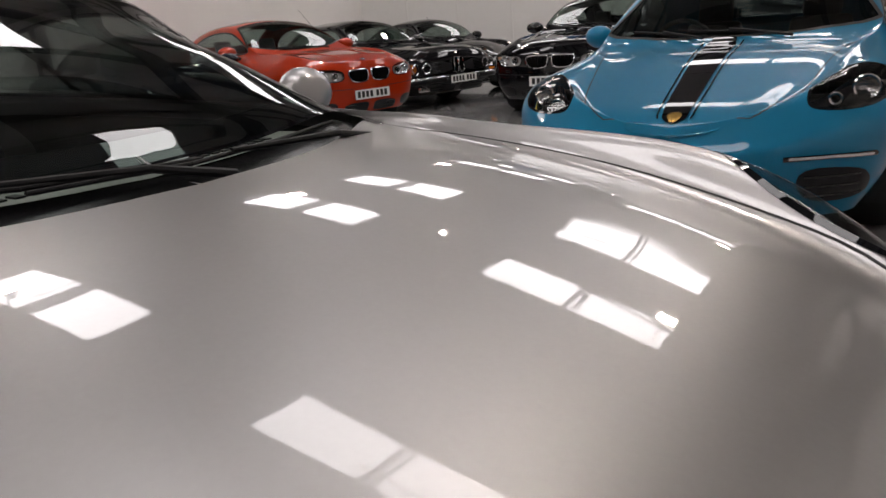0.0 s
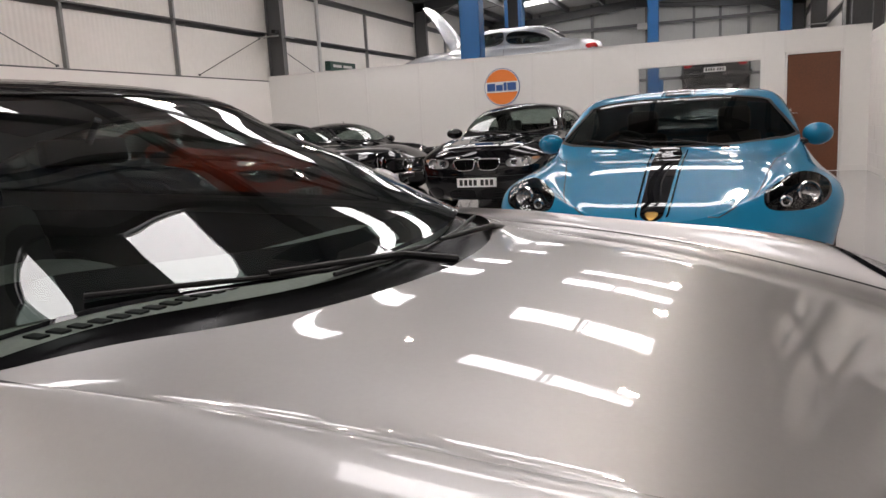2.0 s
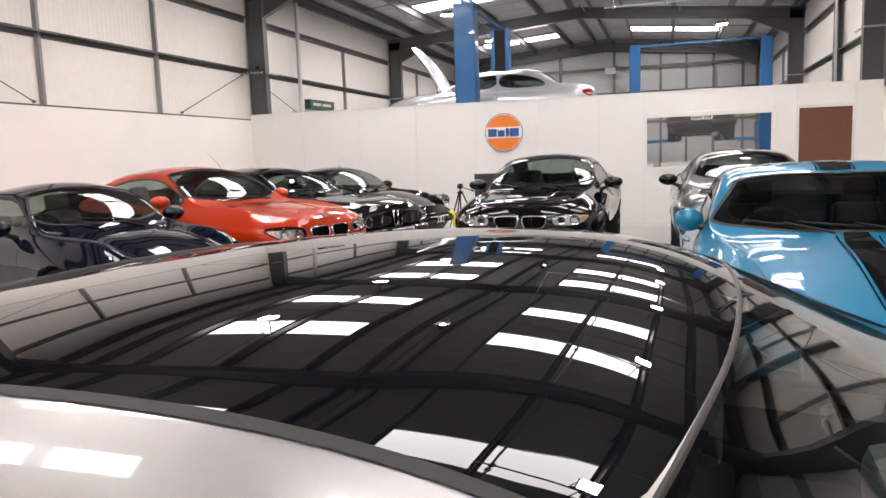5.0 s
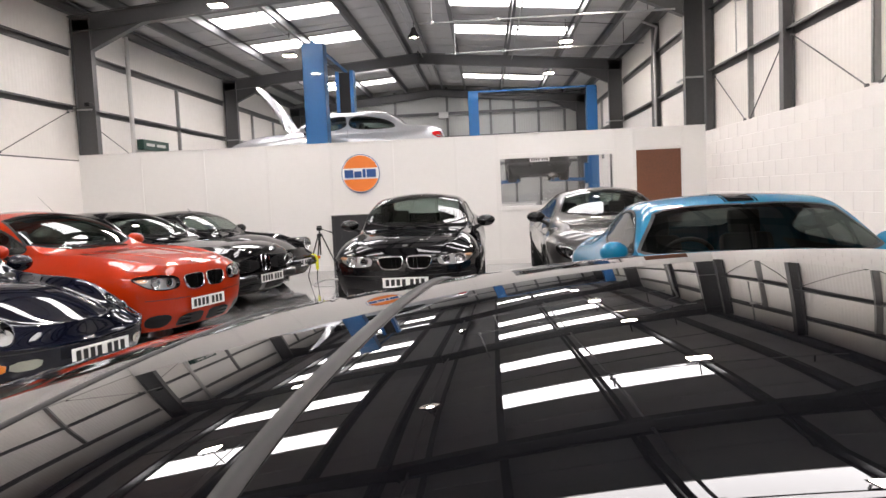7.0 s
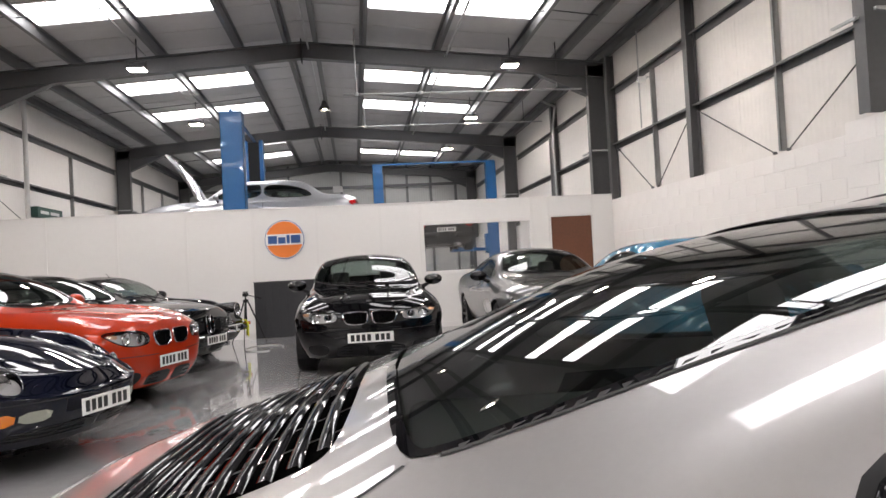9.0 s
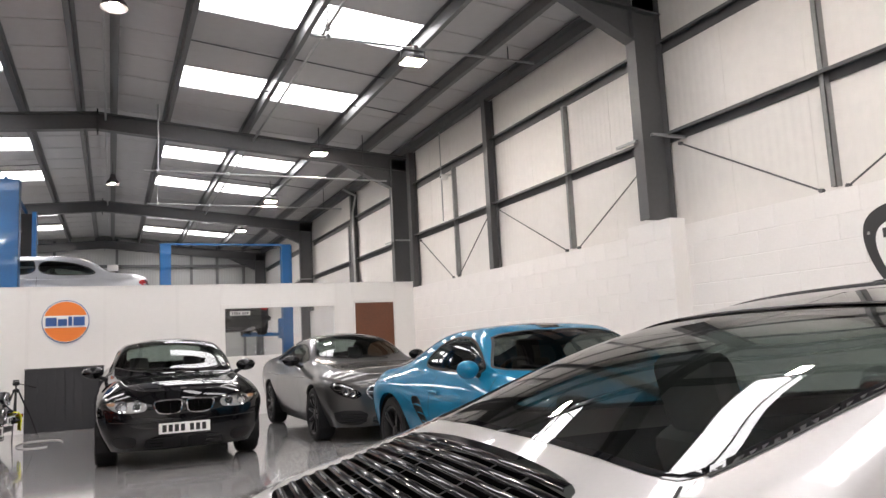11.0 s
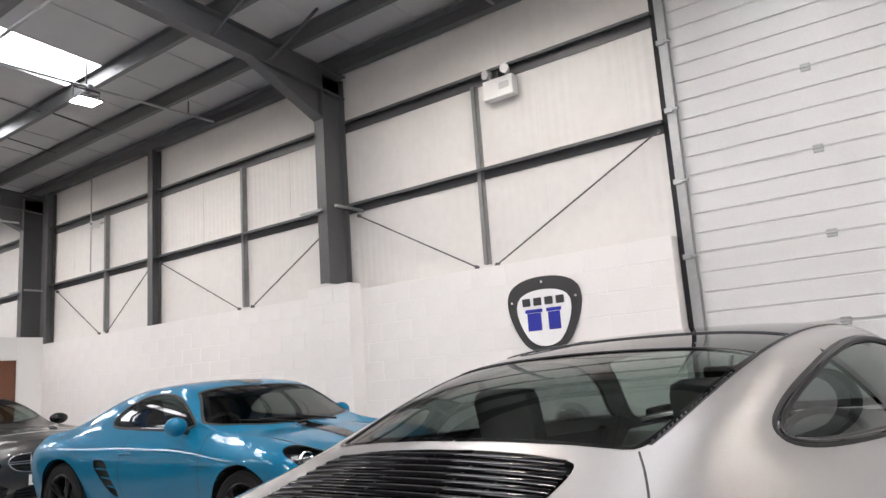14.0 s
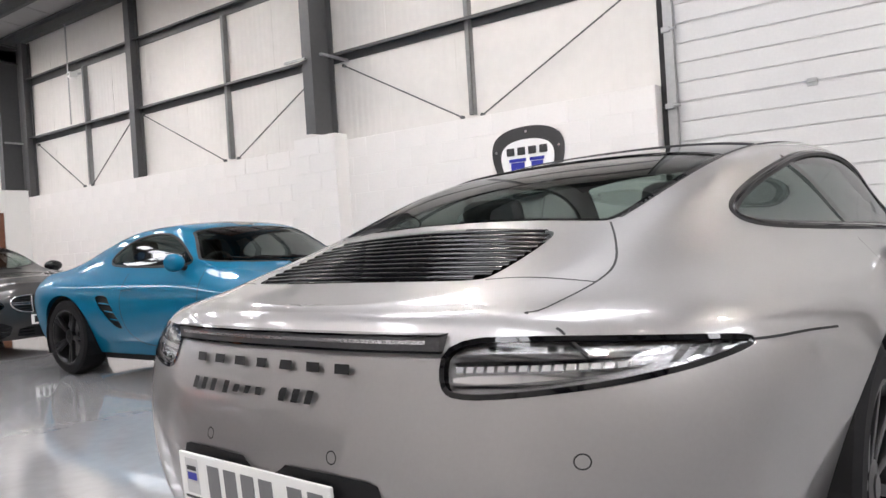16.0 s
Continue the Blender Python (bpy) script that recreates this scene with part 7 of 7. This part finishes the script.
# thin sag rods between the purlins
for y_ in (1.3, 9.4, 10.9, 17.7, 26.0):
    for side in (1, -1):
        for da, db in ((1.22, 2.72), (2.72, 4.32), (4.32, 5.28)):
            xa, xb = XC + side * da, XC + side * db
            conduit([(xa, y_, roof_z(xa) - 0.13), (xb, y_ + 0.1, roof_z(xb) - 0.13)], 0.010, material="steel", name="sag_rod", label="thin dark steel rod between roof purlins")
# pipes on the walls
conduit([(XL + 0.16, 15.5, 2.36), (XL + 0.16, 15.5, EAVES - 0.2)], 0.05, material="grey_plastic", name="downpipe", label="pale grey vertical pipe on the cladding")
conduit([(XR - 0.15, 17.2, 2.35), (XR - 0.15, 17.2, 4.7), (XR - 0.15, 16.9, 5.1), (XR - 0.5, 16.9, 5.25)], 0.03, material="galv", name="downpipe", label="grey steel pipe on the cladding")
conduit([(XR - 0.13, 11.45, 3.5), (XR - 0.13, 11.45, 5.35)], 0.012, material="galv")


# ---- things on the walls ----
box1 = thing("emergency_light", pose(4.52, 2.675, 4.325), "white twin-spot emergency light box on the cladding", "emergency light")
bm = bmesh.new()
box(bm, -0.06, 0.06, -0.195, 0.195, -0.115, 0.115, bevel=0.014)
part("case", bm, "white_plate", box1)
bm = bmesh.new()
box(bm, -0.064, -0.0605, -0.15, -0.02, -0.03, 0.045)
part("label_strip", bm, "grey_plastic", box1)
bm = bmesh.new()
box(bm, -0.04, 0.10, -0.012, 0.012, 0.12, 0.20)
part("bracket", bm, "steel", box1)
for sg in (-1, 1):
    bm = bmesh.new()
    rod(bm, (-0.02, sg * 0.11, 0.185), (-0.10, sg * 0.13, 0.175), 0.042, 16, 0.052)
    rod(bm, (-0.01, sg * 0.11, 0.13), (-0.02, sg * 0.11, 0.18), 0.012, 8)
    part("spot", bm, "grey_plastic", box1, "", True)
bm = bmesh.new()
box(bm, 0.02, 0.10, -0.05, 0.05, -0.02, 0.05)
part("backplate", bm, "steel", box1)

pir = thing("security_camera", pose(XR - 0.16, 11.2, 4.32), "small white security camera on a wall bracket", "security camera")
bm = bmesh.new()
box(bm, -0.10, 0.05, -0.045, 0.045, -0.05, 0.05, bevel=0.02)
part("case", bm, "white_plate", pir, "", True)
bm = bmesh.new()
rod(bm, (0.02, 0, 0.02), (0.16, 0, 0.06), 0.018, 10)
part("bracket", bm, "grey_plastic", pir)
bm = bmesh.new()
rod(bm, (-0.104, 0, 0), (-0.09, 0, 0), 0.028, 16)
part("eye", bm, "gloss_black", pir)

cam2 = thing("security_camera", pose(-7.40, 13.05, 3.45), "small dark security camera on a steel column", "security camera")
bm = bmesh.new()
box(bm, -0.05, 0.05, -0.09, 0.09, -0.04, 0.04, bevel=0.015)
part("case", bm, "black_plastic", cam2)
bm = bmesh.new()
rod(bm, (0, 0, 0), (-0.10, 0.30, 0.0), 0.015, 8)
part("bracket", bm, "black_plastic", cam2)

fx = thing("wall_sign", pose(XL + 0.16, 16.7, 2.885), "dark green wall sign above the blockwork", "sign")
bm = bmesh.new()
box(bm, -0.16, 0.0, -0.70, 0.70, -0.12, 0.12, bevel=0.004)
part("board", bm, "green", fx)
for k, (ya, yb) in enumerate(((-0.55, -0.1), (0.0, 0.5))):
    bm = bmesh.new()
    box(bm, 0.0005, 0.004, ya, yb, -0.03, 0.04)
    part("lettering_bar", bm, "grey_plastic", fx)


# shield sign
def disc_shape(bm, outline, x0, x1):
    """A flat plate with an outline in (y, z), between two x."""
    a = [bm.verts.new((x0, y, z)) for y, z in outline]
    b = [bm.verts.new((x1, y, z)) for y, z in outline]
    bm.faces.new(a)
    bm.faces.new(b[::-1])
    for i in range(len(a)):
        j = (i + 1) % len(a)
        bm.faces.new((a[i], b[i], b[j], a[j]))
    bmesh.ops.recalc_face_normals(bm, faces=bm.faces)


SH = rounded([(0.0, 0.385), (-0.24, 0.36), (-0.40, 0.27), (-0.435, 0.10), (-0.37, -0.12), (-0.25, -0.32), (-0.10, -0.40), (0.10, -0.40), (0.25, -0.32), (0.37, -0.12), (0.435, 0.10), (0.40, 0.27), (0.24, 0.36)], 3)
sign = thing("shield_sign", pose(BR - 0.022, 2.325, 1.775), "shield-shaped charcoal and white sign on white blockwork", "sign")
bm = bmesh.new()
disc_shape(bm, SH, 0.0, 0.022)
part("rim", bm, "sign_dark", sign)
bm = bmesh.new()
disc_shape(bm, SH * [0.74, 0.74] + [0, -0.035], -0.004, -0.0003)
part("field", bm, "sign_white", sign)
for y_, z_ in ((0.0, 0.325), (0.37, 0.14), (-0.37, 0.14)):
    bm = bmesh.new()
    rod(bm, (-0.004, y_, z_), (0.004, y_, z_), 0.014, 14)
    part("fixing", bm, "chrome", sign, "", True)
for k in range(4):
    bm = bmesh.new()
    y_ = 0.195 - k * 0.13
    box(bm, -0.010, -0.0043, y_ - 0.045, y_ + 0.045, 0.085, 0.165, bevel=0.006)
    part("lettering_bar", bm, "sign_dark", sign)
for y_, w_ in ((0.115, 0.10), (-0.115, 0.085)):
    bm = bmesh.new()
    box(bm, -0.010, -0.0043, y_ - w_, y_ + w_, 0.015, 0.050, bevel=0.004)
    part("lettering_bar", bm, "sign_royal", sign)
    bm = bmesh.new()
    box(bm, -0.010, -0.0043, y_ - w_ * 0.8, y_ + w_ * 0.8, -0.17, 0.010, bevel=0.004)
    part("lettering_bar", bm, "sign_royal", sign)

# round sign on the partition
rs = thing("round_sign", pose(-2.11, YP - 0.004, 1.86), "round orange, white and blue enamel sign on the partition", "sign")


def disc_y(r, y0, y1, za=-9, zb=9, n=72):
    bm = bmesh.new()
    a = np.linspace(0, 2 * np.pi, n, endpoint=False)
    pts = np.stack([r * np.cos(a), r * np.sin(a)], 1)
    pts[:, 1] = pts[:, 1].clip(za, zb)
    fr = [bm.verts.new((x, y0, z)) for x, z in pts]
    bk = [bm.verts.new((x, y1, z)) for x, z in pts]
    bm.faces.new(fr)
    bm.faces.new(bk[::-1])
    for i in range(n):
        bm.faces.new((fr[i], bk[i], bk[(i + 1) % n], fr[(i + 1) % n]))
    bmesh.ops.remove_doubles(bm, verts=bm.verts, dist=1e-5)
    bmesh.ops.recalc_face_normals(bm, faces=bm.faces)
    return bm


part("rim", disc_y(0.372, -0.020, 0.004), "sign_blue", rs)
part("edge_band", disc_y(0.360, -0.023, -0.0203), "sign_white", rs)
part("disc", disc_y(0.348, -0.026, -0.0233), "sign_orange", rs)
part("middle_band", disc_y(0.3495, -0.029, -0.0263, -0.105, 0.105), "sign_white", rs)
for x0, x1, z0, z1 in ((-0.31, -0.14, -0.075, 0.075), (-0.12, 0.02, -0.075, 0.045), (0.04, 0.10, -0.075, 0.085), (0.12, 0.30, -0.075, 0.08)):
    bm = bmesh.new()
    box(bm, x0, x1, -0.033, -0.0293, z0, z1, bevel=0.008)
    part("lettering_bar", bm, "sign_blue", rs)

# board leaning on the partition, with vertical ribs
bd = thing("display_board", pose(-2.11, YP - 0.05, 0), "charcoal ribbed board standing against the partition", "board")
bm = bmesh.new()
box(bm, -0.61, 0.61, -0.012, 0.012, 0, 1.06, bevel=0.003)
part("sheet", bm, "board", bd)
for k in range(9):
    bm = bmesh.new()
    x_ = -0.56 + k * 0.14
    box(bm, x_ - 0.008, x_ + 0.008, -0.02, -0.0125, 0.01, 1.05, bevel=0.002)
    part("rib", bm, "board", bd)
bm = bmesh.new()
box(bm, -0.62, 0.62, -0.022, 0.045, 1.061, 1.075)
part("top_trim", bm, "steel", bd)

# tripod
tp = thing("tripod", pose(-2.74, 12.0, 0), "small black camera tripod with a pan handle on the floor", "tripod")
for k in range(3):
    a = 2 * math.pi * k / 3 + 0.5
    bm = bmesh.new()
    rod(bm, (0.035 * math.cos(a), 0.035 * math.sin(a), 0.76), (0.20 * math.cos(a), 0.20 * math.sin(a), 0.38), 0.013, 8)
    rod(bm, (0.20 * math.cos(a), 0.20 * math.sin(a), 0.40), (0.34 * math.cos(a), 0.34 * math.sin(a), 0.012), 0.009, 8)
    bmesh.ops.create_uvsphere(bm, u_segments=8, v_segments=6, radius=0.012, matrix=Matrix.Translation((0.34 * math.cos(a), 0.34 * math.sin(a), 0.012)))
    part("leg", bm, "black_plastic", tp, "", True)
bm = bmesh.new()
rod(bm, (0, 0, 0.40), (0, 0, 0.84), 0.014, 10)
box(bm, -0.045, 0.045, -0.045, 0.045, 0.73, 0.785, bevel=0.012)
part("centre_column", bm, "black_plastic", tp, "", True)
bm = bmesh.new()
box(bm, -0.045, 0.045, -0.05, 0.05, 0.84, 0.90, bevel=0.012)
box(bm, -0.04, 0.04, -0.045, 0.045, 0.905, 0.925, bevel=0.004)
part("head", bm, "black_plastic", tp, "", True)
bm = bmesh.new()
rod(bm, (0.03, -0.03, 0.87), (0.28, -0.10, 0.79), 0.007, 8)
rod(bm, (0.20, -0.078, 0.815), (0.29, -0.103, 0.787), 0.013, 8)
part("pan_handle", bm, "black_plastic", tp, "", True)

# yellow cloth over the bumper corner and a thin cable below it
ck = thing("yellow_cloth", facing(-2.74, 10.54, -17, 4.25), "bright yellow microfibre cloth draped over a black bumper", "cloth")
bm = bmesh.new()
grid = {}
prof = [(-0.10, 0.475), (0.0, 0.492), (0.075, 0.485), (0.105, 0.45), (0.112, 0.38), (0.105, 0.30), (0.11, 0.23)]
for i in range(13):
    y = 0.34 + i * 0.022
    x0 = float(nose(O911, y, 0.42).x)
    for j, (o, z) in enumerate(prof):
        w = 0.5 + 0.5 * j / 6
        grid[i, j] = bm.verts.new((x0 + o + 0.016 * w * math.sin(i * 1.3 + j * 0.3), y + 0.012 * math.sin(j * 0.9 + i), z + 0.012 * math.sin(i * 0.9) * (j > 3)))
for i in range(12):
    for j in range(6):
        bm.faces.new((grid[i, j], grid[i + 1, j], grid[i + 1, j + 1], grid[i, j + 1]))
part("cloth", bm, "cloth", ck, "", True)
cb = thing("floor_cable", pose(-2.35, 11.0, 0), "thin white cable lying in a loop on the floor", "cable")
bm = bmesh.new()
pts = [(0.32 * math.cos(a) * (1 - 0.05 * a), 0.55 * math.sin(a) + 0.04 * math.sin(3 * a), 0.008) for a in np.linspace(0, 5.4, 34)]
for p, q in zip(pts, pts[1:]):
    rod(bm, p, q, 0.008, 6)
part("cable", bm, "grey_plastic", cb, "", True)

# workshop furniture beyond the window
for x_, w_ in ((-0.4, 1.5), (1.5, 1.8), (3.4, 1.6)):
    bench = thing("workbench", pose(x_, Y1 - 0.42, 0), "white steel workbench against the far wall", "workbench", "workbenches")
    bm = bmesh.new()
    box(bm, -w_ / 2, w_ / 2, -0.36, 0.36, 0.86, 0.90, bevel=0.005)
    part("worktop", bm, "grey_plastic", bench)
    bm = bmesh.new()
    box(bm, -w_ / 2 + 0.03, w_ / 2 - 0.03, -0.32, 0.34, 0.06, 0.86)
    part("cabinet", bm, "trim", bench)
    for k in range(3):
        bm = bmesh.new()
        box(bm, -w_ / 2 + 0.05, w_ / 2 - 0.05, -0.333, -0.321, 0.12 + k * 0.245, 0.345 + k * 0.245, bevel=0.003)
        part("drawer", bm, "panel", bench)
# far wall uprights, rails and pale sheets
for x_ in (-5.6, -3.4, -1.2, 0.62, 1.6, 2.62, 3.7):
    bm = bmesh.new()
    box(bm, x_ - 0.05, x_ + 0.05, Y1 - 0.14, Y1 - 0.002, 0, roof_z(x_) - 0.1)
    structure("gable_post", bm, "purlin", "grey steel upright on the far gable wall", "mullion")
for z_ in (2.55, 3.75, 4.75):
    bm = bmesh.new()
    box(bm, XL + 0.1, XR - 0.1, Y1 - 0.17, Y1 - 0.141, z_ - 0.06, z_ + 0.06)
    structure("gable_rail", bm, "steel", "dark grey steel rail on the far gable wall", "rail")
bm = bmesh.new()
box(bm, -1.55, -1.15, Y1 - 0.32, Y1 - 0.175, 4.55, 4.80, bevel=0.01)
structure("wall_heater_box", bm, "grey_plastic", "small pale grey box on the far gable wall", "box")

# ---- blocks of the dado wall, each a piece of its own ----
BLOCKS = {}


def block_piece(length, height, parent, x, y, z):
    """A painted block with softened arrises; its face looks towards -x."""
    key = (round(length, 2), round(height, 2))
    if key not in BLOCKS:
        l, h, b = length / 2, height / 2, 0.0035
        v = [(0.02, -l, -h), (0.02, l, -h), (0.02, l, h), (0.02, -l, h), (b, -l, -h), (b, l, -h), (b, l, h), (b, -l, h), (0, -l + b, -h + b), (0, l - b, -h + b), (0, l - b, h - b), (0, -l + b, h - b)]
        f = [(8, 11, 10, 9), (4, 8, 9, 5), (5, 9, 10, 6), (6, 10, 11, 7), (7, 11, 8, 4), (0, 4, 5, 1), (1, 5, 6, 2), (2, 6, 7, 3), (3, 7, 4, 0)]
        me = bpy.data.meshes.new("block")
        me.from_pydata(v, [], f)
        me.materials.append(M["block"])
        BLOCKS[key] = me
    ob = new("block", BLOCKS[key])
    ob.parent = parent
    ob.location = (x + random.uniform(-0.0012, 0.0012), y, z)


random.seed(5)
course, long = 0.225, 0.45
for i in range(11):
    zt = 2.348 - i * course
    zb = max(0.0, zt - course)
    if zt - zb < 0.03:
        continue
    y = DOOR_Y1 + 0.11
    first = True
    while y < YP - 0.02:
        ln = long / 2 if first and i % 2 else long
        ye = min(y + ln, YP)
        if ye - y > 0.05:
            block_piece(ye - y - 0.0045, zt - zb - 0.0045, EAST_BLOCKS, BR, (y + ye) / 2, (zb + zt) / 2)
        y, first = ye, False
for i in range(11):
    zt = 2.42 - i * course
    zb = max(0.0, zt - course)
    cut = 4.86 + (0.45 if i % 2 else 0.27)
    for a, b in ((4.86, cut), (cut, 5.575)):
        if zt - zb > 0.05:
            block_piece(b - a - 0.0045, zt - zb - 0.0045, PIER, 4.220, (a + b) / 2, (zb + zt) / 2)
